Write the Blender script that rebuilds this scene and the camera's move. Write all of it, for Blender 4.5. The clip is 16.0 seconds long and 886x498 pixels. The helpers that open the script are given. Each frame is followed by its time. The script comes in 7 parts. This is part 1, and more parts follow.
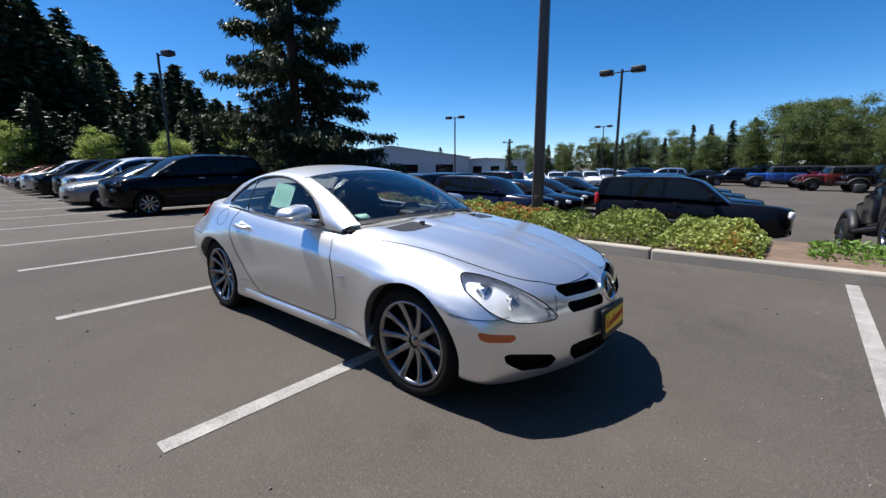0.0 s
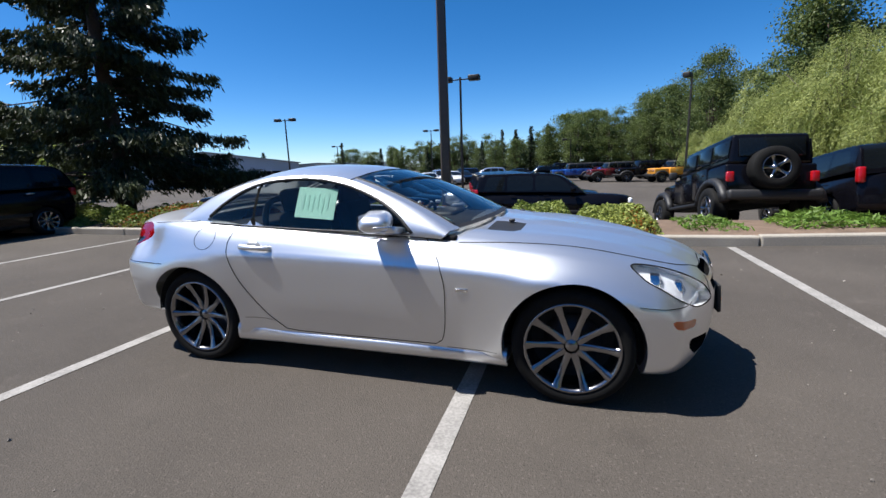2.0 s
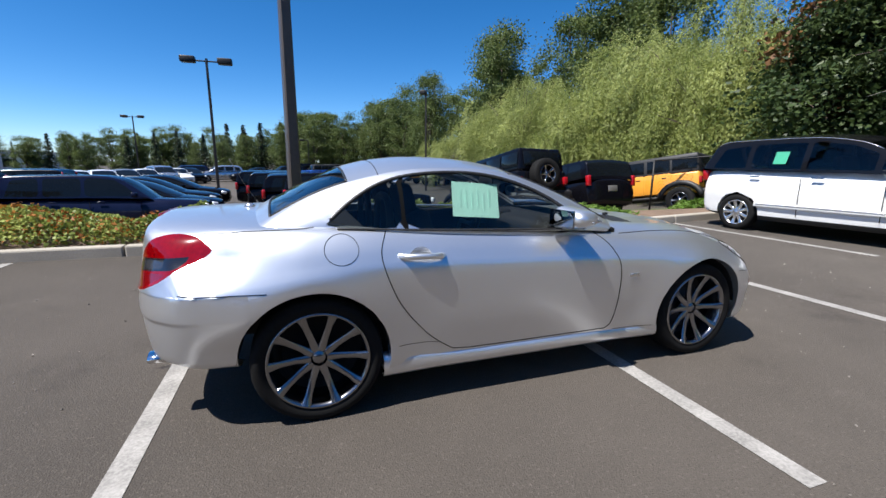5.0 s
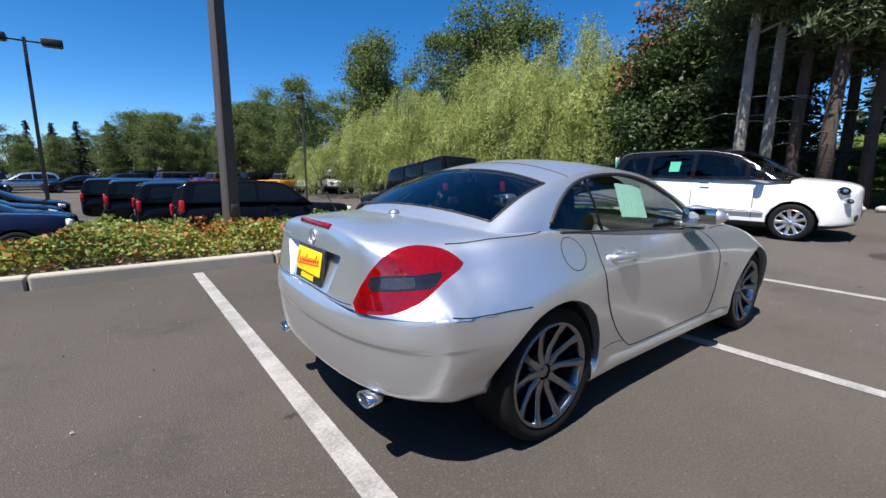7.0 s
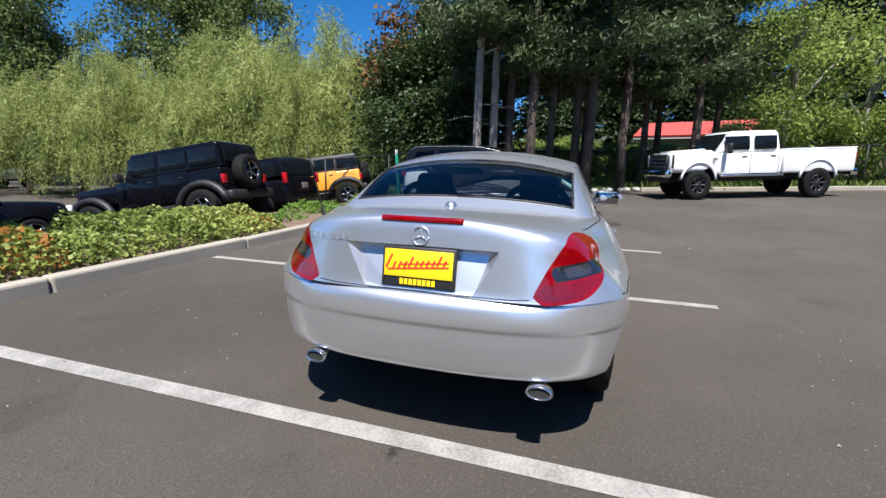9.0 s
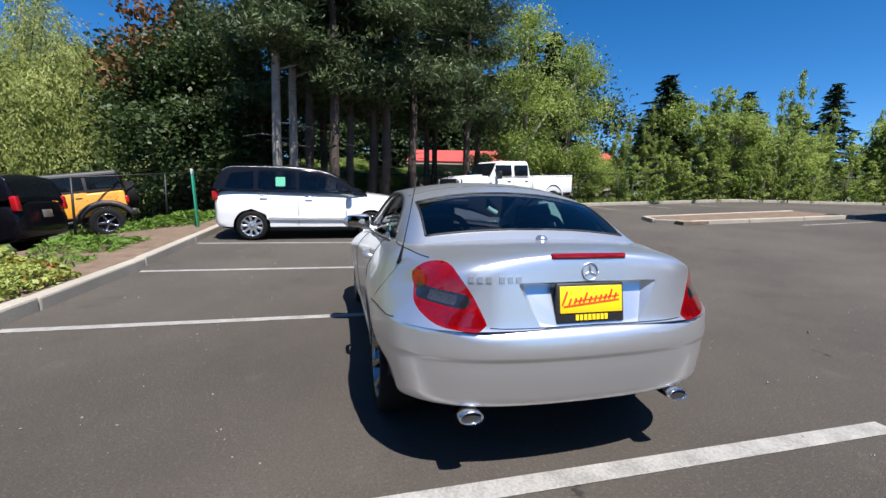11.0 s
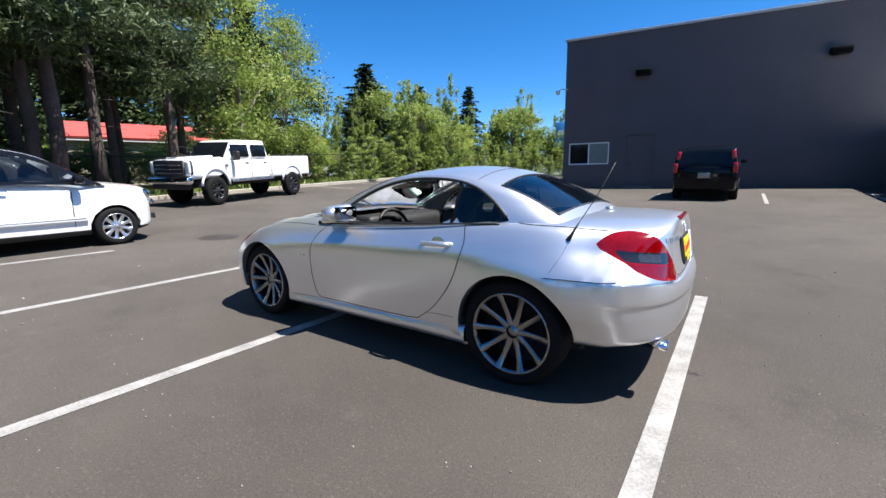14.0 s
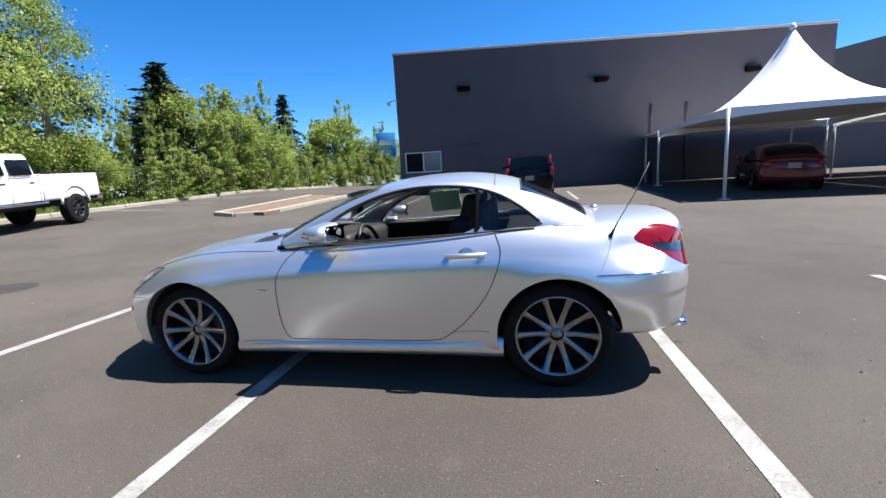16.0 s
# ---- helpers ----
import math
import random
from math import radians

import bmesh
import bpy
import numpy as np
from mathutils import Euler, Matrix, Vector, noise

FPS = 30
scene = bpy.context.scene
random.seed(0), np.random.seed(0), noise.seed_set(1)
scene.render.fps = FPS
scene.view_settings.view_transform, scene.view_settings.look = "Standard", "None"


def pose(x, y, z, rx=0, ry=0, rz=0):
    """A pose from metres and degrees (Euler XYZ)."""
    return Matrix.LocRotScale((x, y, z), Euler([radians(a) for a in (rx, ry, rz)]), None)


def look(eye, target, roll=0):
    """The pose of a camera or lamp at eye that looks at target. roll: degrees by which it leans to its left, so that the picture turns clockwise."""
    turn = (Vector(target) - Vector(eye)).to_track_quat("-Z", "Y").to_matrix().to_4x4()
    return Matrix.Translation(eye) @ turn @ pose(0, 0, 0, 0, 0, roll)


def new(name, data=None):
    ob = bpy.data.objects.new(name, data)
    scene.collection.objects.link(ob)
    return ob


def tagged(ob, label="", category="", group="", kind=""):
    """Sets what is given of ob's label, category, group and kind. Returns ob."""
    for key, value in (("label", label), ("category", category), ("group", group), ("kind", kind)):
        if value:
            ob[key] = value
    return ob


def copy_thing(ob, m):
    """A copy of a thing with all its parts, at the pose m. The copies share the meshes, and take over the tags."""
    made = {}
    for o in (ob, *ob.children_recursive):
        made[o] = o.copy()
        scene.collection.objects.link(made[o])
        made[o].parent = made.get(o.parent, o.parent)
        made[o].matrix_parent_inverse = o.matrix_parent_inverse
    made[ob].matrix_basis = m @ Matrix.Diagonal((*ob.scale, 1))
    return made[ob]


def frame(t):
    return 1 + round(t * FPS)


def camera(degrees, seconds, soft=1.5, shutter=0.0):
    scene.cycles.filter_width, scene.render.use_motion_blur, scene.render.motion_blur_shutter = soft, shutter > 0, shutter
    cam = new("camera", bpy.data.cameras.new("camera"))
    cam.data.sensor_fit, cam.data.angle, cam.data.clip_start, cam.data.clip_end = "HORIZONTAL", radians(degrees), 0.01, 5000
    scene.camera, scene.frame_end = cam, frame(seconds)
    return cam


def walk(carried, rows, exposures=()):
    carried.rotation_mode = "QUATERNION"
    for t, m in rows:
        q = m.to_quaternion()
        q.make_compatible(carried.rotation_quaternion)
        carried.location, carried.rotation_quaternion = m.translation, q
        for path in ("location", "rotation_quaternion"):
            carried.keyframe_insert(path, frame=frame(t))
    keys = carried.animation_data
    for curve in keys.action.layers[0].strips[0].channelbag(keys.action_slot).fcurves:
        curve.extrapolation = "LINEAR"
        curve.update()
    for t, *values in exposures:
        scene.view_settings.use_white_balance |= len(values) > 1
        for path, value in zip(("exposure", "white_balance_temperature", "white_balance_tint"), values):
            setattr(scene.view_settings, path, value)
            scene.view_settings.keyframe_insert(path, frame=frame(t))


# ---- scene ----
cam = camera(92.7, 16.0)
PATH = [
    (0, (2.848, -2.406, 1.311), (1.579, -0.911, 0.921), -0.3),
    (0.5, (2.488, -2.611, 1.297), (1.329, -1.041, 0.862), -0.6),
    (1, (2.117, -2.803, 1.281), (1.207, -1.085, 0.814), -0.4),
    (1.5, (1.677, -2.899, 1.279), (0.909, -1.099, 0.863), -3.8),
    (2, (1.239, -2.973, 1.28), (0.651, -1.101, 0.894), -2.0),
    (2.5, (0.815, -3.054, 1.294), (0.423, -1.134, 0.897), -2.8),
    (3, (0.381, -3.036, 1.29), (0.154, -1.093, 0.872), -2.2),
    (3.5, (-0.025, -3.038, 1.29), (0.036, -1.075, 0.912), -1.1),
    (4, (-0.43, -2.994, 1.286), (-0.164, -1.049, 0.904), -0.1),
    (4.5, (-0.833, -2.898, 1.298), (-0.389, -0.986, 0.914), 0.2),
    (4.7, (-1.01, -2.88, 1.289), (-0.484, -0.989, 0.902), 0.4),
    (6.8, (-2.6, -2.054, 1.229), (-1.452, -0.463, 0.839), 0.4),
    (7, (-2.711, -1.948, 1.219), (-1.512, -0.387, 0.868), 0.7),
    (7.5, (-3.011, -1.673, 1.194), (-1.585, -0.329, 0.799), 1.1),
    (8, (-3.222, -1.321, 1.176), (-1.623, -0.198, 0.748), 0.8),
    (8.5, (-3.424, -0.965, 1.192), (-1.705, -0.019, 0.8), 0.9),
    (9, (-3.598, -0.583, 1.189), (-1.717, -0.014, 0.816), 1.3),
    (9.5, (-3.631, -0.167, 1.199), (-1.682, 0.08, 0.825), 2.8),
    (10, (-3.674, 0.257, 1.211), (-1.7, 0.169, 0.9), 2.8),
    (10.2, (-3.674, 0.422, 1.219), (-1.706, 0.237, 0.915), 3.0),
    (12.3, (-3.158, 2.04, 1.235), (-1.499, 0.949, 0.998), -0.2),
    (12.5, (-3.105, 2.196, 1.234), (-1.527, 0.996, 0.975), 0.8),
    (13, (-2.906, 2.508, 1.232), (-1.433, 1.205, 0.869), 1.6),
    (13.5, (-2.599, 2.774, 1.262), (-1.259, 1.324, 0.941), -0.6),
    (14, (-2.262, 2.992, 1.243), (-1.131, 1.378, 0.902), -0.7),
    (14.5, (-1.895, 3.139, 1.241), (-0.936, 1.418, 0.898), 0.7),
    (15, (-1.577, 3.233, 1.24), (-0.808, 1.41, 0.948), -1.0),
    (15.5, (-1.289, 3.323, 1.259), (-0.733, 1.425, 0.959), -2.3),
    (16, (-1.031, 3.274, 1.266), (-0.657, 1.336, 0.944), -3.2),
]
walk(cam, [(t, look(eye, target, roll)) for t, eye, target, roll in PATH],
     [(0, 0.84), (3.5, 0.88), (7, 1.01), (9, 1.03), (10, 0.88), (13, 1.22), (14.5, 1.37), (16, 1.42)])

random.seed(5)
np.random.seed(5)

# ---- light ----
SUN = Vector((-0.5, -0.13, 1.0)).normalized()
world = bpy.data.worlds.new("sky")
scene.world = world
world.use_nodes = True
wn = world.node_tree
sky = wn.nodes.new("ShaderNodeTexSky")
sky.sky_type = "NISHITA"
sky.sun_disc = False
sky.sun_elevation = math.asin(SUN.z)
sky.sun_rotation = math.atan2(SUN.x, SUN.y)
sky.air_density, sky.dust_density, sky.ozone_density = 0.62, 0.2, 4.5
deep_sky = wn.nodes.new("ShaderNodeHueSaturation")
deep_sky.inputs["Saturation"].default_value = 1.3
wn.links.new(sky.outputs[0], deep_sky.inputs["Color"])
wn.links.new(deep_sky.outputs[0], wn.nodes["Background"].inputs[0])
wn.nodes["Background"].inputs[1].default_value = 0.092
sun_data = bpy.data.lights.new("sun", "SUN")
sun_data.energy, sun_data.angle, sun_data.color = 5.0, radians(0.53), (1.0, 0.97, 0.93)
sun_lamp = new("sun", sun_data)
sun_lamp.matrix_basis = look(SUN * 60, (0, 0, 0))


# ---- materials ----
def surf(name, base, rough=0.5, metal=0.0, var=0.12, scale=3.0, fine=40.0, bump=0.0, coat=0.0, spec=0.5,
         tint=None, per_object=0.0, island=0.0, sheen=0.0):
    """A painted, moulded or mineral surface with variation at two scales."""
    m = bpy.data.materials.new(name)
    m.use_nodes = True
    n, l = m.node_tree.nodes, m.node_tree.links
    p = n["Principled BSDF"]
    co = n.new("ShaderNodeTexCoord")
    big, small = n.new("ShaderNodeTexNoise"), n.new("ShaderNodeTexNoise")
    big.inputs["Scale"].default_value, small.inputs["Scale"].default_value = scale, fine
    big.inputs["Detail"].default_value, small.inputs["Detail"].default_value = 4, 3
    l.new(co.outputs["Object"], big.inputs["Vector"])
    l.new(co.outputs["Object"], small.inputs["Vector"])
    add = n.new("ShaderNodeMath")
    add.operation = "ADD"
    l.new(big.outputs[0], add.inputs[0])
    l.new(small.outputs[0], add.inputs[1])
    last = add.outputs[0]
    for amount, node, socket in ((per_object, "ShaderNodeObjectInfo", "Random"), (island, "ShaderNodeNewGeometry", "Random Per Island")):
        if amount:
            src = n.new(node)
            mul = n.new("ShaderNodeMath")
            mul.operation = "MULTIPLY_ADD"
            mul.inputs[1].default_value = amount
            l.new(src.outputs[socket], mul.inputs[0])
            l.new(last, mul.inputs[2])
            last = mul.outputs[0]
    ramp = n.new("ShaderNodeMapRange")
    ramp.inputs["From Min"].default_value = 0.65
    ramp.inputs["From Max"].default_value = 1.35 + per_object + island
    l.new(last, ramp.inputs["Value"])
    mix = n.new("ShaderNodeMix")
    mix.data_type = "RGBA"
    lo = [c * (1 - var) for c in base]
    hi = [min(1, c * (1 + var)) for c in (tint or base)]
    mix.inputs[6].default_value, mix.inputs[7].default_value = (*lo, 1), (*hi, 1)
    l.new(ramp.outputs[0], mix.inputs[0])
    l.new(mix.outputs[2], p.inputs["Base Color"])
    p.inputs["Roughness"].default_value, p.inputs["Metallic"].default_value = rough, metal
    p.inputs["Coat Weight"].default_value, p.inputs["Coat Roughness"].default_value = coat, 0.03
    p.inputs["Specular IOR Level"].default_value = spec
    if bump:
        b = n.new("ShaderNodeBump")
        b.inputs["Strength"].default_value, b.inputs["Distance"].default_value = min(1, bump * 40), bump
        l.new(small.outputs[0], b.inputs["Height"])
        l.new(b.outputs[0], p.inputs["Normal"])
    return m


def glass(name, tint=(0.75, 0.85, 0.82), dark=0.25):
    """A tinted pane: mostly clear, with a sharp reflection."""
    m = bpy.data.materials.new(name)
    m.use_nodes = True
    n, l = m.node_tree.nodes, m.node_tree.links
    n.remove(n["Principled BSDF"])
    t, g, mix, fr = (n.new("ShaderNodeBsdf" + k) for k in ("Transparent", "Glossy")) , None, None, None
    t, g = t
    mix, fr = n.new("ShaderNodeMixShader"), n.new("ShaderNodeFresnel")
    t.inputs[0].default_value = (*[c * (1 - dark) for c in tint], 1)
    g.inputs[0].default_value, g.inputs[1].default_value = (1, 1, 1, 1), 0.01
    fr.inputs[0].default_value = 1.5
    l.new(fr.outputs[0], mix.inputs[0])
    l.new(t.outputs[0], mix.inputs[1])
    l.new(g.outputs[0], mix.inputs[2])
    l.new(mix.outputs[0], n["Material Output"].inputs[0])
    return m


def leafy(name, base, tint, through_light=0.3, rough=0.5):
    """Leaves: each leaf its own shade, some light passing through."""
    m = bpy.data.materials.new(name)
    m.use_nodes = True
    n, l = m.node_tree.nodes, m.node_tree.links
    p = n["Principled BSDF"]
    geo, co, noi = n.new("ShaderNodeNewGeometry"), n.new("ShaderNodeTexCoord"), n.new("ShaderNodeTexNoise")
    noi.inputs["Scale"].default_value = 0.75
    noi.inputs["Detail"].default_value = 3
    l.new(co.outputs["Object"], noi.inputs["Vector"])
    add = n.new("ShaderNodeMath")
    add.operation = "MULTIPLY_ADD"
    add.inputs[1].default_value = 0.45
    l.new(geo.outputs["Random Per Island"], add.inputs[0])
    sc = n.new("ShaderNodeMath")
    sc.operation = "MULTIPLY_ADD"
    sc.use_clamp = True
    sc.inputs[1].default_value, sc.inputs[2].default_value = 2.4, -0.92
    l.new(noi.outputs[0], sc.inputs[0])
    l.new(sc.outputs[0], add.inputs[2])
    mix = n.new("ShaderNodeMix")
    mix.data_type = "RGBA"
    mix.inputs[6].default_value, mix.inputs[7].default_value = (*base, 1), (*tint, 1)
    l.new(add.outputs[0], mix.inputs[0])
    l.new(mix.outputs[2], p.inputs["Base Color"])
    p.inputs["Roughness"].default_value = rough
    p.inputs["Specular IOR Level"].default_value = 0.3
    tr, ms = n.new("ShaderNodeBsdfTranslucent"), n.new("ShaderNodeMixShader")
    l.new(mix.outputs[2], tr.inputs[0])
    ms.inputs[0].default_value = through_light
    l.new(p.outputs[0], ms.inputs[1])
    l.new(tr.outputs[0], ms.inputs[2])
    l.new(ms.outputs[0], n["Material Output"].inputs[0])
    return m


def asphalt_material():
    m = bpy.data.materials.new("asphalt")
    m.use_nodes = True
    n, l = m.node_tree.nodes, m.node_tree.links
    p = n["Principled BSDF"]
    co = n.new("ShaderNodeTexCoord")

    def noise_at(scale, detail=4, rough=0.6):
        t = n.new("ShaderNodeTexNoise")
        t.inputs["Scale"].default_value, t.inputs["Detail"].default_value, t.inputs["Roughness"].default_value = scale, detail, rough
        l.new(co.outputs["Object"], t.inputs["Vector"])
        return t.outputs[0]

    def mixed(a, b, fac):
        x = n.new("ShaderNodeMix")
        x.data_type = "RGBA"
        for s, v in ((6, a), (7, b)):
            if isinstance(v, tuple):
                x.inputs[s].default_value = (*v, 1)
            else:
                l.new(v, x.inputs[s])
        l.new(fac, x.inputs[0])
        return x.outputs[2]

    def window(v, lo, hi):
        r = n.new("ShaderNodeMapRange")
        r.inputs["From Min"].default_value, r.inputs["From Max"].default_value = lo, hi
        l.new(v, r.inputs["Value"])
        return r.outputs[0]

    speck = n.new("ShaderNodeTexVoronoi")
    speck.inputs["Scale"].default_value = 140
    l.new(co.outputs["Object"], speck.inputs["Vector"])
    c = mixed((0.058, 0.050, 0.043), (0.081, 0.070, 0.060), window(noise_at(0.30, 6, 0.65), 0.38, 0.62))
    c = mixed(c, (0.041, 0.035, 0.031), window(noise_at(0.9, 5, 0.65), 0.58, 0.76))
    c = mixed(c, (0.103, 0.089, 0.078), window(noise_at(2.3, 5, 0.7), 0.60, 0.80))
    c = mixed(c, (0.151, 0.131, 0.114), window(noise_at(60, 3, 0.7), 0.56, 0.76))
    c = mixed(c, (0.025, 0.021, 0.017), window(noise_at(95, 3, 0.7), 0.54, 0.74))
    # darkening painted round the parked car's rear, standing in for lens vignetting
    # old is the round falloff of this painted darkening
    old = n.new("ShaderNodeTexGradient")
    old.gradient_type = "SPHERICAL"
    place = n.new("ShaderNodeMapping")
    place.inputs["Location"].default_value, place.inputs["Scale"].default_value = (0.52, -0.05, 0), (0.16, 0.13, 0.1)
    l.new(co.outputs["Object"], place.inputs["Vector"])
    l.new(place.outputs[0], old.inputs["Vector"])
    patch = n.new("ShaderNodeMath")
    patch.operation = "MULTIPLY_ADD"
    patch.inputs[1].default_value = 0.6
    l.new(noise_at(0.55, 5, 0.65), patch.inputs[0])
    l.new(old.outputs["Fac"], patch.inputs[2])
    darkening = n.new("ShaderNodeMix")
    darkening.data_type, darkening.blend_type = "RGBA", "MULTIPLY"
    darkening.inputs[7].default_value = (0.82, 0.81, 0.80, 1)
    l.new(window(patch.outputs[0], 0.42, 0.85), darkening.inputs[0])
    l.new(c, darkening.inputs[6])
    c = darkening.outputs[2]
    c = mixed(c, (0.044, 0.040, 0.036), window(noise_at(7.5, 6, 0.8), 0.56, 0.86))
    c = mixed(c, (0.150, 0.138, 0.124), window(noise_at(26, 5, 0.85), 0.60, 0.86))
    drip = n.new("ShaderNodeTexVoronoi")
    drip.inputs["Scale"].default_value = 0.85
    l.new(co.outputs["Object"], drip.inputs["Vector"])
    spot = n.new("ShaderNodeMath")
    spot.operation = "ADD"
    l.new(drip.outputs["Distance"], spot.inputs[0])
    l.new(noise_at(9, 4, 0.7), spot.inputs[1])
    c = mixed(c, (0.023, 0.020, 0.018), window(spot.outputs[0], 0.50, 0.40))
    l.new(c, p.inputs["Base Color"])
    p.inputs["Roughness"].default_value = 0.85
    p.inputs["Specular IOR Level"].default_value = 0.3
    b = n.new("ShaderNodeBump")
    b.inputs["Strength"].default_value, b.inputs["Distance"].default_value = 0.7, 0.004
    l.new(speck.outputs["Distance"], b.inputs["Height"])
    l.new(b.outputs[0], p.inputs["Normal"])
    return m


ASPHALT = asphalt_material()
LINE = surf("line_paint", (0.245, 0.234, 0.220), 0.85, var=0.38, scale=6, fine=70, bump=0.002)
CONCRETE = surf("concrete", (0.31, 0.28, 0.235), 0.85, var=0.18, scale=2, fine=50, bump=0.003)
SOIL = surf("bark_soil", (0.14, 0.095, 0.065), 0.95, var=0.45, scale=4, fine=60, bump=0.01)
SILVER = surf("silver_paint", (0.81, 0.825, 0.85), 0.34, 0.89, var=0.03, scale=2, fine=900, coat=0.6)
SILVER_TRIM = surf("silver_trim", (0.62, 0.63, 0.65), 0.25, 0.9, var=0.05)
CHROME = surf("chrome", (0.78, 0.78, 0.79), 0.08, 1.0, var=0.03)
ALLOY = surf("alloy", (0.29, 0.29, 0.305), 0.24, 1.0, var=0.08)
ALLOY_DARK = surf("dark_alloy", (0.05, 0.05, 0.055), 0.4, 0.7, var=0.2)
RUBBER = surf("tyre_rubber", (0.007, 0.007, 0.007), 0.8, spec=0.2, var=0.3, scale=5, fine=50, bump=0.001)
BLACK = surf("black_plastic", (0.014, 0.014, 0.015), 0.55, var=0.25, bump=0.0005)
GAP = surf("panel_gap", (0.006, 0.006, 0.006), 0.9, var=0.1, spec=0.05)
UNDER = surf("underbody", (0.02, 0.02, 0.02), 0.9, var=0.3)
LEATHER = surf("dark_leather", (0.012, 0.012, 0.013), 0.8, spec=0.2, var=0.25, fine=90, bump=0.001)
GLASS = glass("window_glass", (0.55, 0.62, 0.62), 0.2)
GLASS_REAR = glass("tinted_glass", (0.30, 0.35, 0.40), 0.25)
GLASS_LAMP = glass("lamp_glass", (0.95, 0.97, 1.0), 0.03)
GLASS_DARK = surf("privacy_glass", (0.006, 0.008, 0.010), 0.03, 0.0, var=0.1, spec=0.28)
CLEAR_LENS = surf("clear_lens", (0.04, 0.04, 0.047), 0.10, 0.2, var=0.4, scale=20, fine=120, coat=1.0)
RED_LENS = surf("red_lens", (0.18, 0.0006, 0.002), 0.08, 0.0, var=0.3, scale=9, fine=60, coat=0.5)
DARK_RED_LENS = surf("dark_red_lens", (0.14, 0.001, 0.003), 0.12, 0.0, var=0.35, scale=9, fine=60, coat=1.0)
BLUE_LENS = surf("projector_glass", (0.30, 0.38, 0.52), 0.05, 0.7, var=0.2, coat=1.0)
BADGE = surf("badge_chrome", (0.42, 0.44, 0.48), 0.3, 0.7, var=0.05)
SMOKE_LENS = surf("smoked_lens", (0.012, 0.012, 0.015), 0.10, 0.0, var=0.2, coat=1.0)
REFLECTOR = surf("lamp_reflector", (0.90, 0.93, 0.97), 0.28, 0.35, var=0.12, scale=14, fine=35, bump=0.004)
MIRROR_GLASS = surf("mirror_glass", (0.30, 0.31, 0.33), 0.03, 1.0, var=0.02)
AMBER = surf("amber_lens", (0.65, 0.12, 0.015), 0.15, var=0.1, coat=1.0)
YELLOW = surf("yellow_plate", (0.85, 0.58, 0.01), 0.4, var=0.06)
RED_INK = surf("red_ink", (0.6, 0.04, 0.015), 0.5, var=0.05)
PAPER = surf("mint_paper", (0.50, 0.80, 0.70), 0.7, var=0.03)
RED_LAMP = surf("red_lamp", (0.34, 0.006, 0.010), 0.2, var=0.1, coat=0.6)
PAPER_INK = surf("paper_ink", (0.40, 0.66, 0.58), 0.7, var=0.05)
WHITE_PAINT = surf("white_paint", (0.80, 0.80, 0.79), 0.25, var=0.03, coat=1.0)
BLACK_PAINT = surf("black_paint", (0.004, 0.004, 0.006), 0.14, var=0.2, spec=0.22)
PIANO_BLACK = surf("gloss_black", (0.006, 0.006, 0.007), 0.06, var=0.1, spec=0.35)
NAVY_PAINT = surf("navy_paint", (0.006, 0.009, 0.028), 0.14, 0.0, var=0.2, spec=0.25)
GREY_PAINT = surf("grey_paint", (0.28, 0.27, 0.25), 0.3, 0.5, var=0.08, coat=0.8)
MAROON_PAINT = surf("dark_red_paint", (0.16, 0.012, 0.016), 0.25, 0.2, var=0.1, coat=0.8)
BLUE_PAINT = surf("blue_paint", (0.02, 0.09, 0.36), 0.25, 0.1, var=0.1, coat=0.8)
ORANGE_PAINT = surf("orange_paint", (0.78, 0.33, 0.04), 0.3, 0.0, var=0.06, coat=0.8)
POLE_PAINT = surf("bronze_pole_paint", (0.085, 0.07, 0.062), 0.45, 0.2, var=0.12, scale=1, fine=25)
DARK_POLE = surf("dark_bronze_paint", (0.022, 0.018, 0.016), 0.5, 0.1, var=0.2)


# ---- small helpers ----
def part(name, bm, material, parent=None, label="", smooth=True):
    """Links a bmesh as one mesh object under its thing."""
    me = bpy.data.meshes.new(name)
    bm.normal_update()
    bm.to_mesh(me)
    bm.free()
    if smooth:
        me.shade_smooth()
    for m in material if isinstance(material, (list, tuple)) else (material,):
        me.materials.append(m)
    ob = new(name, me)
    ob.parent = parent
    if label:
        tagged(ob, label)
    return ob


def thing(name, label, category, m=None, group="", kind=""):
    ob = new(name)
    ob.empty_display_size = 0.1
    if m is not None:
        ob.matrix_basis = m
    return tagged(ob, label, category, group, kind)


def add_box(bm, size, at=(0, 0, 0), bevel=0.0, rot=None, seg=2):
    """A box, bevelled, added to bm."""
    m = Matrix.Translation(at) @ (rot.to_matrix().to_4x4() if rot else Matrix.Identity(4)) @ Matrix.Diagonal((*size, 1))
    g = bmesh.ops.create_cube(bm, size=1, matrix=m)
    if bevel:
        es = {e for v in g["verts"] for e in v.link_edges}
        bmesh.ops.bevel(bm, geom=list(es), offset=bevel, segments=seg, profile=0.5, affect="EDGES")


def box(size, at=(0, 0, 0), bevel=0.0, rot=None, seg=2):
    bm = bmesh.new()
    add_box(bm, size, at, bevel, rot, seg)
    return bm


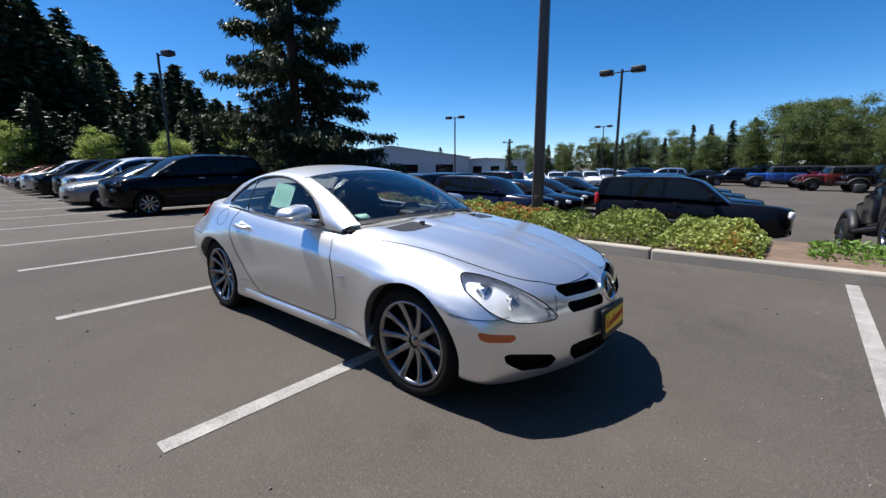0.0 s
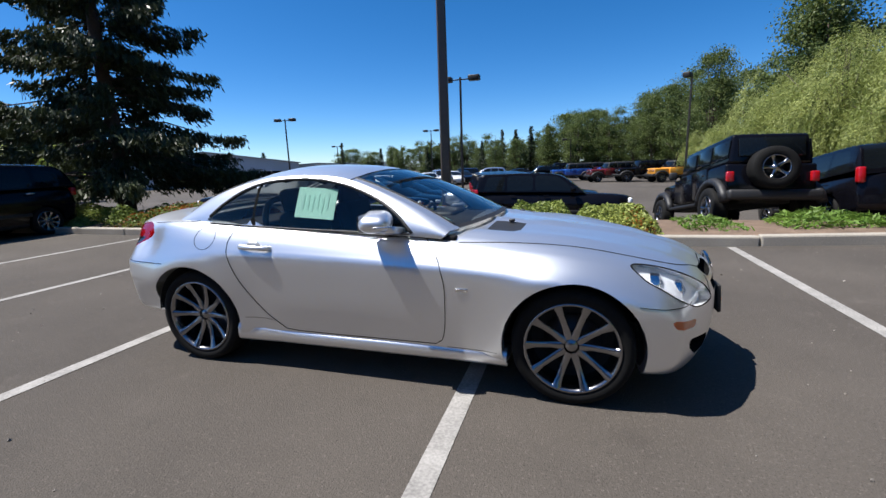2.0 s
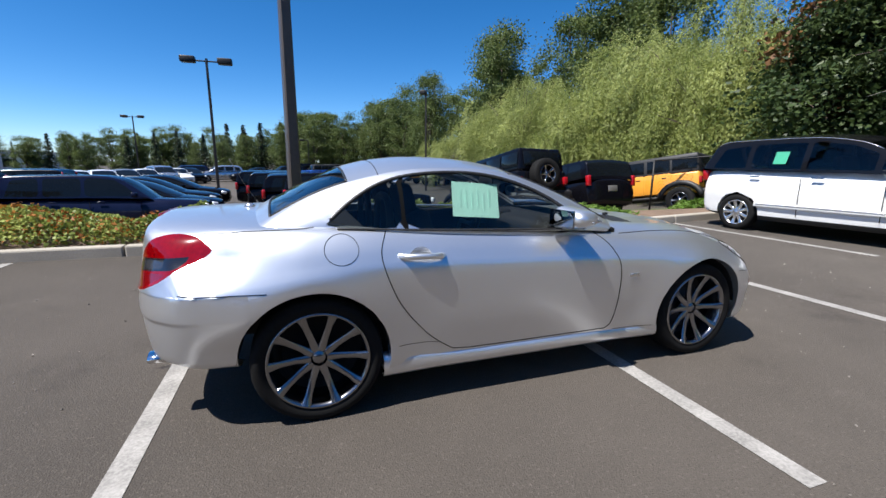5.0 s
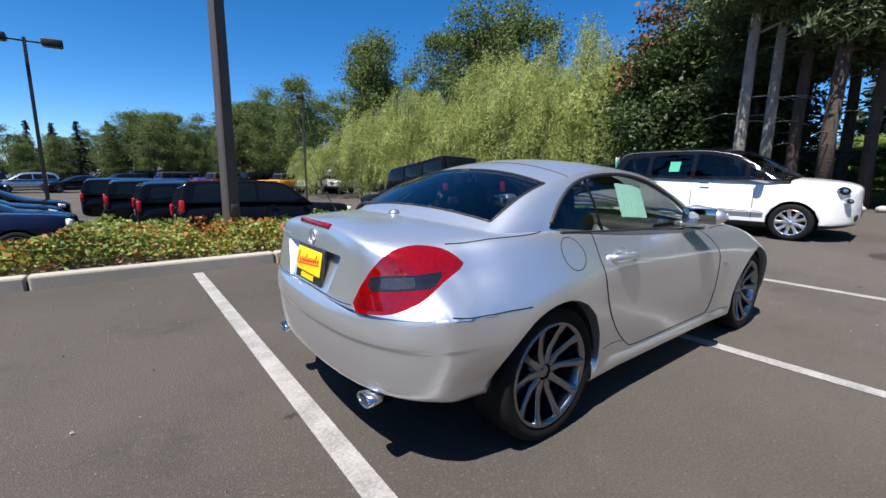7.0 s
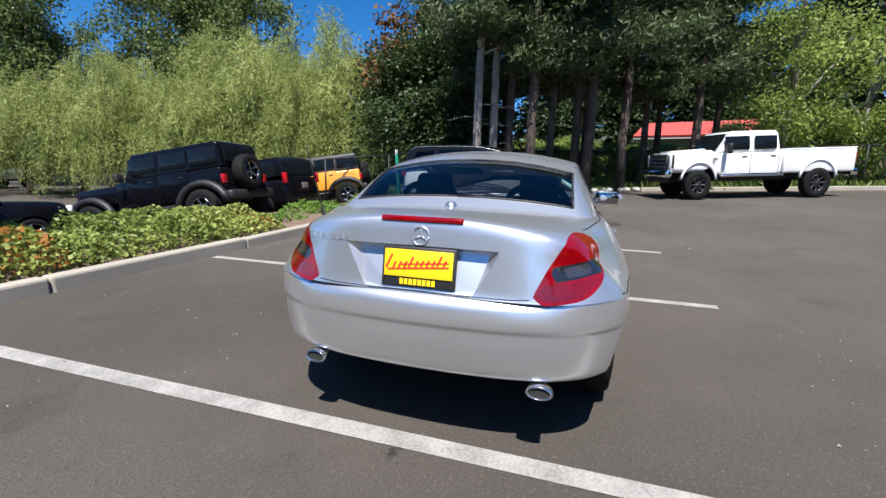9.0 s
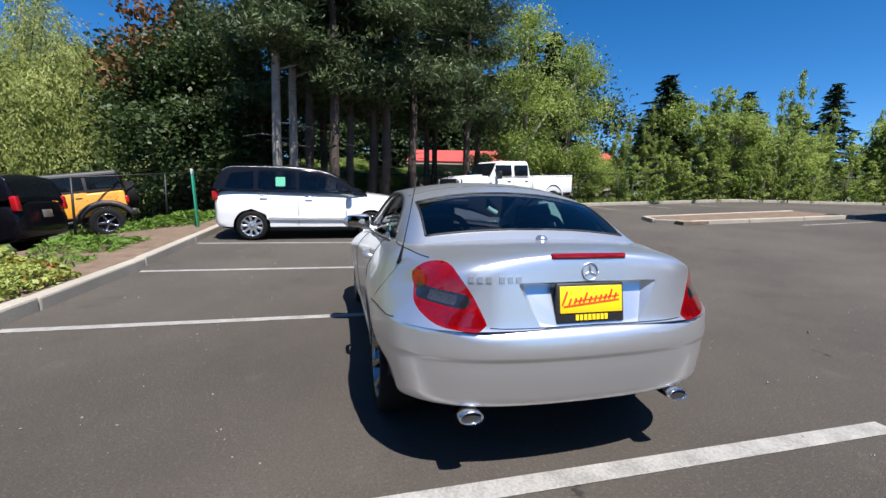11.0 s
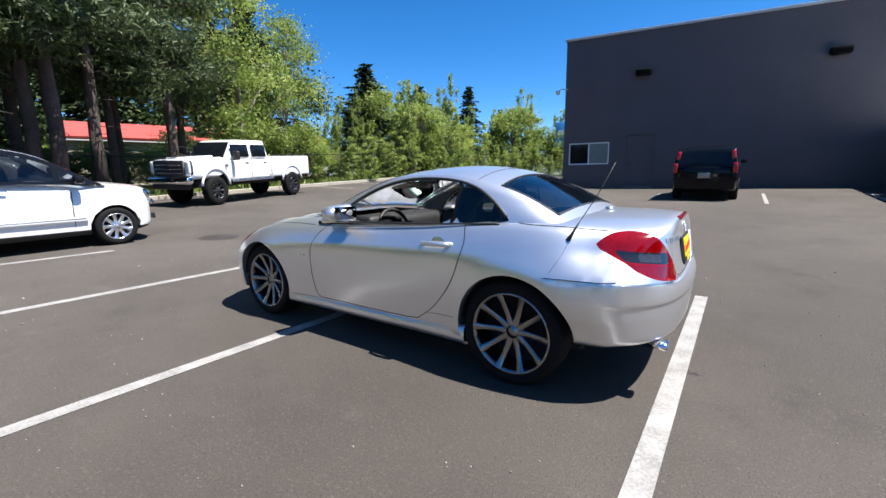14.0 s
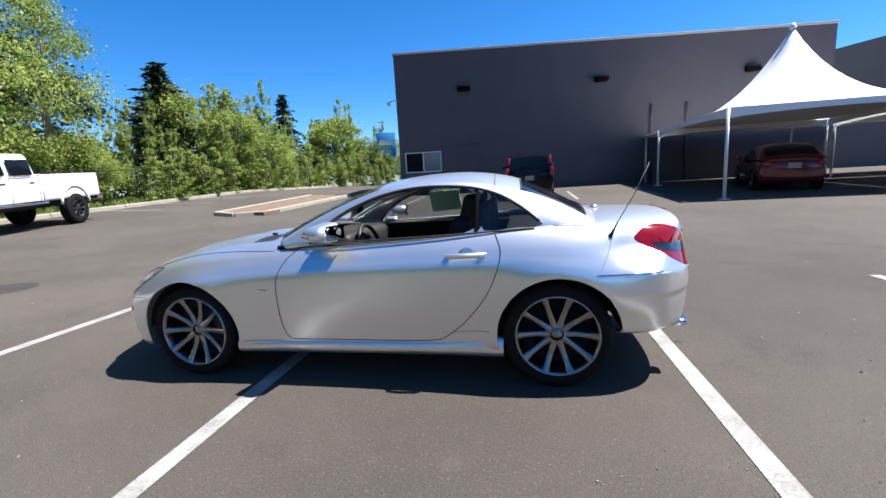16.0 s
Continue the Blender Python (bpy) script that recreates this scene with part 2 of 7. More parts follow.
def lathe(profile, seg=32, axis="y", bm=None, at=(0, 0, 0)):
    """Turns a profile of (radius, along) round an axis through at."""
    bm = bm or bmesh.new()
    rings = []
    for r, h in profile:
        ring = []
        for i in range(seg):
            a = 2 * math.pi * i / seg
            c, s = r * math.cos(a), r * math.sin(a)
            co = (c, h, s) if axis == "y" else (c, s, h) if axis == "z" else (h, c, s)
            ring.append(bm.verts.new(Vector(co) + Vector(at)))
        rings.append(ring)
    for a, b in zip(rings, rings[1:]):
        for i in range(seg):
            bm.faces.new((a[i], a[(i + 1) % seg], b[(i + 1) % seg], b[i]))
    bmesh.ops.recalc_face_normals(bm, faces=bm.faces)
    return bm


def tube(points, radius, sides=6, bm=None, taper=1.0):
    """A round bar along points; its radius shrinks to taper at the end."""
    bm = bm or bmesh.new()
    pts = [Vector(p) for p in points]
    rings = []
    for i, p in enumerate(pts):
        d = (pts[min(i + 1, len(pts) - 1)] - pts[max(i - 1, 0)]).normalized()
        u = d.orthogonal().normalized() if i == 0 else (u - d * u.dot(d)).normalized()
        v = d.cross(u)
        r = radius * (1 + (taper - 1) * i / max(1, len(pts) - 1))
        rings.append([bm.verts.new(p + (u * math.cos(2 * math.pi * k / sides) + v * math.sin(2 * math.pi * k / sides)) * r) for k in range(sides)])
    for a, b in zip(rings, rings[1:]):
        for k in range(sides):
            bm.faces.new((a[k], a[(k + 1) % sides], b[(k + 1) % sides], b[k]))
    bm.faces.new(rings[0][::-1])
    bm.faces.new(rings[-1])
    return bm


def catmull(rows, n):
    """Smooth rows through the given rows of numbers, n to a span."""
    a = [np.array(r, float) for r in rows]
    out = []
    for i in range(len(a) - 1):
        p0, p1, p2, p3 = a[max(i - 1, 0)], a[i], a[i + 1], a[min(i + 2, len(a) - 1)]
        for k in range(n):
            t = k / n
            out.append(0.5 * (2 * p1 + (p2 - p0) * t + (2 * p0 - 5 * p1 + 4 * p2 - p3) * t * t + (3 * p1 - p0 - 3 * p2 + p3) * t ** 3))
    out.append(a[-1])
    return out


def inside(poly):
    """The signed distance to a closed outline of 2D points: above zero within."""
    pts = [(float(a), float(b)) for a, b in poly]
    segs = list(zip(pts, pts[1:] + pts[:1]))

    def f(x, y):
        best, odd = 1e9, False
        for (ax, ay), (bx, by) in segs:
            dx, dy = bx - ax, by - ay
            t = max(0, min(1, ((x - ax) * dx + (y - ay) * dy) / (dx * dx + dy * dy + 1e-12)))
            best = min(best, (ax + t * dx - x) ** 2 + (ay + t * dy - y) ** 2)
            if (ay > y) != (by > y) and x < ax + (y - ay) * dx / dy:
                odd = not odd
        return math.sqrt(best) * (1 if odd else -1)
    return f


def split_by(bm, f):
    """Cuts the faces along f(co) = 0 and returns the faces where f is above zero."""
    val = {v: f(v.co) for v in bm.verts}
    cut = set()
    for e in list(bm.edges):
        a, b = e.verts
        fa, fb = val[a], val[b]
        if fa * fb < 0:
            t = min(0.999, max(0.001, fa / (fa - fb)))
            _, v = bmesh.utils.edge_split(e, a, t)
            val[v] = 0.0
            cut.add(v)
    for face in list(bm.faces):
        on = [v for v in face.verts if v in cut]
        if len(on) == 2 and not any({e.verts[0], e.verts[1]} == set(on) for e in face.edges):
            rest = [val[v] for v in face.verts if v not in cut]
            if rest and min(rest) < 0 < max(rest):
                try:
                    bmesh.utils.face_split(face, on[0], on[1])
                except ValueError:
                    pass
    return [fc for fc in bm.faces if sum(val.get(v, 0) for v in fc.verts) > 1e-7]


def take(bm, faces):
    """Lifts the faces out of bm into a bmesh of their own."""
    out = bmesh.new()
    made = {}
    for fc in faces:
        vs = []
        for v in fc.verts:
            if v not in made:
                made[v] = out.verts.new(v.co)
            vs.append(made[v])
        out.faces.new(vs)
    bmesh.ops.delete(bm, geom=list(faces), context="FACES")
    return out


def add_rim(bm, edges, move):
    """Adds a strip along open edges, with vertices of its own so that the edge stays crisp."""
    top, low = {}, {}
    for e in edges:
        for v in e.verts:
            if v not in top:
                top[v], low[v] = (v.co.copy(), move(v))
    made = {v: (bm.verts.new(top[v]), bm.verts.new(low[v])) for v in top}
    for e in edges:
        a, b = e.verts
        if e.link_faces and e.link_loops[0].vert is a:
            a, b = b, a
        bm.faces.new((made[a][0], made[b][0], made[b][1], made[a][1]))
    return bm


def thicken(bm, depth):
    """Gives an open sheet a rim that turns inward, so that its edge has depth."""
    bm.normal_update()
    return add_rim(bm, [e for e in bm.edges if e.is_boundary], lambda v: v.co - v.normal * depth)


def sink(bm, depth, way=None):
    """Sets an open sheet back and joins it to its old edge by a wall."""
    bm.normal_update()
    edges = [e for e in bm.edges if e.is_boundary]
    old = {v: v.co.copy() for e in edges for v in e.verts}
    add_rim(bm, edges, lambda v: v.co - (way or v.normal) * depth)
    keep = {v for v in old}
    rim = {v for v in bm.verts if v not in keep and all(len(e.link_faces) < 2 or e.is_boundary for e in v.link_edges)}
    flat = {v for f in bm.faces if not any(v in rim for v in f.verts) for v in f.verts}
    shift = {v: (way or v.normal) * depth for v in flat}
    for v, d in shift.items():
        v.co -= d
    return bm


# ---- ground ----
def rise(x, y):
    """The lot climbs gently towards the trees and the dark hall, and falls behind the planting bed."""
    back = min(1.0, max(0.0, (6.0 - y) / 1.5))
    return 0.033 * min(max(0.0, x - 3), 13.5) * back + 0.041 * min(max(0.0, -y - 3.0), 18) - min(0.75, max(0.0, y - 6.0) / 6)


def on_ground(x, y, turn=0.0, up=0.0):
    """A pose on the lot at x, y, tilted with its slope."""
    e = 0.8
    nrm = Vector((rise(x - e, y) - rise(x + e, y), rise(x, y - e) - rise(x, y + e), 2 * e)).normalized()
    q = Vector((0, 0, 1)).rotation_difference(nrm)
    return Matrix.Translation((x, y, rise(x, y) + up)) @ q.to_matrix().to_4x4() @ pose(0, 0, 0, 0, 0, turn)


def axis_steps(lo, hi, near, step, far):
    out = [i * step for i in range(int(-near / step), int(near / step) + 1)]
    k = near
    while k < far:
        k *= 1.5
        out += [k, -k]
    return sorted(v for v in out if lo <= v <= hi)


bm = bmesh.new()
gx = axis_steps(-1e4, 1e4, 30, 1.5, 2500)
gv = {}
for x in gx:
    for y in gx:
        gv[x, y] = bm.verts.new((x, y, rise(x, y)))
for a, b in zip(gx, gx[1:]):
    for c, d in zip(gx, gx[1:]):
        bm.faces.new((gv[a, c], gv[b, c], gv[b, d], gv[a, d]))
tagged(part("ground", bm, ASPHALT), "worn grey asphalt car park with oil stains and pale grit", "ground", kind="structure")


def slab(name, corners, material, label, z=0.004, depth=0.0, category="marking"):
    """A flat patch that follows the slope, laid z above the asphalt."""
    bm = bmesh.new()
    (x0, y0), (x1, y1) = corners
    nx, ny = max(1, round(abs(x1 - x0) / 0.6)), max(1, round(abs(y1 - y0) / 0.6))
    vs = [[bm.verts.new((x0 + (x1 - x0) * i / nx, y0 + (y1 - y0) * j / ny, 0)) for j in range(ny + 1)] for i in range(nx + 1)]
    for i in range(nx):
        for j in range(ny):
            bm.faces.new((vs[i][j], vs[i + 1][j], vs[i + 1][j + 1], vs[i][j + 1]))
    for v in bm.verts:
        v.co.z = rise(v.co.x, v.co.y) + z
    if depth:
        g = bmesh.ops.extrude_face_region(bm, geom=list(bm.faces))
        for v in g["geom"]:
            if isinstance(v, bmesh.types.BMVert):
                v.co.z -= depth
        bmesh.ops.recalc_face_normals(bm, faces=bm.faces)
    ob = part(name, bm, material, smooth=False)
    return tagged(ob, label, category, kind="structure")


KERB_Y = 3.85
for k in range(-9, 3):
    x = 0.67 + 2.70 * k
    end = 0.5 if k == 2 else -1.92
    slab("parking_line", ((x - 0.055, end), (x + 0.055, KERB_Y - 0.05)), LINE, "worn white painted parking line on asphalt")


# loose grit on the asphalt round the car
g = np.random.default_rng(77)
bm = bmesh.new()
for i in range(900):
    a, d = g.uniform(0, 2 * math.pi), g.uniform(1.9, 6.5)
    x, y = 1.25 * d * math.cos(a), d * math.sin(a)
    if y > 3.7:
        continue
    s = g.uniform(.003, .008) * (2.0 if g.uniform() < .06 else 1)
    m = Matrix.Translation((x, y, rise(x, y) + s * .3)) @ Euler(g.uniform(0, 6, 3)).to_matrix().to_4x4() @ Matrix.Diagonal((s * g.uniform(.8, 1.7), s, s * .8, 1))
    vs = [bm.verts.new(m @ Vector(q)) for q in ((1, 0, 0), (-1, 0, 0), (0, 1, 0), (0, -1, 0), (0, 0, 1), (0, 0, -1))]
    for q in ((0, 2, 4), (2, 1, 4), (1, 3, 4), (3, 0, 4), (2, 0, 5), (1, 2, 5), (3, 1, 5), (0, 3, 5)):
        bm.faces.new([vs[k] for k in q])
tagged(part("grit", bm, surf("loose_grit", (.20, .18, .16), .9, var=.6, island=1.0), smooth=False), "loose grit and small stones on the asphalt", "grit", kind="stuff")


# ---- vehicles ----
def section(zb, w, zm, zs, zt):
    """One half of a body section, from the middle of the floor to the middle of the top."""
    return [(0, zb), (0.5 * w, zb), (0.84 * w, zb + 0.006), (0.945 * w, zb + 0.045 * min(1, (zm - zb) / 0.2)), (0.968 * w, zb + 0.42 * (zm - zb)),
            (w, zm), (0.968 * w, zm + 0.45 * (zs - zm)), (0.905 * w, zm + 0.82 * (zs - zm)), (0.845 * w, zs + 0.02 * (zt - zs)),
            (0.74 * w, zs + 0.42 * (zt - zs)), (0.45 * w, zs + 0.80 * (zt - zs)), (0.2 * w, zs + 0.96 * (zt - zs)), (0, zt)]


def loft_body(stations, front, rear, n=5, m=4):
    """A car body of sections along x, bowed in plan towards both ends. front, rear: (start, length, depth, power)."""
    bm = bmesh.new()
    rings = []
    for s, zb, w, zm, zs, zt in catmull(stations, n):
        half = catmull(section(zb, w, zm, zs, zt), m)
        pts = [(y, z) for y, z in half] + [(-y, z) for y, z in half[-2:0:-1]]
        ring = []
        for y, z in pts:
            x = s
            for (start, length, depth, power), sign in ((front, 1), (rear, -1)):
                k = (sign * s - start) / length
                if k > 0:
                    x -= sign * depth * k * k * abs(y / 0.88) ** power
            ring.append(bm.verts.new((x, y, z)))
        rings.append(ring)
    k = len(rings[0])
    for a, b in zip(rings, rings[1:]):
        for i in range(k):
            bm.faces.new((a[i], a[(i + 1) % k], b[(i + 1) % k], b[i]))
    bmesh.ops.remove_doubles(bm, verts=bm.verts, dist=0.0008)
    bmesh.ops.recalc_face_normals(bm, faces=bm.faces)
    return bm


def cut_arches(bm, centres, radius, inner=0.45):
    """Opens the wheel arches and turns their lips inward."""
    for cx, cz in centres:
        for side in (1, -1):
            fs = split_by(bm, lambda c: (radius - math.hypot(c.x - cx, c.z - cz)) if c.y * side > inner else -0.2)
            fs = [f for f in fs if f.calc_center_median().y * side > inner]
            bmesh.ops.delete(bm, geom=fs, context="FACES")
    for v in bm.verts:
        if v.is_boundary and abs(v.co.y) > inner + 0.15:
            for cx, cz in centres:
                d = math.hypot(v.co.x - cx, v.co.z - cz)
                if radius < d < radius + 0.05:
                    v.co.x, v.co.z = cx + (v.co.x - cx) * radius / d, cz + (v.co.z - cz) * radius / d
    es = [e for e in bm.edges if e.is_boundary and abs(e.verts[0].co.y) > inner + 0.2]
    add_rim(bm, es, lambda v: Vector((v.co.x, v.co.y * 0.9, v.co.z)))
    return bm


def arch_liner(cx, cz, radius, side, y0, y1):
    """The dark inner shell of a wheel arch."""
    bm = bmesh.new()
    rows = []
    for i in range(17):
        a = math.radians(4 + 172 * i / 16)
        rows.append([bm.verts.new((cx + radius * math.cos(a), side * y, cz + radius * math.sin(a))) for y in (y0, y1)])
    for a, b in zip(rows, rows[1:]):
        bm.faces.new((a[0], b[0], b[1], a[1]))
    bm.faces.new([r[0] for r in rows])
    return bm


def wheel(parent, at, side, r=0.315, width=0.225, rim=0.234, spokes=10, spoke_mat=None, detail=40, style="spoke", seam=True, hubz=0.0):
    """A wheel > tyre, rim, spokes, hub. side: +1 or -1, the way its face looks along y."""
    w2 = width / 2
    root = part("wheel", lathe([(rim * 0.93, -w2 * 0.9), (rim, -w2 * 0.92), (r * 0.93, -w2), (r * 0.985, -w2 * 0.8), (r, -w2 * 0.5), (r, w2 * 0.5),
                                (r * 0.985, w2 * 0.82), (r * 0.95, w2 * 0.97), (rim * 1.13, w2 * 1.02), (rim * 1.02, w2 * 0.93), (rim * 0.97, w2 * 0.85)], detail), RUBBER, parent, "black rubber tyre on its rim")
    root.matrix_basis = Matrix.Translation(at) @ (Matrix.Identity(4) if side > 0 else pose(0, 0, 0, 0, 0, 180))
    sm = spoke_mat or ALLOY
    part("rim", lathe([(rim * 1.015, w2 * 0.93), (rim * 1.0, w2 * 0.98), (rim * 0.965, w2 * 0.97), (rim * 0.93, w2 * 0.80), (rim * 0.90, w2 * 0.3), (rim * 0.88, -w2 * 0.8)], detail), sm, root, "bright alloy rim")
    part("brake_disc", lathe([(0.0, -w2 * 0.10), (rim * 0.62, -w2 * 0.10), (rim * 0.62, -0.03), (0.0, -0.03)], 24), ALLOY_DARK, root)
    part("wheel_back", lathe([(0.0, -w2 * 0.35), (rim * 0.9, -w2 * 0.35)], 24), UNDER, root)
    dish = 0.30 if spokes == 10 else 0.0
    bm = bmesh.new()
    for i in range(spokes):
        a = 2 * math.pi * i / spokes
        outs = []
        for rr, hw, yy, th in ((0.16, 0.10, 0.78, 0.16), (0.45, 0.078, 0.70, 0.15), (0.75, 0.076, 0.78, 0.14), (0.97, 0.112, 0.93, 0.11)):
            ring = []
            for su, sv in ((-1, 0), (-0.72, 1), (0.72, 1), (1, 0), (0.7, -1.6), (-0.7, -1.6)):
                u = su * hw * rim * (1.7 if style == "wide" else 1.0)
                d = rr * rim
                y = (yy - dish * (1 - rr)) * w2 + sv * th * w2 * 0.5
                ring.append(bm.verts.new((d * math.cos(a) - u * math.sin(a), y, d * math.sin(a) + u * math.cos(a))))
            outs.append(ring)
        for p, q in zip(outs, outs[1:]):
            for k in range(6):
                bm.faces.new((p[k], p[(k + 1) % 6], q[(k + 1) % 6], q[k]))
    bmesh.ops.recalc_face_normals(bm, faces=bm.faces)
    part("spokes", bm, sm, root)
    bm = lathe([(0.0, w2 * (0.92 - dish)), (rim * 0.10, w2 * (0.92 - dish)), (rim * 0.13, w2 * (0.84 - dish)), (rim * 0.28, w2 * (0.82 - dish)), (rim * 0.30, w2 * (0.5 - dish))], 24)
    part("hub", bm, sm, root)
    for i in range(5 if spokes == 10 else 0):
        a = 2 * math.pi * (i + 0.5) / 5
        part("wheel_bolt", lathe([(0.0, w2 * (0.87 - dish)), (0.009, w2 * (0.87 - dish)), (0.009, w2 * (0.8 - dish))], 8, at=(0.21 * rim * math.cos(a), 0, 0.21 * rim * math.sin(a))), ALLOY_DARK, root)
    return root


def canopy(centre, rail, belt, n=5, across=(0.97, 0.9, 0.8, 0.6, 0.4, 0.2, 0.0), sides=5, bulge=0.018):
    """The glasshouse: rows along the car, each from the belt over the rail to the middle. Returns the grid of points."""
    c, r, b = catmull(centre, n), catmull(rail, n), catmull(belt, n)
    rows = []
    for (cx, cz), (rx, ry, rz), (bx, by, bz) in zip(c, r, b):
        half = []
        for i in range(sides):
            t = i / sides
            half.append((bx + (rx - bx) * t, by + (ry - by) * t + bulge * 4 * t * (1 - t), bz + (rz - bz) * t))
        half.append((rx, ry, rz))
        for v in across:
            k = 1 - v ** 2.3
            half.append((rx + (cx - rx) * k, ry * v, rz + (cz - rz) * k))
        rows.append(half)
    return rows


def canopy_mesh(rows, keep=None):
    """Faces of the grid where keep(i, j) holds; both halves."""
    bm = bmesh.new()
    made = {}

    def vert(i, j, side):
        x, y, z = rows[i][j]
        if abs(y) < 1e-6:
            side = 1
        key = (i, j, side)
        if key not in made:
            made[key] = bm.verts.new((x, y * side, z))
        return made[key]
    for i in range(len(rows) - 1):
        for j in range(len(rows[0]) - 1):
            if keep and not keep(i, j):
                continue
            for side in (1, -1):
                f = (vert(i, j, side), vert(i + 1, j, side), vert(i + 1, j + 1, side), vert(i, j + 1, side))
                bm.faces.new(f if side > 0 else f[::-1])
    bmesh.ops.recalc_face_normals(bm, faces=bm.faces)
    return bm


def seam(tree, pts, way, radius=0.0026, bm=None, lift=0.0006, parent=None, mat=None):
    """A dark gap along a line of points, dropped on to the body along way."""
    way = Vector(way)
    hits = []
    for p in pts:
        h = tree.ray_cast(Vector(p) - way * 3, way)
        if h[0] is not None:
            hits.append(h[0] + h[1] * lift * (1 if h[1].dot(way) < 0 else -1))
    if len(hits) > 1:
        part("panel_gap", tube(hits, radius, 5), mat or GAP, parent)


def along(pts, n=8):
    return [tuple(p) for p in catmull(pts, n)]


def seat(parent, y):
    root = part("seat", box((0.50, 0.46, 0.16), (-0.25, y, 0.42), 0.05, seg=3), LEATHER, parent, "black leather bucket seat")
    bm = bmesh.new()
    add_box(bm, (0.14, 0.44, 0.60), (-0.56, y, 0.72), 0.05, Euler((0, radians(-16), 0)), 3)
    add_box(bm, (0.10, 0.26, 0.20), (-0.68, y, 1.06), 0.04, Euler((0, radians(-14), 0)), 3)
    part("seat_back", bm, LEATHER, root)


def bars(parent, name, rows, mat, at, turn):
    """Unreadable writing as plain bars. rows: (x, z, width, height) in the plate's plane."""
    for x, z, w, h in rows:
        ob = part(name, box((w, 0.002, h), (x, 0, z)), mat, parent, smooth=False)
        ob.matrix_basis = pose(*at, *turn)


def script(parent, at, turn):
    """A dealer's slanted red script as plain strokes, one mesh a stroke."""
    for i in range(11):
        tall = 0.062 if i == 0 else (0.046 if i in (4, 9) else 0.028)
        x = -0.128 + 0.0245 * i
        z = -0.012 + 0.0022 * i + tall / 2 - 0.014
        ob = part("ink_stroke", box((0.0085, 0.002, tall), (x, 0, z), rot=Euler((0, radians(24), 0))), RED_INK, parent, smooth=False)
        ob.matrix_basis = pose(*at, *turn)
    ob = part("ink_stroke", box((0.27, 0.002, 0.006), (0.0, 0.0, -0.018), rot=Euler((0, radians(-5), 0))), RED_INK, parent, smooth=False)
    ob.matrix_basis = pose(*at, *turn)
    ob = part("ink_stroke", box((0.21, 0.002, 0.005), (0.03, 0.0, 0.002), rot=Euler((0, radians(-5), 0))), RED_INK, parent, smooth=False)
    ob.matrix_basis = pose(*at, *turn)


def rear_bumper(tree):
    """The rear bumper: one profile carried round the tail from arch to arch."""
    bm = bmesh.new()
    rows = []
    profile = ((-.085, .697), (-.050, .694), (-.026, .684), (-.011, .668), (-.003, .648), (.001, .625), (.002, .600), (.001, .580), (.000, .571), (-.0045, .566), (-.006, .552),
               (-.007, .525), (-.009, .490), (-.013, .455), (-.017, .425), (-.020, .400), (-.024, .380), (-.031, .364), (-.045, .353), (-.075, .347), (-.16, .345))
    for d, z in profile:
        front = min(-1.497, -1.228 - math.sqrt(max(0.0, .3645 ** 2 - (z - .318) ** 2)))
        level = min(.685, max(.40, z))
        at = [tree.ray_cast(Vector((front - k, 3, level)), Vector((0, -1, 0)))[0].y for k in (.006, .06)]
        half = catmull([(front, at[0]), (front - .06, at[1]), (-1.77, .838), (-1.862, .784), (-1.948, .690), (-2.012, .555), (-2.050, .390), (-2.068, .200), (-2.073, 0.0)], 5)
        ring = []
        for i, (x, y) in enumerate(half):
            a, b = half[max(0, i - 1)], half[min(len(half) - 1, i + 1)]
            tx, ty = b[0] - a[0], b[1] - a[1]
            if i == len(half) - 1:
                tx, ty = 0.0, -1.0
            ln = math.hypot(tx, ty)
            k = min(1.0, max(0.0, (i - 4) / 12))
            k = k * k * (3 - 2 * k)
            o = d * (k + (1 - k) * min(1.0, max(0.0, (.52 - z) / .10)))
            if z > .64:
                o *= 1 - .85 * min(1.0, max(0.0, (y - .47) / .16))
            o -= (1 - k) * .030 * min(1.0, max(0.0, (.56 - z) / .20))
            ring.append((x + ty / ln * o, y - tx / ln * o, z - .006 * (1 - k) * (z > .69) - .035 * (1 - k) * max(0.0, .40 - z) / .055))
        rows.append([bm.verts.new(p) for p in ring] + [bm.verts.new((p[0], -p[1], p[2])) for p in ring[-2::-1]])
    for a, b in zip(rows, rows[1:]):
        for i in range(len(a) - 1):
            bm.faces.new((a[i], a[i + 1], b[i + 1], b[i]))
    bmesh.ops.recalc_face_normals(bm, faces=bm.faces)
    return bm


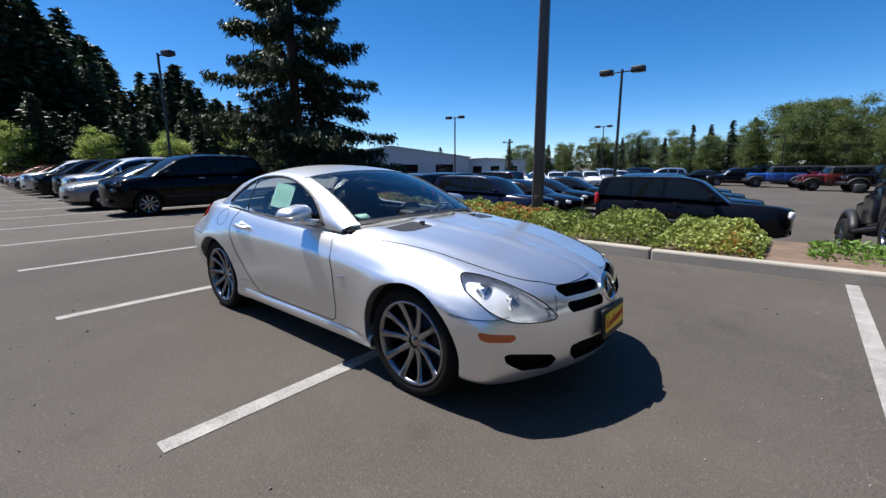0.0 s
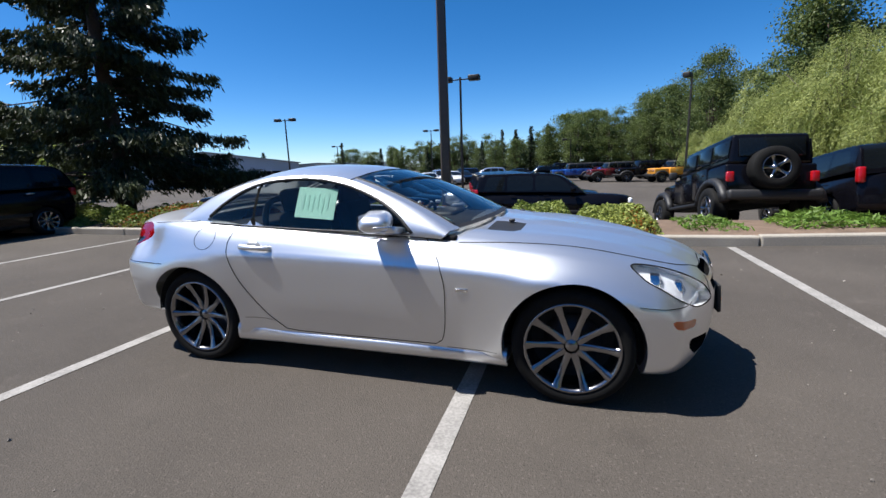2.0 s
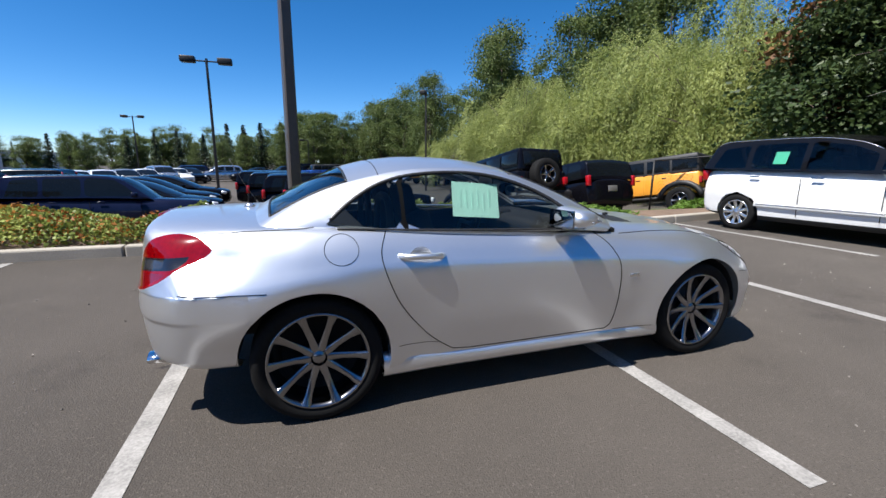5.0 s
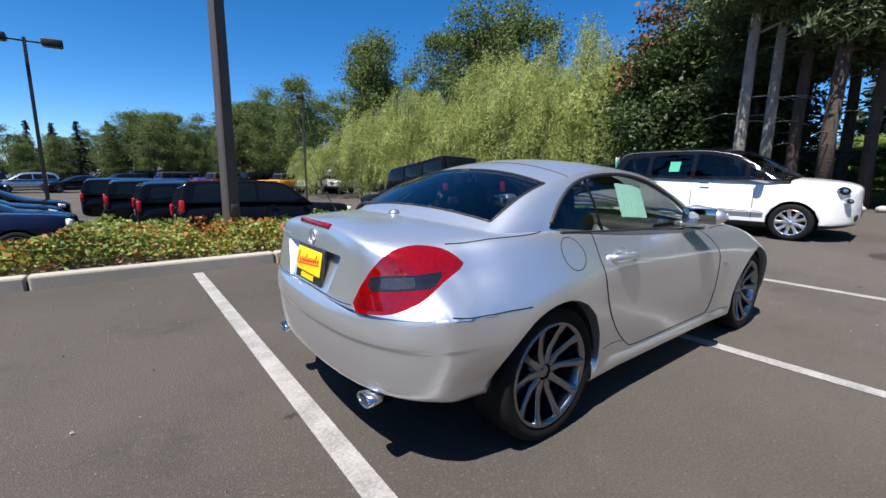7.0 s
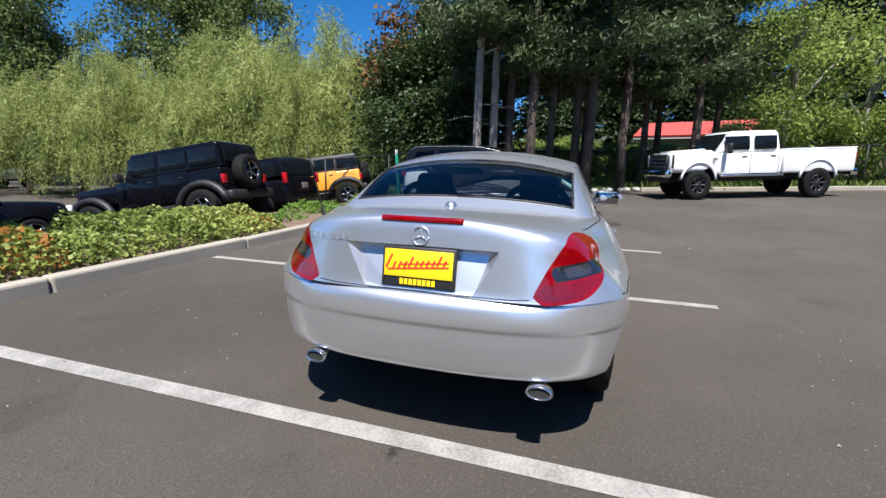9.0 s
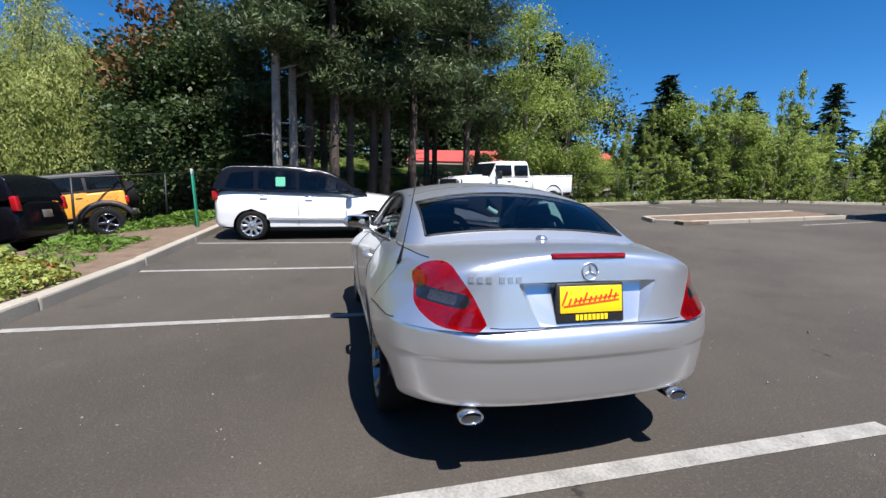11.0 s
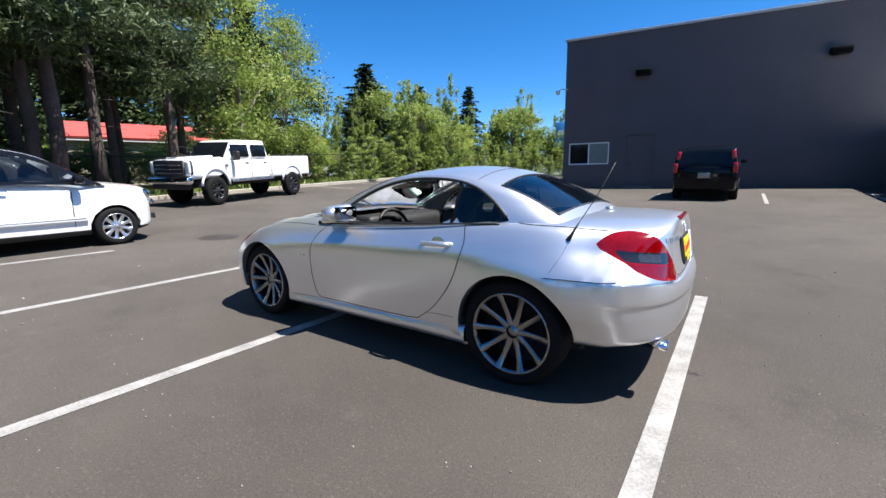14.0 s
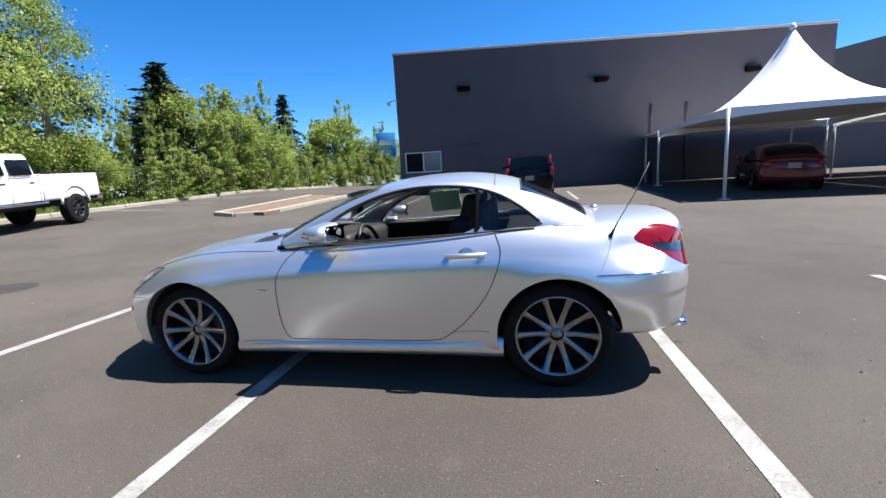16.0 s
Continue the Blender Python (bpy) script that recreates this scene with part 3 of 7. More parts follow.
def roadster():
    car = thing("silver_roadster", "silver hardtop roadster with twin-spoke alloy wheels parked across bays", "car")
    st = [(2.075, .45, .80, .45, .45, .45), (2.071, .36, .805, .46, .52, .545), (2.050, .262, .815, .475, .565, .605), (1.998, .200, .83, .50, .615, .665),
          (1.89, .178, .845, .53, .67, .725), (1.71, .188, .858, .56, .72, .785), (1.45, .185, .87, .60, .775, .845), (1.215, .185, .878, .63, .81, .882),
          (0.95, .18, .876, .65, .83, .91), (0.62, .172, .858, .67, .855, .94), (0.2, .168, .850, .69, .885, .955), (-0.3, .168, .850, .705, .915, .965),
          (-0.7, .172, .860, .715, .937, .98), (-1.0, .182, .877, .71, .950, .993), (-1.215, .19, .882, .69, .956, 1.003), (-1.5, .25, .880, .66, .952, 1.006),
          (-1.72, .315, .874, .63, .935, 1.006), (-1.86, .332, .870, .60, .905, 1.003), (-1.945, .338, .866, .58, .86, .998), (-1.970, .341, .862, .572, .80, .978),
          (-1.984, .342, .860, .567, .745, .90), (-1.998, .343, .859, .565, .705, .80), (-2.012, .345, .857, .565, .675, .715), (-2.028, .350, .854, .568, .657, .678),
          (-2.050, .360, .847, .572, .640, .652), (-2.063, .386, .832, .565, .612, .622), (-2.066, .43, .80, .53, .565, .572), (-2.067, .487, .71, .487, .487, .487)]
    bm = loft_body(st, (0.75, 1.32, 0.37, 1.85), (0.95, 1.09, 0.31, 4.0))
    for v in bm.verts:
        if v.co.x > 0.55 and v.co.z > 0.6:
            ridge = float(np.interp(v.co.x, [0.6, 1.2, 1.95], [0.26, 0.16, 0.07]))
            rim = float(np.interp(v.co.x, [0.6, 1.2, 1.7], [0.60, 0.54, 0.46]))
            k = min(1, (v.co.x - 0.55) / 0.15)
            v.co.z += k * (0.019 * math.exp(-((abs(v.co.y) - ridge) / 0.034) ** 2) + 0.014 * math.exp(-((abs(v.co.y) - rim) / 0.045) ** 2))
    for v in bm.verts:
        x, y, z = v.co
        if abs(y) > 0.6 and 0.2 < z < 0.9:
            out = sum(0.017 * math.exp(-((math.hypot(x - wx, z - 0.318) - 0.37) / 0.075) ** 2) for wx in (1.235, -1.228))
            out -= 0.014 * math.exp(-((z - 0.45) / 0.13) ** 2) * max(0.0, 1 - (x / 0.75) ** 4)
            v.co.y += math.copysign(out, y)
    # the tail draws in towards its corners
    for v in bm.verts:
        x, y = v.co.x, abs(v.co.y)
        if x < -1.28:
            k = min(1.0, max(0.0, (y - 0.36) / 0.34))
            v.co.y *= 1 - float(np.interp(x, [-2.0, -1.80, -1.70, -1.62, -1.50, -1.40, -1.28], [0.10, 0.10, 0.108, 0.092, 0.034, 0.012, 0.0])) * k * k * (3 - 2 * k) * min(1.0, max(0.0, (v.co.z - 0.69) / 0.14))
            k = min(1.0, max(0.0, (-1.45 - x) / 0.45))
            v.co.x -= k * k * (3 - 2 * k) * (0.016 + 0.02 * min(1.6, (y / 0.455) ** 2))
    wheels = [(1.238, 0.318), (-1.228, 0.318)]
    cut_arches(bm, wheels, 0.364)
    from mathutils.bvhtree import BVHTree
    tree = BVHTree.FromBMesh(bm)

    cabin = inside([(0.60, -0.50), (0.50, -0.67), (0.2, -0.735), (-0.9, -0.73), (-1.20, -0.67), (-1.30, -0.5), (-1.30, 0.5), (-1.20, 0.67), (-0.9, 0.73),
                    (0.2, 0.735), (0.50, 0.67), (0.60, 0.50)])
    fs = split_by(bm, lambda c: cabin(c.x, c.y) if c.z > 0.72 else -0.3)
    bmesh.ops.delete(bm, geom=fs, context="FACES")

    def lift(name, f, mat, label="", rim=0.0, parent=car):
        fs = split_by(bm, f)
        if not fs:
            return None
        sub = take(bm, fs)
        if rim > 0:
            thicken(sub, rim)
        if rim < 0:
            sink(sub, -rim)
        return part(name, sub, mat, parent, label)

    # lamps and openings
    head_line = along([(0.462, 0.545), (0.50, 0.60), (0.555, 0.662), (0.618, 0.722), (0.67, 0.748), (0.71, 0.748), (0.755, 0.71), (0.775, 0.665), (0.765, 0.60),
                       (0.72, 0.56), (0.66, 0.537), (0.54, 0.527), (0.48, 0.53), (0.462, 0.545)], 4)
    head = inside(head_line[:-1])
    tail_line = along([(-0.05, 0.682), (0.06, 0.815), (0.19, 0.912), (0.31, 0.942), (0.43, 0.940), (0.54, 0.922), (0.62, 0.888), (0.65, 0.866), (0.60, 0.840),
                       (0.53, 0.808), (0.42, 0.750), (0.26, 0.706), (0.12, 0.692), (-0.05, 0.682)], 4)
    tail = inside(tail_line[:-1])
    fog = inside([(0.735, 0.385), (0.725, 0.335), (0.64, 0.272), (0.45, 0.258), (0.45, 0.330), (0.60, 0.362)])
    vent = inside([(0.74, 0.545), (0.76, 0.28), (0.95, 0.27), (0.93, 0.53)])
    wrap = lambda c: 1.097 * (c.x + abs(c.y)) + 1.676
    for side in (1, -1):
        lens = lift("headlight", lambda c: head(c.y * side, c.z) if c.x > 1.2 else -0.2, GLASS_LAMP, "clear headlight lens over bright reflectors")
        bowl = bmesh.new()
        off = Vector((0.046, 0.022 * side, 0.014))
        old = [v.co.copy() for v in lens.data.vertices]
        back_, front_ = [bowl.verts.new(c - off) for c in old], [bowl.verts.new(c) for c in old]
        count = {}
        for q in lens.data.polygons:
            for k in q.edge_keys:
                count[k] = count.get(k, 0) + 1
        for q in lens.data.polygons:
            bowl.faces.new([back_[i] for i in q.vertices])
            for a, b in q.edge_keys:
                if count[a, b] == 1:
                    bowl.faces.new((back_[a], back_[b], front_[b], front_[a]))
        bmesh.ops.delete(bowl, geom=[v for v in bowl.verts if not v.link_faces], context="VERTS")
        part("reflector", bowl, REFLECTOR, lens)
        for px, py, pz, pr in ((1.655, 0.655, 0.640, 0.050), (1.775, 0.585, 0.595, 0.044)):
            part("bezel", lathe([(pr, 0.0), (pr * 1.18, 0.008), (pr * 1.25, 0.0), (pr * 1.25, -0.04)], 24, "x", at=(px, py * side, pz)), CHROME, lens)
            part("projector", lathe([(0.0, 0.030), (pr * 0.5, 0.024), (pr * 0.85, 0.008), (pr, -0.01), (pr, -0.04)], 20, "x", at=(px, py * side, pz)), BLUE_LENS, lens)
        lens.visible_shadow = False
        clear = lift("reversing_lens", lambda c: min(tail(wrap(c), c.z) - 0.02, 0.818 + 0.045 * wrap(c) - c.z, c.z - 0.774 - 0.062 * wrap(c), wrap(c) - 0.17, 0.38 - wrap(c)) if c.x < -1.55 and c.y * side > 0.3 else -0.2,
                     CLEAR_LENS, "pale clear reversing lens")
        band = lift("tail_lamp_band", lambda c: min(tail(wrap(c), c.z) - 0.012, 0.826 + 0.045 * wrap(c) - c.z, c.z - 0.766 - 0.062 * wrap(c), wrap(c) - 0.055 - 0.9 * (c.z - 0.775)) if c.x < -1.55 and c.y * side > 0.3 else -0.2,
                    SMOKE_LENS, "smoked lamp band")
        foot = lift("lower_lens", lambda c: min(tail(wrap(c), c.z) - 0.014, 0.756 + 0.062 * wrap(c) - c.z) if c.x < -1.55 and c.y * side > 0.3 else -0.2,
                    DARK_RED_LENS, "dark red lower lens")
        lamp = lift("tail_lamp", lambda c: tail(wrap(c), c.z) if c.x < -1.45 and c.y * side > 0.3 else -0.2, RED_LENS, "red tail lamp with a smoked band", 0.006)
        if band and lamp:
            band.parent = lamp
        if foot and lamp:
            foot.parent = lamp
        if clear and lamp:
            clear.parent = lamp
        lift("side_marker", lambda c: min(0.066 - abs(c.x - 1.775), 0.021 - abs(c.z - 0.473 + 0.2 * (c.x - 1.775))) if c.y * side > 0.5 else -0.2, AMBER, "amber side marker")
        lift("upper_grille", lambda c: min(0.42 - 0.8 * (0.675 - c.z) - c.y * side, c.y * side - 0.085, c.z - 0.626, 0.676 - c.z) if c.x > 1.5 else -0.2, GAP, "black grille slot", -0.035)
        lift("lower_slot", lambda c: min(0.40 - 0.6 * (0.60 - c.z) - c.y * side, c.y * side - 0.095, c.z - 0.546, 0.602 - c.z) if c.x > 1.5 else -0.2, GAP, "black grille slot", -0.035)
        lift("fog_intake", lambda c: fog(c.y * side, c.z) if c.x > 1.3 else -0.2, GAP, "black corner air intake", -0.05)
        lift("bonnet_vent", lambda c: vent(c.x, c.y * side) if c.z > 0.7 else -0.2, BLACK, "black vent grille in the bonnet")
    lift("lower_intake", lambda c: min(0.40 - 0.6 * (0.37 - c.z) - abs(c.y), c.z - 0.262, 0.37 - c.z) if c.x > 1.5 else -0.2, GAP, "black mesh air intake", -0.04)
    recess = inside([(-0.34, 0.878), (0.34, 0.878), (0.235, 0.690), (-0.235, 0.690)])
    pit = split_by(bm, lambda c: recess(c.y, c.z) if c.x < -1.5 else -0.2)
    bmesh.ops.delete(bm, geom=pit, context="FACES")
    corners = [(-0.34, 0.878), (0.34, 0.878), (0.235, 0.690), (-0.235, 0.690)]
    loop = [(a[0] + (b[0] - a[0]) * k / 8, a[1] + (b[1] - a[1]) * k / 8) for a, b in zip(corners, corners[1:] + corners[:1]) for k in range(8)]
    pocket = bmesh.new()
    outer, inner = [], []
    for y, z in loop:
        x = tree.ray_cast(Vector((-3, y, z)), Vector((1, 0, 0)))[0].x
        outer.append((x, y, z))
        k = (z - 0.690) / 0.188
        y2, z2 = y * (0.99 - 0.13 * k), z - 0.012 * k
        inner.append((x + 0.004 + 0.042 * k, y2, z2))
    vo, vi = [pocket.verts.new(q) for q in outer], [pocket.verts.new(q) for q in inner]
    for i in range(len(loop)):
        k = (i + 1) % len(loop)
        pocket.faces.new((vo[i], vo[k], vi[k], vi[i]))
    vb = [pocket.verts.new(q) for q in inner]
    pocket.faces.new(vb)
    bmesh.ops.recalc_face_normals(pocket, faces=pocket.faces)
    part("plate_recess", pocket, SILVER, car, "recessed number plate bay", False)
    door_line = along([(0.40, 0.89), (0.50, 0.80), (0.555, 0.66), (0.56, 0.50), (0.55, 0.37), (0.53, 0.30)], 6) + along([(0.49, 0.275), (-0.10, 0.272), (-0.42, 0.275)], 4) + \
        along([(-0.52, 0.285), (-0.66, 0.39), (-0.80, 0.56), (-0.875, 0.72), (-0.90, 0.84), (-0.86, 0.945)], 6)
    for side in (1, -1):
        door = inside(door_line + [(-0.86, 1.1), (0.35, 1.1)])
        lift("door", lambda c: door(c.x, c.z) if c.y * side > 0.55 and c.z < 0.97 else -0.3, SILVER, "silver door")
    flap = inside([(-1.09 + 0.081 * math.cos(a * math.pi / 12), 0.866 + 0.070 * math.sin(a * math.pi / 12)) for a in range(24)])
    lift("fuel_flap", lambda c: flap(c.x, c.z) if c.y < -0.5 else -0.3, SILVER, "round silver fuel flap")
    hood_half = along([(1.97, 0.0), (1.94, 0.25), (1.88, 0.40), (1.74, 0.53), (1.50, 0.615), (1.2, 0.665), (0.9, 0.70), (0.62, 0.73)], 5)
    hood = inside([(x, y) for x, y in hood_half] + [(x, -y) for x, y in hood_half[::-1][:-1]])
    lift("bonnet", lambda c: hood(c.x, c.y) if c.z > 0.55 else -0.3, SILVER, "silver bonnet with twin ridges")
    boot_half = along([(-1.40, 0.60), (-1.52, 0.68), (-1.70, 0.645), (-1.86, 0.555), (-1.985, 0.455)], 4)
    deck = inside([(x, y) for x, y in boot_half] + [(-2.3, 0.445), (-2.3, -0.445)] + [(x, -y) for x, y in boot_half[::-1]])
    lift("boot_lid", lambda c: min(deck(c.x, c.y), c.z - 0.690) if c.z > 0.55 else -0.3, SILVER, "silver boot lid")
    lift("front_bumper", lambda c: min(c.x - 1.52 - 0.0 * c.z, 0.60 - c.z) if c.x > 1.0 else -0.3, SILVER, "silver front bumper")
    low = split_by(bm, lambda c: min(-1.50 - c.x, 0.690 - c.z) if c.x < -1.0 else -0.3)
    bmesh.ops.delete(bm, geom=low, context="FACES")
    part("rear_bumper", rear_bumper(tree), SILVER, car, "silver rear bumper with a crease and a flared lip")
    part("body_shell", bm, SILVER, car)
    # gaps between panels
    for side in (1, -1):
        seam(tree, [(0, y * side, z) for y, z in head_line], (-1, 0, 0), 0.0035, parent=car)
    for side in (1, -1):
        way = (0, -side, 0)
        seam(tree, [(x, 0, z) for x, z in door_line], way, parent=car)
        seam(tree, [(x, 0, z) for x, z in along([(-1.43, 0.694), (-1.60, 0.694), (-1.72, 0.695), (-1.79, 0.702)], 6)], way, 0.0022, lift=0.001, parent=car)
        seam(tree, [(x, 0, z) for x, z in along([(1.55, 0.577), (1.64, 0.565), (1.70, 0.560), (1.78, 0.561), (1.81, 0.572)], 6)], way, 0.0018, parent=car)
        seam(tree, [(x, 0, 0.262 - 0.0 * x) for x in np.linspace(0.56, 0.85, 6)], way, 0.0014, parent=car)
        if side > 0:
            seam(tree, [(x, 0, z) for x, z in along([(-1.525, 0.875), (-1.500, 0.804), (-1.457, 0.720)], 6)], way, 0.0009, parent=car)
        seam(tree, [(x, y * side, 0) for x, y in hood_half[2:]], (0, 0, -1), parent=car)
        seam(tree, [(x, y * side, 0) for x, y in along([(-1.19, 0.70), (-1.22, 0.725), (-1.30, 0.735), (-1.42, 0.725), (-1.547, 0.695), (-1.70, 0.645)], 5)], (0, 0, -1), parent=car)
        seam(tree, [(0, y * side, z) for y, z in along([(0.0, 0.696), (0.2, 0.696), (0.38, 0.698), (0.46, 0.704)], 6)], (1, 0, 0), 0.0018, parent=car)
        seam(tree, [(0, y * side, z) for y, z in along([(0.435, 0.645), (0.445, 0.62), (0.458, 0.585), (0.468, 0.555)], 6)], (-1, 0, 0), 0.002, parent=car)
        bm2 = bmesh.new()
        last = None
        for x in np.linspace(-0.90, 0.90, 25):
            k = 0.012 * max(0.0, abs(x) - 0.6) / 0.3
            lift_ = 0.030 / (1 + math.exp((x + 0.62) / 0.09))
            ring = [bm2.verts.new((x, y * side, z)) for y, z in ((0.775, 0.270 + lift_), (0.812 + k, 0.265 + lift_), (0.826 + k, 0.248 + lift_ * 0.7), (0.829 + k, 0.222), (0.824 + k, 0.194), (0.806 + k, 0.176), (0.76, 0.170))]
            if last:
                for a in range(6):
                    f = (last[a], ring[a], ring[a + 1], last[a + 1])
                    bm2.faces.new(f if side < 0 else f[::-1])
            last = ring
        bmesh.ops.recalc_face_normals(bm2, faces=bm2.faces)
        part("sill", bm2, SILVER, car, "silver sill below the door")
        seam(tree, [(x, 0, z) for x, z in along([(-0.90, 0.347), (-0.68, 0.345), (-0.60, 0.335)], 5)], way, 0.0014, parent=car)
        for c in wheels:
            part("arch_liner", arch_liner(*c, 0.361, side, 0.42, 0.82), UNDER, car)
    seam(tree, [(-1.09 + 0.081 * math.cos(a * math.pi / 12), 0, 0.866 + 0.070 * math.sin(a * math.pi / 12)) for a in range(25)], (0, 1, 0), 0.0016, parent=car)

    # glasshouse
    centre = [(0.76, .952), (0.52, 1.065), (0.24, 1.178), (-0.06, 1.268), (-0.32, 1.308), (-0.66, 1.314), (-0.97, 1.262), (-1.22, 1.155), (-1.53, 0.992)]
    rail = [(0.56, .705, .915), (0.37, .672, 1.02), (0.14, .64, 1.125), (-0.10, .612, 1.212), (-0.33, .598, 1.245), (-0.68, .595, 1.240), (-0.98, .60, 1.185), (-1.22, .606, 1.105), (-1.50, .625, .955)]
    belt = [(0.52, .735, .872), (0.35, .748, .887), (0.13, .752, .897), (-0.10, .752, .907), (-0.33, .752, .917), (-0.68, .750, .93), (-0.98, .744, .937), (-1.25, .73, .938), (-1.50, .71, .935)]
    rows = canopy(centre, rail, belt)
    screen = lambda i, j: 1 <= i < 15 and j >= 7
    back = lambda i, j: 31 <= i < 38 and j >= 6
    wind = part("windscreen", canopy_mesh(rows, screen), GLASS, car, "clear windscreen")
    rear_glass = part("rear_window", canopy_mesh(rows, back), GLASS_REAR, car, "dark tinted rear window")
    part("cowl", canopy_mesh(rows, lambda i, j: i < 1 and j >= 7), BLACK, car, "black cowl at the foot of the windscreen")
    top = canopy_mesh(rows, lambda i, j: not screen(i, j) and not back(i, j) and not (i < 1 and j >= 7))
    pane = inside(along([(0.335, 0.905), (0.0, 0.915), (-0.45, 0.93), (-0.9, 0.95), (-1.17, 0.963)], 4) + along([(-1.13, 0.995), (-1.02, 1.085), (-0.87, 1.168), (-0.68, 1.215), (-0.40, 1.226), (-0.16, 1.192), (0.06, 1.115), (0.23, 1.015), (0.345, 0.905)], 4)[:-1])
    for side in (1, -1):
        quarter = take(top, split_by(top, lambda c: min(pane(c.x, c.z), -0.772 - c.x) if c.y * side > 0.55 else -0.2))
        part("quarter_window", quarter, GLASS, car, "small fixed side window").visible_shadow = False
        fs = split_by(top, lambda c: min(pane(c.x, c.z), c.x + 0.752) if c.y * side > 0.55 else -0.2)
        if side < 0:
            part("side_window", take(top, fs), GLASS, car, "closed side window").visible_shadow = False
        else:
            bmesh.ops.delete(top, geom=fs, context="FACES")
        pillar = take(top, split_by(top, lambda c: min(max(pane(c.x, c.z) + 0.022, 0.99 - c.z), c.x + 0.785, -0.74 - c.x) if c.y * side > 0.55 else -0.2))
        part("door_pillar", pillar, GAP, car)
    for g in (wind, rear_glass):
        g.visible_shadow = False
    thicken(top, 0.02)
    part("roof", top, SILVER, car, "silver folding metal roof")
    seal = lambda pts, q: part("window_seal", tube(pts, q, 5), BLACK, car)
    tree2 = BVHTree.FromPolygons([Vector(p) for r in rows for p in r], [(i * 13 + j, (i + 1) * 13 + j, (i + 1) * 13 + j + 1, i * 13 + j + 1) for i in range(len(rows) - 1) for j in range(12)])
    for side in (1, -1):
        seal([(rows[i][7][0], rows[i][7][1] * side, rows[i][7][2] + 0.001) for i in range(1, 16)], 0.006)
        seal([(rows[i][6][0], rows[i][6][1] * side, rows[i][6][2] + 0.001) for i in range(31, 39)], 0.006)
        seal([(rows[15][j][0], rows[15][j][1] * side, rows[15][j][2] + 0.001) for j in range(5, 13)], 0.003)
        seal([(rows[31][j][0], rows[31][j][1] * side, rows[31][j][2] + 0.001) for j in range(6, 13)], 0.006)
        seal([(rows[38][j][0] - 0.002, rows[38][j][1] * side, rows[38][j][2] + 0.001) for j in range(6, 13)], 0.006)
        seal([(rows[28][j][0], rows[28][j][1] * side, rows[28][j][2] + 0.0005) for j in range(5, 13)], 0.0025)
        seal([(x, (0.760 - 0.02 * max(0, -x - 0.6)) * side, z - 0.004) for x, z in along([(0.335, 0.905), (0.0, 0.915), (-0.45, 0.93), (-0.9, 0.95), (-1.10, 0.960)], 4)], 0.006)

    for side in (1, -1):
        edge = []
        for x, z in along([(-1.13, 0.995), (-1.02, 1.085), (-0.87, 1.168), (-0.68, 1.215), (-0.40, 1.226), (-0.16, 1.192), (0.06, 1.115), (0.23, 1.015), (0.345, 0.905)], 5):
            h = tree2.ray_cast(Vector((x, 2, z)), Vector((0, -1, 0)))
            if h[0] is not None:
                edge.append((h[0].x, h[0].y * side, h[0].z))
        seal(edge, 0.011)
    liner = canopy_mesh([[(x, y * 0.955, z - 0.028 if j >= 5 else z) for j, (x, y, z) in enumerate(r)] for r in rows], lambda i, j: j >= 5 and 16 <= i < 31)
    part("headliner", liner, LEATHER, car)
    # cabin
    bm = bmesh.new()
    add_box(bm, (2.0, 1.34, 0.02), (-0.4, 0, 0.26))
    add_box(bm, (0.02, 1.34, 0.65), (-1.30, 0, 0.58))
    add_box(bm, (0.02, 1.34, 0.62), (0.62, 0, 0.56))
    for s in (1, -1):
        add_box(bm, (2.0, 0.05, 0.62), (-0.4, 0.695 * s, 0.58), 0.01)
    add_box(bm, (0.4, 1.30, 0.04), (-1.12, 0, 0.90), 0.015)
    part("cabin_lining", bm, LEATHER, car, smooth=False)
    bm = bmesh.new()
    add_box(bm, (0.42, 1.30, 0.20), (0.42, 0, 0.80), 0.07, seg=3)
    add_box(bm, (0.22, 0.42, 0.10), (0.24, 0.37, 0.88), 0.04, seg=3)
    add_box(bm, (0.9, 0.22, 0.22), (-0.15, 0, 0.42), 0.05)
    part("dashboard", bm, BLACK, car)
    seat(car, 0.37)
    seat(car, -0.37)
    for y in (0.37, -0.37):
        hoop = tube(along([(-0.80, y - 0.2, 0.80), (-0.80, y - 0.19, 1.0), (-0.80, y - 0.1, 1.08), (-0.80, y + 0.1, 1.08), (-0.80, y + 0.19, 1.0), (-0.80, y + 0.2, 0.80)], 4), 0.022, 8)
        part("roll_hoop", hoop, BLACK, car)
    bm = bmesh.new()
    ring = [(0.05 + 0.055 * math.sin(a), 0.37 + 0.185 * math.cos(a), 0.80 + 0.175 * math.sin(a)) for a in np.linspace(0, 2 * math.pi, 25)]
    tube(ring, 0.015, 8, bm)
    tube([(0.05, 0.2, 0.80), (0.07, 0.37, 0.79), (0.05, 0.54, 0.80)], 0.02, 6, bm)
    tube([(0.07, 0.37, 0.79), (0.24, 0.37, 0.74)], 0.03, 8, bm)
    part("steering_wheel", bm, BLACK, car)
    part("inner_mirror", box((0.03, 0.21, 0.06), (0.03, 0, 1.16), 0.015), BLACK, car)
    part("sun_visor", box((0.17, 0.38, 0.018), (-0.13, 0.33, 1.175), 0.008, Euler((0, radians(14), 0))), surf("visor_cloth", (0.35, 0.33, 0.3), 0.9), car)

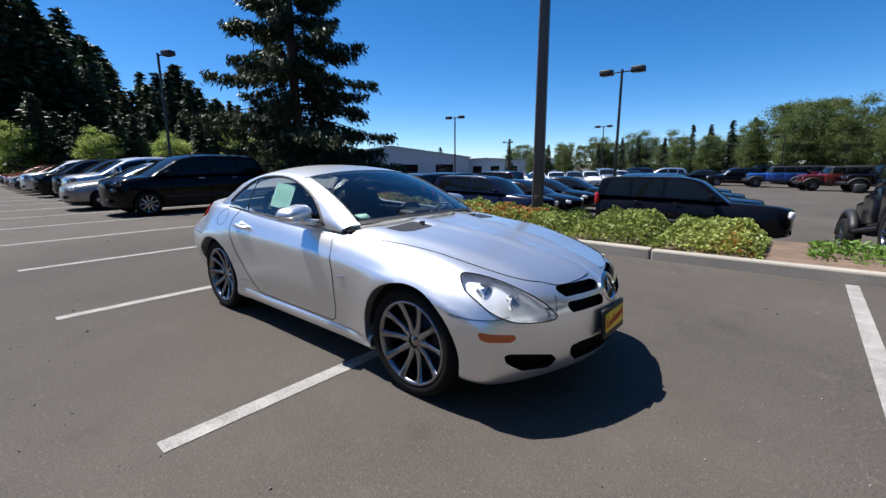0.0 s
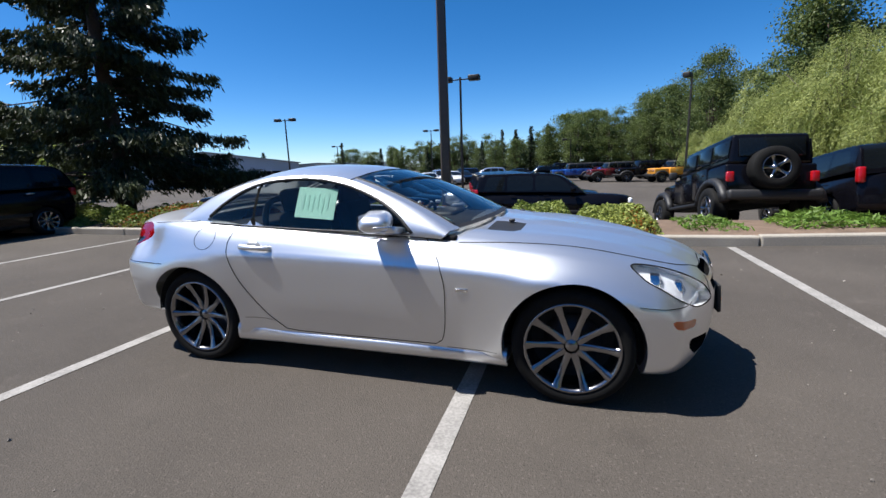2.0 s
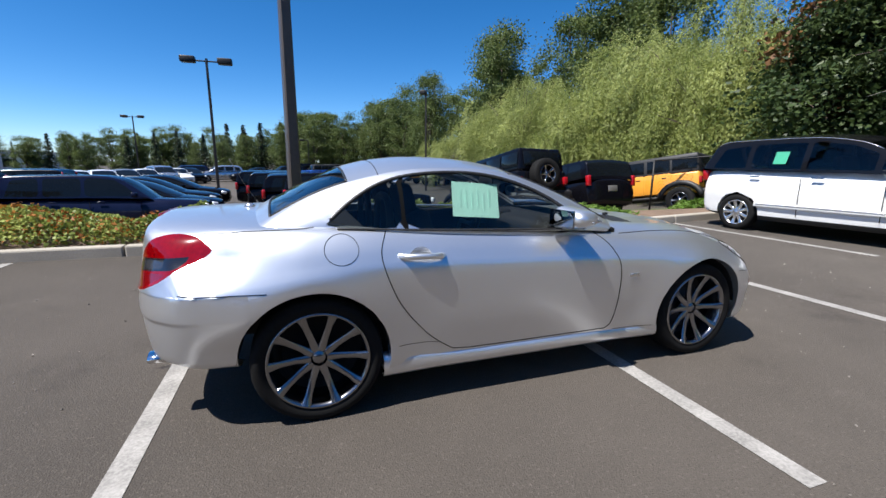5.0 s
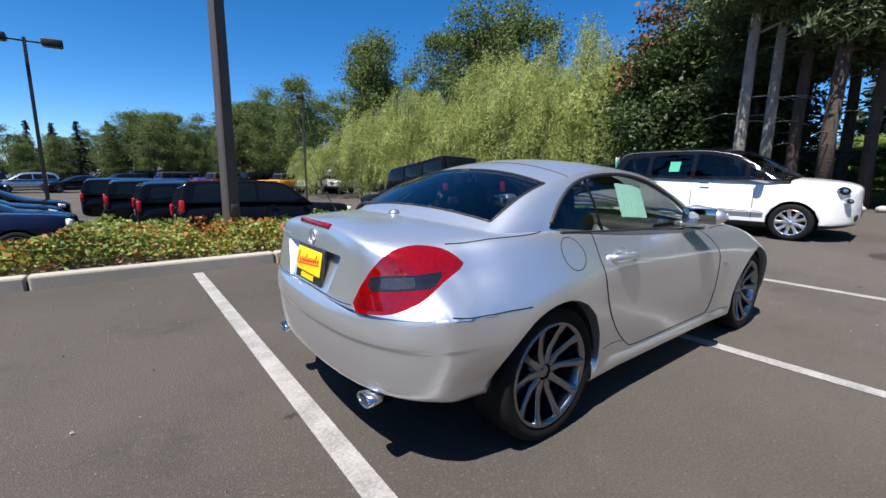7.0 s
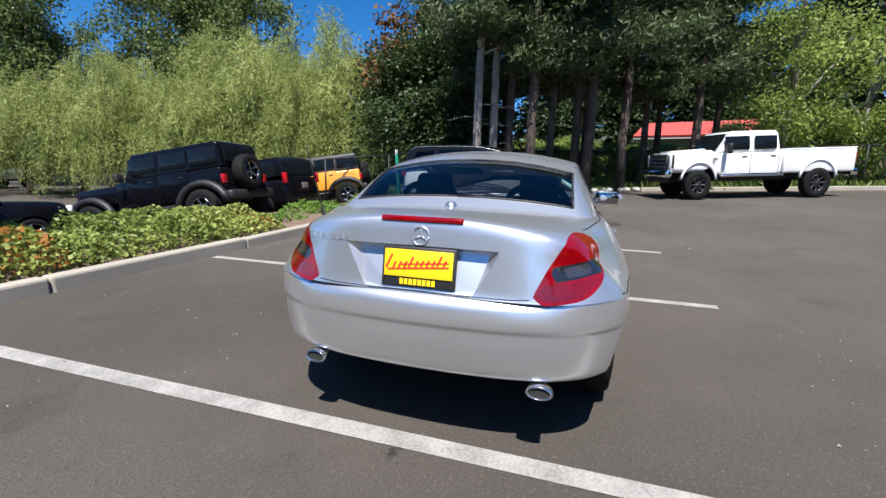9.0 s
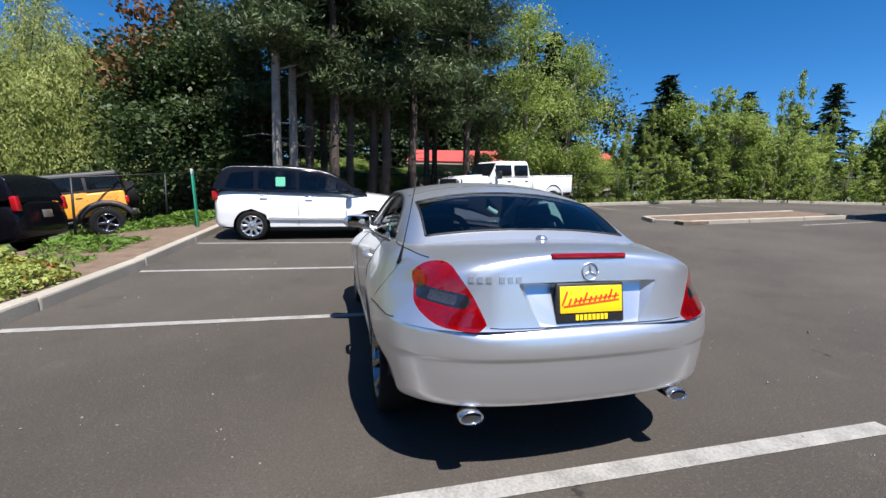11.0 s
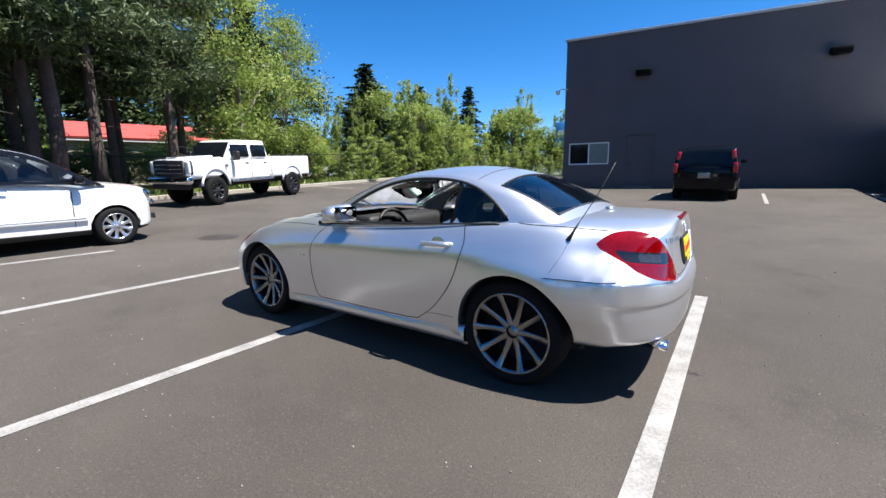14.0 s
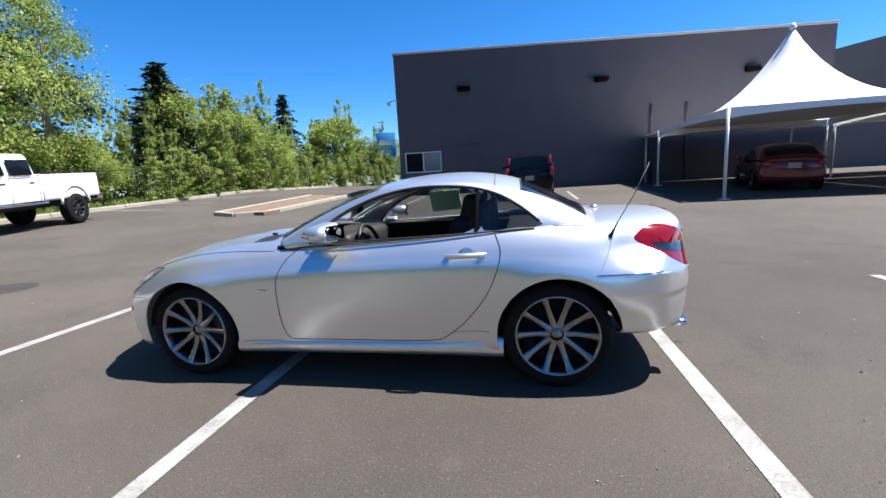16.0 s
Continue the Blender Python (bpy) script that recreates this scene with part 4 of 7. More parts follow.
    # outside fittings
    for side in (1, -1):
        bm = bmesh.new()
        add_box(bm, (0.17, 0.235, 0.122), (0.185, 0.872 * side, 0.984), 0.055, Euler((0, 0, radians(-14 * side))), 6)
        for v in bm.verts:
            k = max(0.0, (v.co.y * side - 0.85) / 0.13)
            v.co.z -= (v.co.z - 0.968) * 0.28 * k
            v.co.z -= (v.co.z - 0.975) * 1.6 * max(0.0, v.co.x - 0.19)
        add_box(bm, (0.12, 0.17, 0.042), (0.23, 0.77 * side, 0.925), 0.018, Euler((radians(10 * side), 0, 0)), 3)
        mirror = part("door_mirror", bm, SILVER, car, "silver door mirror housing")
        part("mirror_glass", box((0.010, 0.185, 0.092), (0.101, 0.866 * side, 0.983), 0.002, Euler((0, 0, radians(-10 * side)))), MIRROR_GLASS, mirror)
        part("indicator", box((0.09, 0.15, 0.012), (0.232, 0.905 * side, 0.968), 0.005, Euler((0, 0, radians(-22 * side)))), SILVER_TRIM, mirror, "slim pale indicator lens")
        h = tree.ray_cast(Vector((-0.70, 2 * side, 0.815)), Vector((0, -side, 0)))
        y = h[0].y
        bm = bmesh.new()
        tube([(-0.81, y - 0.004 * side, 0.818), (-0.775, y + 0.032 * side, 0.82), (-0.67, y + 0.038 * side, 0.818), (-0.60, y + 0.03 * side, 0.813), (-0.58, y - 0.004 * side, 0.81)], 0.016, 8, bm)
        grip = part("door_handle", bm, SILVER, car, "silver grab handle")
        part("handle_bowl", lathe([(0.0, 0.004), (0.04, 0.003), (0.062, -0.003)], 24, at=(-0.70, y - 0.003 * side, 0.80)), SILVER_TRIM, grip)
        h = tree.ray_cast(Vector((0.70, 2 * side, 0.615)), Vector((0, -side, 0)))
        part("fender_badge", box((0.07, 0.006, 0.018), (0.66, h[0].y, 0.615), 0.002), CHROME, car)
        pipe = part("exhaust_tip", lathe([(0.03, -0.10), (0.048, -0.10), (0.05, 0.05), (0.046, 0.055), (0.040, 0.05), (0.038, -0.06), (0.0, -0.06)], 24, "x", at=(0, 0, 0)), CHROME, car, "oval chrome exhaust tip")
        pipe.matrix_basis = Matrix.Translation((-1.975, 0.520 * side, 0.318)) @ Matrix.Diagonal((-0.7, 1.1, 0.58, 1))
        part("pipe_bore", lathe([(0.0, 0.043), (0.041, 0.043)], 20, "x"), UNDER, pipe)
        wheel(car, (1.238, 0.729 * side, 0.318), side, r=0.320, rim=0.246)
        wheel(car, (-1.218, 0.724 * side, 0.318), side, r=0.320, width=0.245, rim=0.246)
        part("washer", box((0.035, 0.03, 0.018), (0.86, 0.3 * side, 0.925), 0.006), BLACK, car)
        bm = bmesh.new()
        tube([(0.72, 0.05 * side, 0.965), (0.60, 0.05 * side + 0.28, 1.0), (0.52, 0.05 * side + 0.52, 0.985)], 0.007, 5, bm)
        part("wiper", bm, BLACK, car)
    bm = bmesh.new()
    tube([(-1.520, 0.757, 0.890), (-1.535, 0.754, 0.917), (-1.570, 0.745, 0.985)], 0.014, 8, bm, 0.35)
    tube([(-1.570, 0.745, 0.985), (-1.65, 0.732, 1.12), (-1.735, 0.715, 1.30)], 0.0028, 4, bm)
    part("aerial", bm, BLACK, car, "thin black whip aerial")
    part("third_brake_lamp", box((0.02, 0.36, 0.026), (tree.ray_cast(Vector((-3, 0, 0.975)), Vector((1, 0, 0)))[0].x + 0.004, 0, 0.983), 0.007, Euler((0, radians(12), 0))), RED_LENS, car, "slim red brake lamp")
    part("boot_button", lathe([(0.0, 0.022), (0.02, 0.02), (0.03, 0.008), (0.032, 0.0)], 16, "z", at=(-1.55, 0, 1.007)), SILVER_TRIM, car)
    h = tree.ray_cast(Vector((-3, 0, 0.918)), Vector((1, 0, 0)))
    nrm = h[1] if h[1].x < 0 else -h[1]
    bm = bmesh.new()
    tube([(0.037 * math.cos(q), 0.037 * math.sin(q), 0.003) for q in np.linspace(0, 2 * math.pi, 29)], 0.0035, 6, bm)
    for q in (90, 210, 330):
        tube([(0, 0, 0.003), (0.036 * math.cos(radians(q)), 0.036 * math.sin(radians(q)), 0.003)], 0.004, 5, bm, 0.4)
    badge = part("rear_emblem", bm, BADGE, car, "round chrome ring emblem")
    badge.matrix_basis = Matrix.Translation(h[0] + nrm * 0.001) @ nrm.to_track_quat("Z", "Y").to_matrix().to_4x4()
    for y, w in ((0.528, 0.026), (0.494, 0.024), (0.459, 0.026), (0.405, 0.026), (0.369, 0.026), (0.333, 0.028)):
        h = tree.ray_cast(Vector((-3, y, 0.892)), Vector((1, 0, 0)))
        nrm = h[1] if h[1].x < 0 else -h[1]
        ob = part("letter_bar", box((w * 0.8, 0.024, 0.004)), BADGE, car, smooth=False)
        ob.matrix_basis = Matrix.Translation(h[0] + nrm * 0.002) @ nrm.to_track_quat("Z", "Y").to_matrix().to_4x4()
    plate = part("rear_plate", box((0.016, 0.325, 0.168), (-2.014, 0, 0.789), 0.006, Euler((0, radians(9), 0))), BLACK, car, "yellow dealer plate in a black frame")
    part("plate_face", box((0.004, 0.300, 0.112), (-2.0225, 0, 0.805), 0.001, Euler((0, radians(9), 0))), YELLOW, plate)
    script(car, (-2.0255, 0, 0.807), (-9, 0, -90))
    bars(car, "letter_bar", [(-0.07 + 0.02 * i, 0, 0.015, 0.024) for i in range(8)], YELLOW, (-2.0345, 0.0, 0.731), (-9, 0, -90))
    plate = part("front_plate", box((0.02, 0.33, 0.17), (2.090, 0, 0.435), 0.006, Euler((0, radians(-4), 0))), BLACK, car, "yellow dealer plate in a black frame")
    part("plate_face", box((0.004, 0.29, 0.105), (2.102, 0, 0.442), 0.001, Euler((0, radians(-4), 0))), YELLOW, plate)
    script(car, (2.1055, 0, 0.445), (-4, 0, 90))
    badge = part("grille_emblem", lathe([(0.0, 0.012), (0.012, 0.012), (0.016, 0.004), (0.068, 0.004), (0.072, 0.014), (0.082, 0.014), (0.086, 0.0)], 32, "x"), CHROME, car, "round chrome grille emblem")
    badge.matrix_basis = pose(2.046, 0, 0.618, 0, -18, 0)
    part("emblem_ground", lathe([(0.0, 0.007), (0.066, 0.007), (0.067, 0.0)], 32, "x"), BLACK, badge)
    bm = bmesh.new()
    for k in range(3):
        a = math.radians(90 + 120 * k)
        tube([(0.009, 0, 0), (0.009, 0.066 * math.cos(a), 0.066 * math.sin(a))], 0.011, 4, bm, 0.25)
    part("emblem_spokes", bm, CHROME, badge)
    # price sheet behind the passenger's window
    sheet = part("price_sheet", box((0.28, 0.003, 0.20), (-0.33, -0.655, 1.075), 0.0, Euler((radians(-22), radians(4), 0))), PAPER, car, "mint green paper sheet behind the side window", False)
    bars(car, "print_bar", [(-0.09 + 0.035 * i, 0.02 * math.sin(i * 3), 0.012, 0.10) for i in range(6)], PAPER_INK, (-0.33, -0.6575, 1.075), (-22, 4, 0))
    part("dash_paper", box((0.07, 0.10, 0.003), (0.475, -0.50, 0.955), 0.0, Euler((0, radians(22), 0))), PAPER, car)
    part("floor_pan", box((2.9, 1.05, 0.05), (-0.1, 0, 0.20), 0.01), UNDER, car)
    # the nose ahead of the front axle is short
    nose = lambda x: 1.238 + (x - 1.238) * 0.995 if x > 1.238 else x
    for ob in list(car.children) + [o for c in car.children for o in c.children]:
        if ob.name.startswith("wheel") or ob.parent.name.startswith("wheel"):
            continue
        if ob.matrix_basis == Matrix.Identity(4):
            if ob.parent is car or ob.parent.matrix_basis == Matrix.Identity(4):
                for v in ob.data.vertices:
                    v.co.x = nose(v.co.x)
        else:
            ob.location.x = nose(ob.location.x)
    return car


roadster().matrix_basis = pose(0.004, 0.003, 0, 0, 0, 0.1) @ Matrix.Diagonal((1, 0.985, 1, 1))


# ---- other vehicles ----
def side_glass(top, pane, posts, mat, car, edge=0.6):
    """Cuts the side windows out of a glasshouse, one pane between each two posts."""
    es = [e for e in top.edges if min(abs(v.co.y) for v in e.verts) > 0.5]
    bmesh.ops.subdivide_edges(top, edges=es, cuts=3, use_grid_fill=True)
    for side in (1, -1):
        for a, b in posts:
            fs = split_by(top, lambda c: min(pane(c.x, c.z), c.x - a, b - c.x) if c.y * side > edge else -0.2)
            part("side_window", take(top, fs), mat, car, "dark side window")


def saloon(name, label, paint, shape="suv", roof_paint=None, wheel_mat=None, group="parked cars", clear=False):
    """A parked car: loft body, glasshouse, wheels, lamps, mirrors and handles."""
    car = thing(name, label, "car", group=group)
    if shape == "suv":
        st = [(2.20, .58, .74, .58, .58, .58), (2.195, .42, .77, .62, .80, .86), (2.15, .33, .80, .64, .90, .96), (1.9, .27, .85, .68, .96, 1.01), (1.32, .25, .885, .70, .99, 1.05),
              (.85, .25, .88, .70, 1.01, 1.07), (-.5, .25, .88, .70, 1.03, 1.08), (-1.32, .26, .89, .72, 1.04, 1.09), (-1.9, .28, .87, .72, 1.04, 1.08), (-2.13, .33, .84, .70, 1.0, 1.05), (-2.19, .42, .82, .66, .90, .94), (-2.2, .62, .80, .62, .62, .62)]
        warp = ((1.2, 1.0, .22, 3), (1.4, .8, .10, 4))
        xs = [1.02, .76, .46, .24, -.2, -1.55, -1.95, -2.06, -2.14]
        zs = [1.05, 1.26, 1.50, 1.60, 1.66, 1.655, 1.61, 1.38, 1.05]
        ys = [.80, .785, .755, .74, .735, .735, .745, .775, .80]
        wheels, r, screen, back = (1.32, -1.32), .335, (1, 7), (18, 23)
        pane_pts = [(.66, 1.09), (-1.92, 1.11), (-1.80, 1.50), (-1.4, 1.53), (-.2, 1.545), (.18, 1.50), (.42, 1.33)]
        posts = [(-.42, 1), (-1.22, -.49), (-3, -1.30)]
        tail = (-2.13, .78, 1.0, (.12, .13, .30))
        head = (2.10, .62, .80, (.12, .26, .17))
    elif shape == "mpv":
        st = [(2.12, .56, .76, .56, .56, .56), (2.115, .38, .79, .60, .74, .80), (2.08, .28, .82, .62, .87, .93), (1.90, .23, .855, .66, .96, 1.005), (1.60, .21, .875, .67, 1.0, 1.05), (1.305, .20, .885, .68, 1.02, 1.075),
              (.95, .20, .88, .68, 1.03, 1.09), (-.4, .20, .88, .68, 1.05, 1.10), (-1.305, .21, .89, .70, 1.07, 1.11), (-1.85, .25, .87, .70, 1.07, 1.10), (-2.05, .30, .85, .68, 1.02, 1.06), (-2.11, .40, .82, .64, .90, .94), (-2.12, .62, .80, .62, .62, .62)]
        warp = ((.9, 1.22, .40, 2.5), (1.2, .92, .16, 3))
        xs = [1.28, .95, .60, .30, -.25, -1.30, -1.75, -1.93, -2.04]
        zs = [1.07, 1.26, 1.47, 1.59, 1.665, 1.66, 1.615, 1.38, 1.08]
        ys = [.79, .75, .70, .675, .665, .665, .68, .74, .80]
        wheels, r, screen, back = (1.305, -1.305), .325, (1, 8), (18, 23)
        pane_pts = [(.96, 1.105), (-1.84, 1.125), (-1.70, 1.46), (-1.2, 1.525), (-.25, 1.545), (.20, 1.485), (.50, 1.37)]
        posts = [(.62, 2), (-.30, .54), (-1.16, -.38), (-3, -1.25)]
        tail = (-2.02, .74, .98, (.12, .14, .20))
        head = (1.93, .64, .80, (.20, .20, .15))
    else:
        st = [(2.28, .50, .72, .50, .50, .50), (2.27, .36, .75, .52, .62, .66), (2.2, .25, .79, .54, .70, .75), (1.95, .20, .84, .57, .78, .83), (1.36, .19, .885, .60, .85, .91),
              (.95, .19, .88, .60, .88, .95), (-.4, .19, .88, .62, .92, .98), (-1.36, .20, .885, .64, .95, 1.0), (-1.9, .24, .85, .64, .94, .99), (-2.15, .30, .82, .62, .86, .91), (-2.22, .40, .79, .6, .75, .78), (-2.23, .55, .78, .55, .55, .55)]
        warp = ((.9, 1.38, .40, 2.5), (1.2, 1.02, .24, 3))
        xs = [1.10, .72, .30, -.05, -.45, -.95, -1.35, -1.65, -1.92]
        zs = [.94, 1.12, 1.31, 1.41, 1.45, 1.43, 1.34, 1.17, .98]
        ys = [.76, .71, .65, .61, .60, .61, .64, .69, .74]
        wheels, r, screen, back = (1.36, -1.36), .325, (1, 8), (16, 22)
        pane_pts = [(.82, .97), (-1.55, 1.01), (-1.35, 1.20), (-1.0, 1.30), (-.45, 1.335), (-.05, 1.28), (.36, 1.16)]
        posts = [(-.35, 2), (-1.15, -.42), (-3, -1.21)]
        tail = (-2.12, .66, .84, (.12, .22, .13))
        head = (2.03, .60, .68, (.22, .24, .12))
    bm = loft_body(st, *warp, n=3, m=2)
    cut_arches(bm, [(x, r) for x in wheels], r + .05)
    floor = split_by(bm, lambda c: 0.30 - c.z)
    part("lower_trim", take(bm, floor), BLACK, car, "black lower trim")
    part("body_shell", bm, paint, car)
    centre = list(zip(xs, zs))
    rail = [(x - .05, y, z - .055) for x, y, z in zip(xs, ys, zs)]
    belt = [(min(max(x - .05, -2.08), xs[0] - .08), .845 if 0 < i < 8 else .80, zs[0] - .03 + .01 * i) for i, x in enumerate(xs)]
    rows = canopy(centre, rail, belt, n=3, across=(.94, .8, .5, .25, 0.0), sides=3)
    scr = lambda i, j: screen[0] <= i < screen[1] and j >= 4
    bck = lambda i, j: back[0] <= i < back[1] and j >= 4
    pane_mat = GLASS_REAR if clear else GLASS_DARK
    part("windscreen", canopy_mesh(rows, scr), pane_mat, car, "dark reflective windscreen").visible_shadow = not clear
    part("rear_window", canopy_mesh(rows, bck), GLASS_DARK, car, "dark rear window")
    top = canopy_mesh(rows, lambda i, j: not scr(i, j) and not bck(i, j))
    side_glass(top, inside(pane_pts), posts, pane_mat, car, 0.55)
    part("roof", top, roof_paint or paint, car)
    part("cabin_floor", box((2.6, 1.5, .02), (-.4, 0, .95)), UNDER, car)
    if clear:
        part("headliner", canopy_mesh([[(x, y * .97, z - .03) for x, y, z in r] for r in rows], lambda i, j: j >= 4 and screen[1] <= i < back[0]), UNDER, car)
        for y in (.38, -.38):
            for x in (.02, -.92):
                bm2 = box((.15, .50, .40), (x, y, 1.12), .06, Euler((0, radians(-12), 0)), 3)
                add_box(bm2, (.10, .26, .17), (x - .07, y, 1.40), .04, Euler((0, radians(-12), 0)), 3)
                part("seat", bm2, LEATHER, car)
        part("dashboard", box((.5, 1.4, .14), (.85, 0, 1.05), .05, seg=3), BLACK, car)
    for side in (1, -1):
        for x in wheels:
            wheel(car, (x, .775 * side, r), side, r=r, width=.22, rim=r * .69, spokes=9 if shape == "mpv" else 5, spoke_mat=wheel_mat, detail=28, style="wide")
            part("arch_liner", arch_liner(x, r, r + .06, side, .42, .84), UNDER, car)
        x, y, z, size = tail
        part("tail_lamp", box(size, (x, y * side, z), .03), RED_LAMP, car, "red tail lamp")
        x, y, z, size = head
        if shape == "mpv":
            for q, (lx, ly, lz) in ((.088, (1.925, .66, .885)), (.052, (2.01, .62, .715))):
                m = Matrix.Translation((lx, ly * side, lz)) @ Euler((0, radians(-24), radians(38 * side))).to_matrix().to_4x4() @ Matrix.Diagonal((1, 1.25, .8, 1))
                lamp = part("headlight", lathe([(0, .02), (q * .6, .017), (q * .9, .004), (q, -.05)], 24, "x"), GLASS_DARK, car, "oval headlight in a bright ring")
                lamp.matrix_basis = m
                part("lamp_ring", lathe([(q * .98, .004), (q * 1.03, .008), (q * 1.07, 0), (q * 1.07, -.05)], 24, "x"), CHROME, lamp)
                part("lamp_bulb", lathe([(0, .028), (q * .35, .025), (q * .5, .014)], 16, "x"), BLUE_LENS, lamp)
        else:
            part("headlight", box(size, (x, y * side, z), .05, Euler((0, radians(12), radians(-32 * side))), 4), REFLECTOR, car, "bright headlight")
            part("fog_lamp", lathe([(0, .006), (.04, .004), (.05, -.03)], 16, "x", at=(x + .04, (y - .06) * side, z - .24)), BLACK, car)
        part("door_gap", box((.008, .010, .62), (-.33, (st[6][2] + .002) * side, .66)), GAP, car)
        part("door_gap", box((.008, .010, .56), (.72, (st[5][2] + .0) * side, .66)), GAP, car)
        part("door_mirror", box((.14, .18, .13), (xs[1] - .14, .97 * side, zs[0] + .07), .045, seg=3), roof_paint or paint, car)
        for hx in (-.10, -1.05):
            part("door_handle", box((.17, .035, .028), (hx, .875 * side, zs[0] - .09), .012), CHROME if shape == "mpv" else paint, car)
        part("side_moulding", box((1.9, .02, .075), (-.05, .886 * side, .50), .008), paint if clear else BLACK, car)
        if clear:
            part("bright_strip", box((1.84, .012, .014), (-.05, .897 * side, .507), .004), SILVER_TRIM, car)
            part("roof_strip", tube([(rows[i][3][0], (rows[i][3][1] + .004) * side, rows[i][3][2]) for i in range(6, 20)], .008, 5), SILVER_TRIM, car)
    part("front_grille", box((.03, .62, .11), (st[0][0] - .045, 0, .72 if shape != "sedan" else .56), .012), BLACK, car)
    part("front_intake", box((.03, 1.0, .10), (st[0][0] - .03, 0, .42), .02), BLACK, car)
    part("rear_plate", box((.02, .32, .16), (st[-1][0] + .005, 0, .78), .004), GREY_PAINT, car, "plain number plate")
    return car


def off_roader(name, label, paint, soft_top, group="parked cars"):
    """A boxy four-door off-roader with flared wings and a spare wheel on its tail."""
    car = thing(name, label, "car", group=group)
    bm = bmesh.new()
    add_box(bm, (2.75, 1.52, .62), (-.62, 0, .93), .05)
    part("body_tub", bm, paint, car)
    bm = bmesh.new()
    add_box(bm, (1.35, 1.26, .46), (1.32, 0, .98), .09, seg=3)
    part("bonnet", bm, paint, car)
    part("grille", box((.06, 1.20, .46), (2.0, 0, .96), .03), paint, car)
    for i in range(7):
        part("grille_slot", box((.02, .055, .27), (2.03, (i - 3) * .095, .98), .008), BLACK, car)
    part("front_bumper", box((.22, 1.58, .2), (2.16, 0, .62), .05), BLACK, car)
    part("rear_bumper", box((.20, 1.56, .2), (-2.1, 0, .62), .05), BLACK, car)
    bm = bmesh.new()
    add_box(bm, (2.55, 1.42, .60), (-.72, 0, 1.52), .07, seg=3)
    for v in bm.verts:
        k = (v.co.z - 1.22) / .6
        v.co.y *= 1 - .10 * k
        v.co.x -= .26 * k if v.co.x > 0 else -.05 * k
    part("hard_top", bm, soft_top, car, "boxy roof and upper body")
    part("windscreen", box((.02, 1.26, .44), (.44, 0, 1.50), .01, Euler((0, radians(-24), 0))), GLASS_DARK, car, "dark flat windscreen")
    part("rear_window", box((.02, 1.1, .36), (-1.995, 0, 1.55), .01, Euler((0, radians(5), 0))), GLASS_DARK, car)
    for side in (1, -1):
        for x, w in ((-.02, .72), (-.82, .68), (-1.58, .70)):
            part("side_window", box((w, .02, .36), (x, .685 * side, 1.53), .008, Euler((radians(6.5 * side), 0, 0))), GLASS_DARK, car, "dark side window")
            if x > -1:
                part("door_handle", box((.14, .03, .03), (x - .2, .775 * side, 1.13), .008), BLACK, car)
                part("door", box((.74, .03, .62), (x, .762 * side, .95), .012), paint, car)
        for x in (1.475, -1.475):
            wheel(car, (x, .76 * side, .41), side, r=.41, width=.27, rim=.235, spokes=5, spoke_mat=ALLOY, detail=28, style="wide")
            flare = bmesh.new()
            tube([(x + .62 * math.cos(a), .80 * side, .38 + .56 * math.sin(a)) for a in np.linspace(math.radians(12), math.radians(168), 11)], .085, 6, flare)
            part("wheel_flare", flare, BLACK if paint is not GREY_PAINT else paint, car, "broad black wheel flare")
        part("headlight", lathe([(0, .02), (.08, .01), (.09, -.03)], 20, "x", at=(2.04, .46 * side, 1.02)), CHROME, car)
        part("tail_lamp", box((.08, .13, .20), (-2.02, .70 * side, .98), .02), RED_LAMP, car, "red tail lamp")
        part("door_mirror", box((.10, .18, .18), (.42, .90 * side, 1.32), .03), BLACK, car)
        part("side_step", box((1.75, .1, .07), (-.05, .80 * side, .52), .02), BLACK, car)
    spare = wheel(car, (0, 0, 0), 1, r=.40, width=.26, rim=.23, spokes=5, spoke_mat=ALLOY, detail=28, style="wide")
    spare.matrix_basis = Matrix.Translation((-2.16, .05, 1.12)) @ pose(0, 0, 0, 0, 0, 90)
    part("chassis", box((3.6, .9, .2), (0, 0, .58), .03), UNDER, car)
    return car


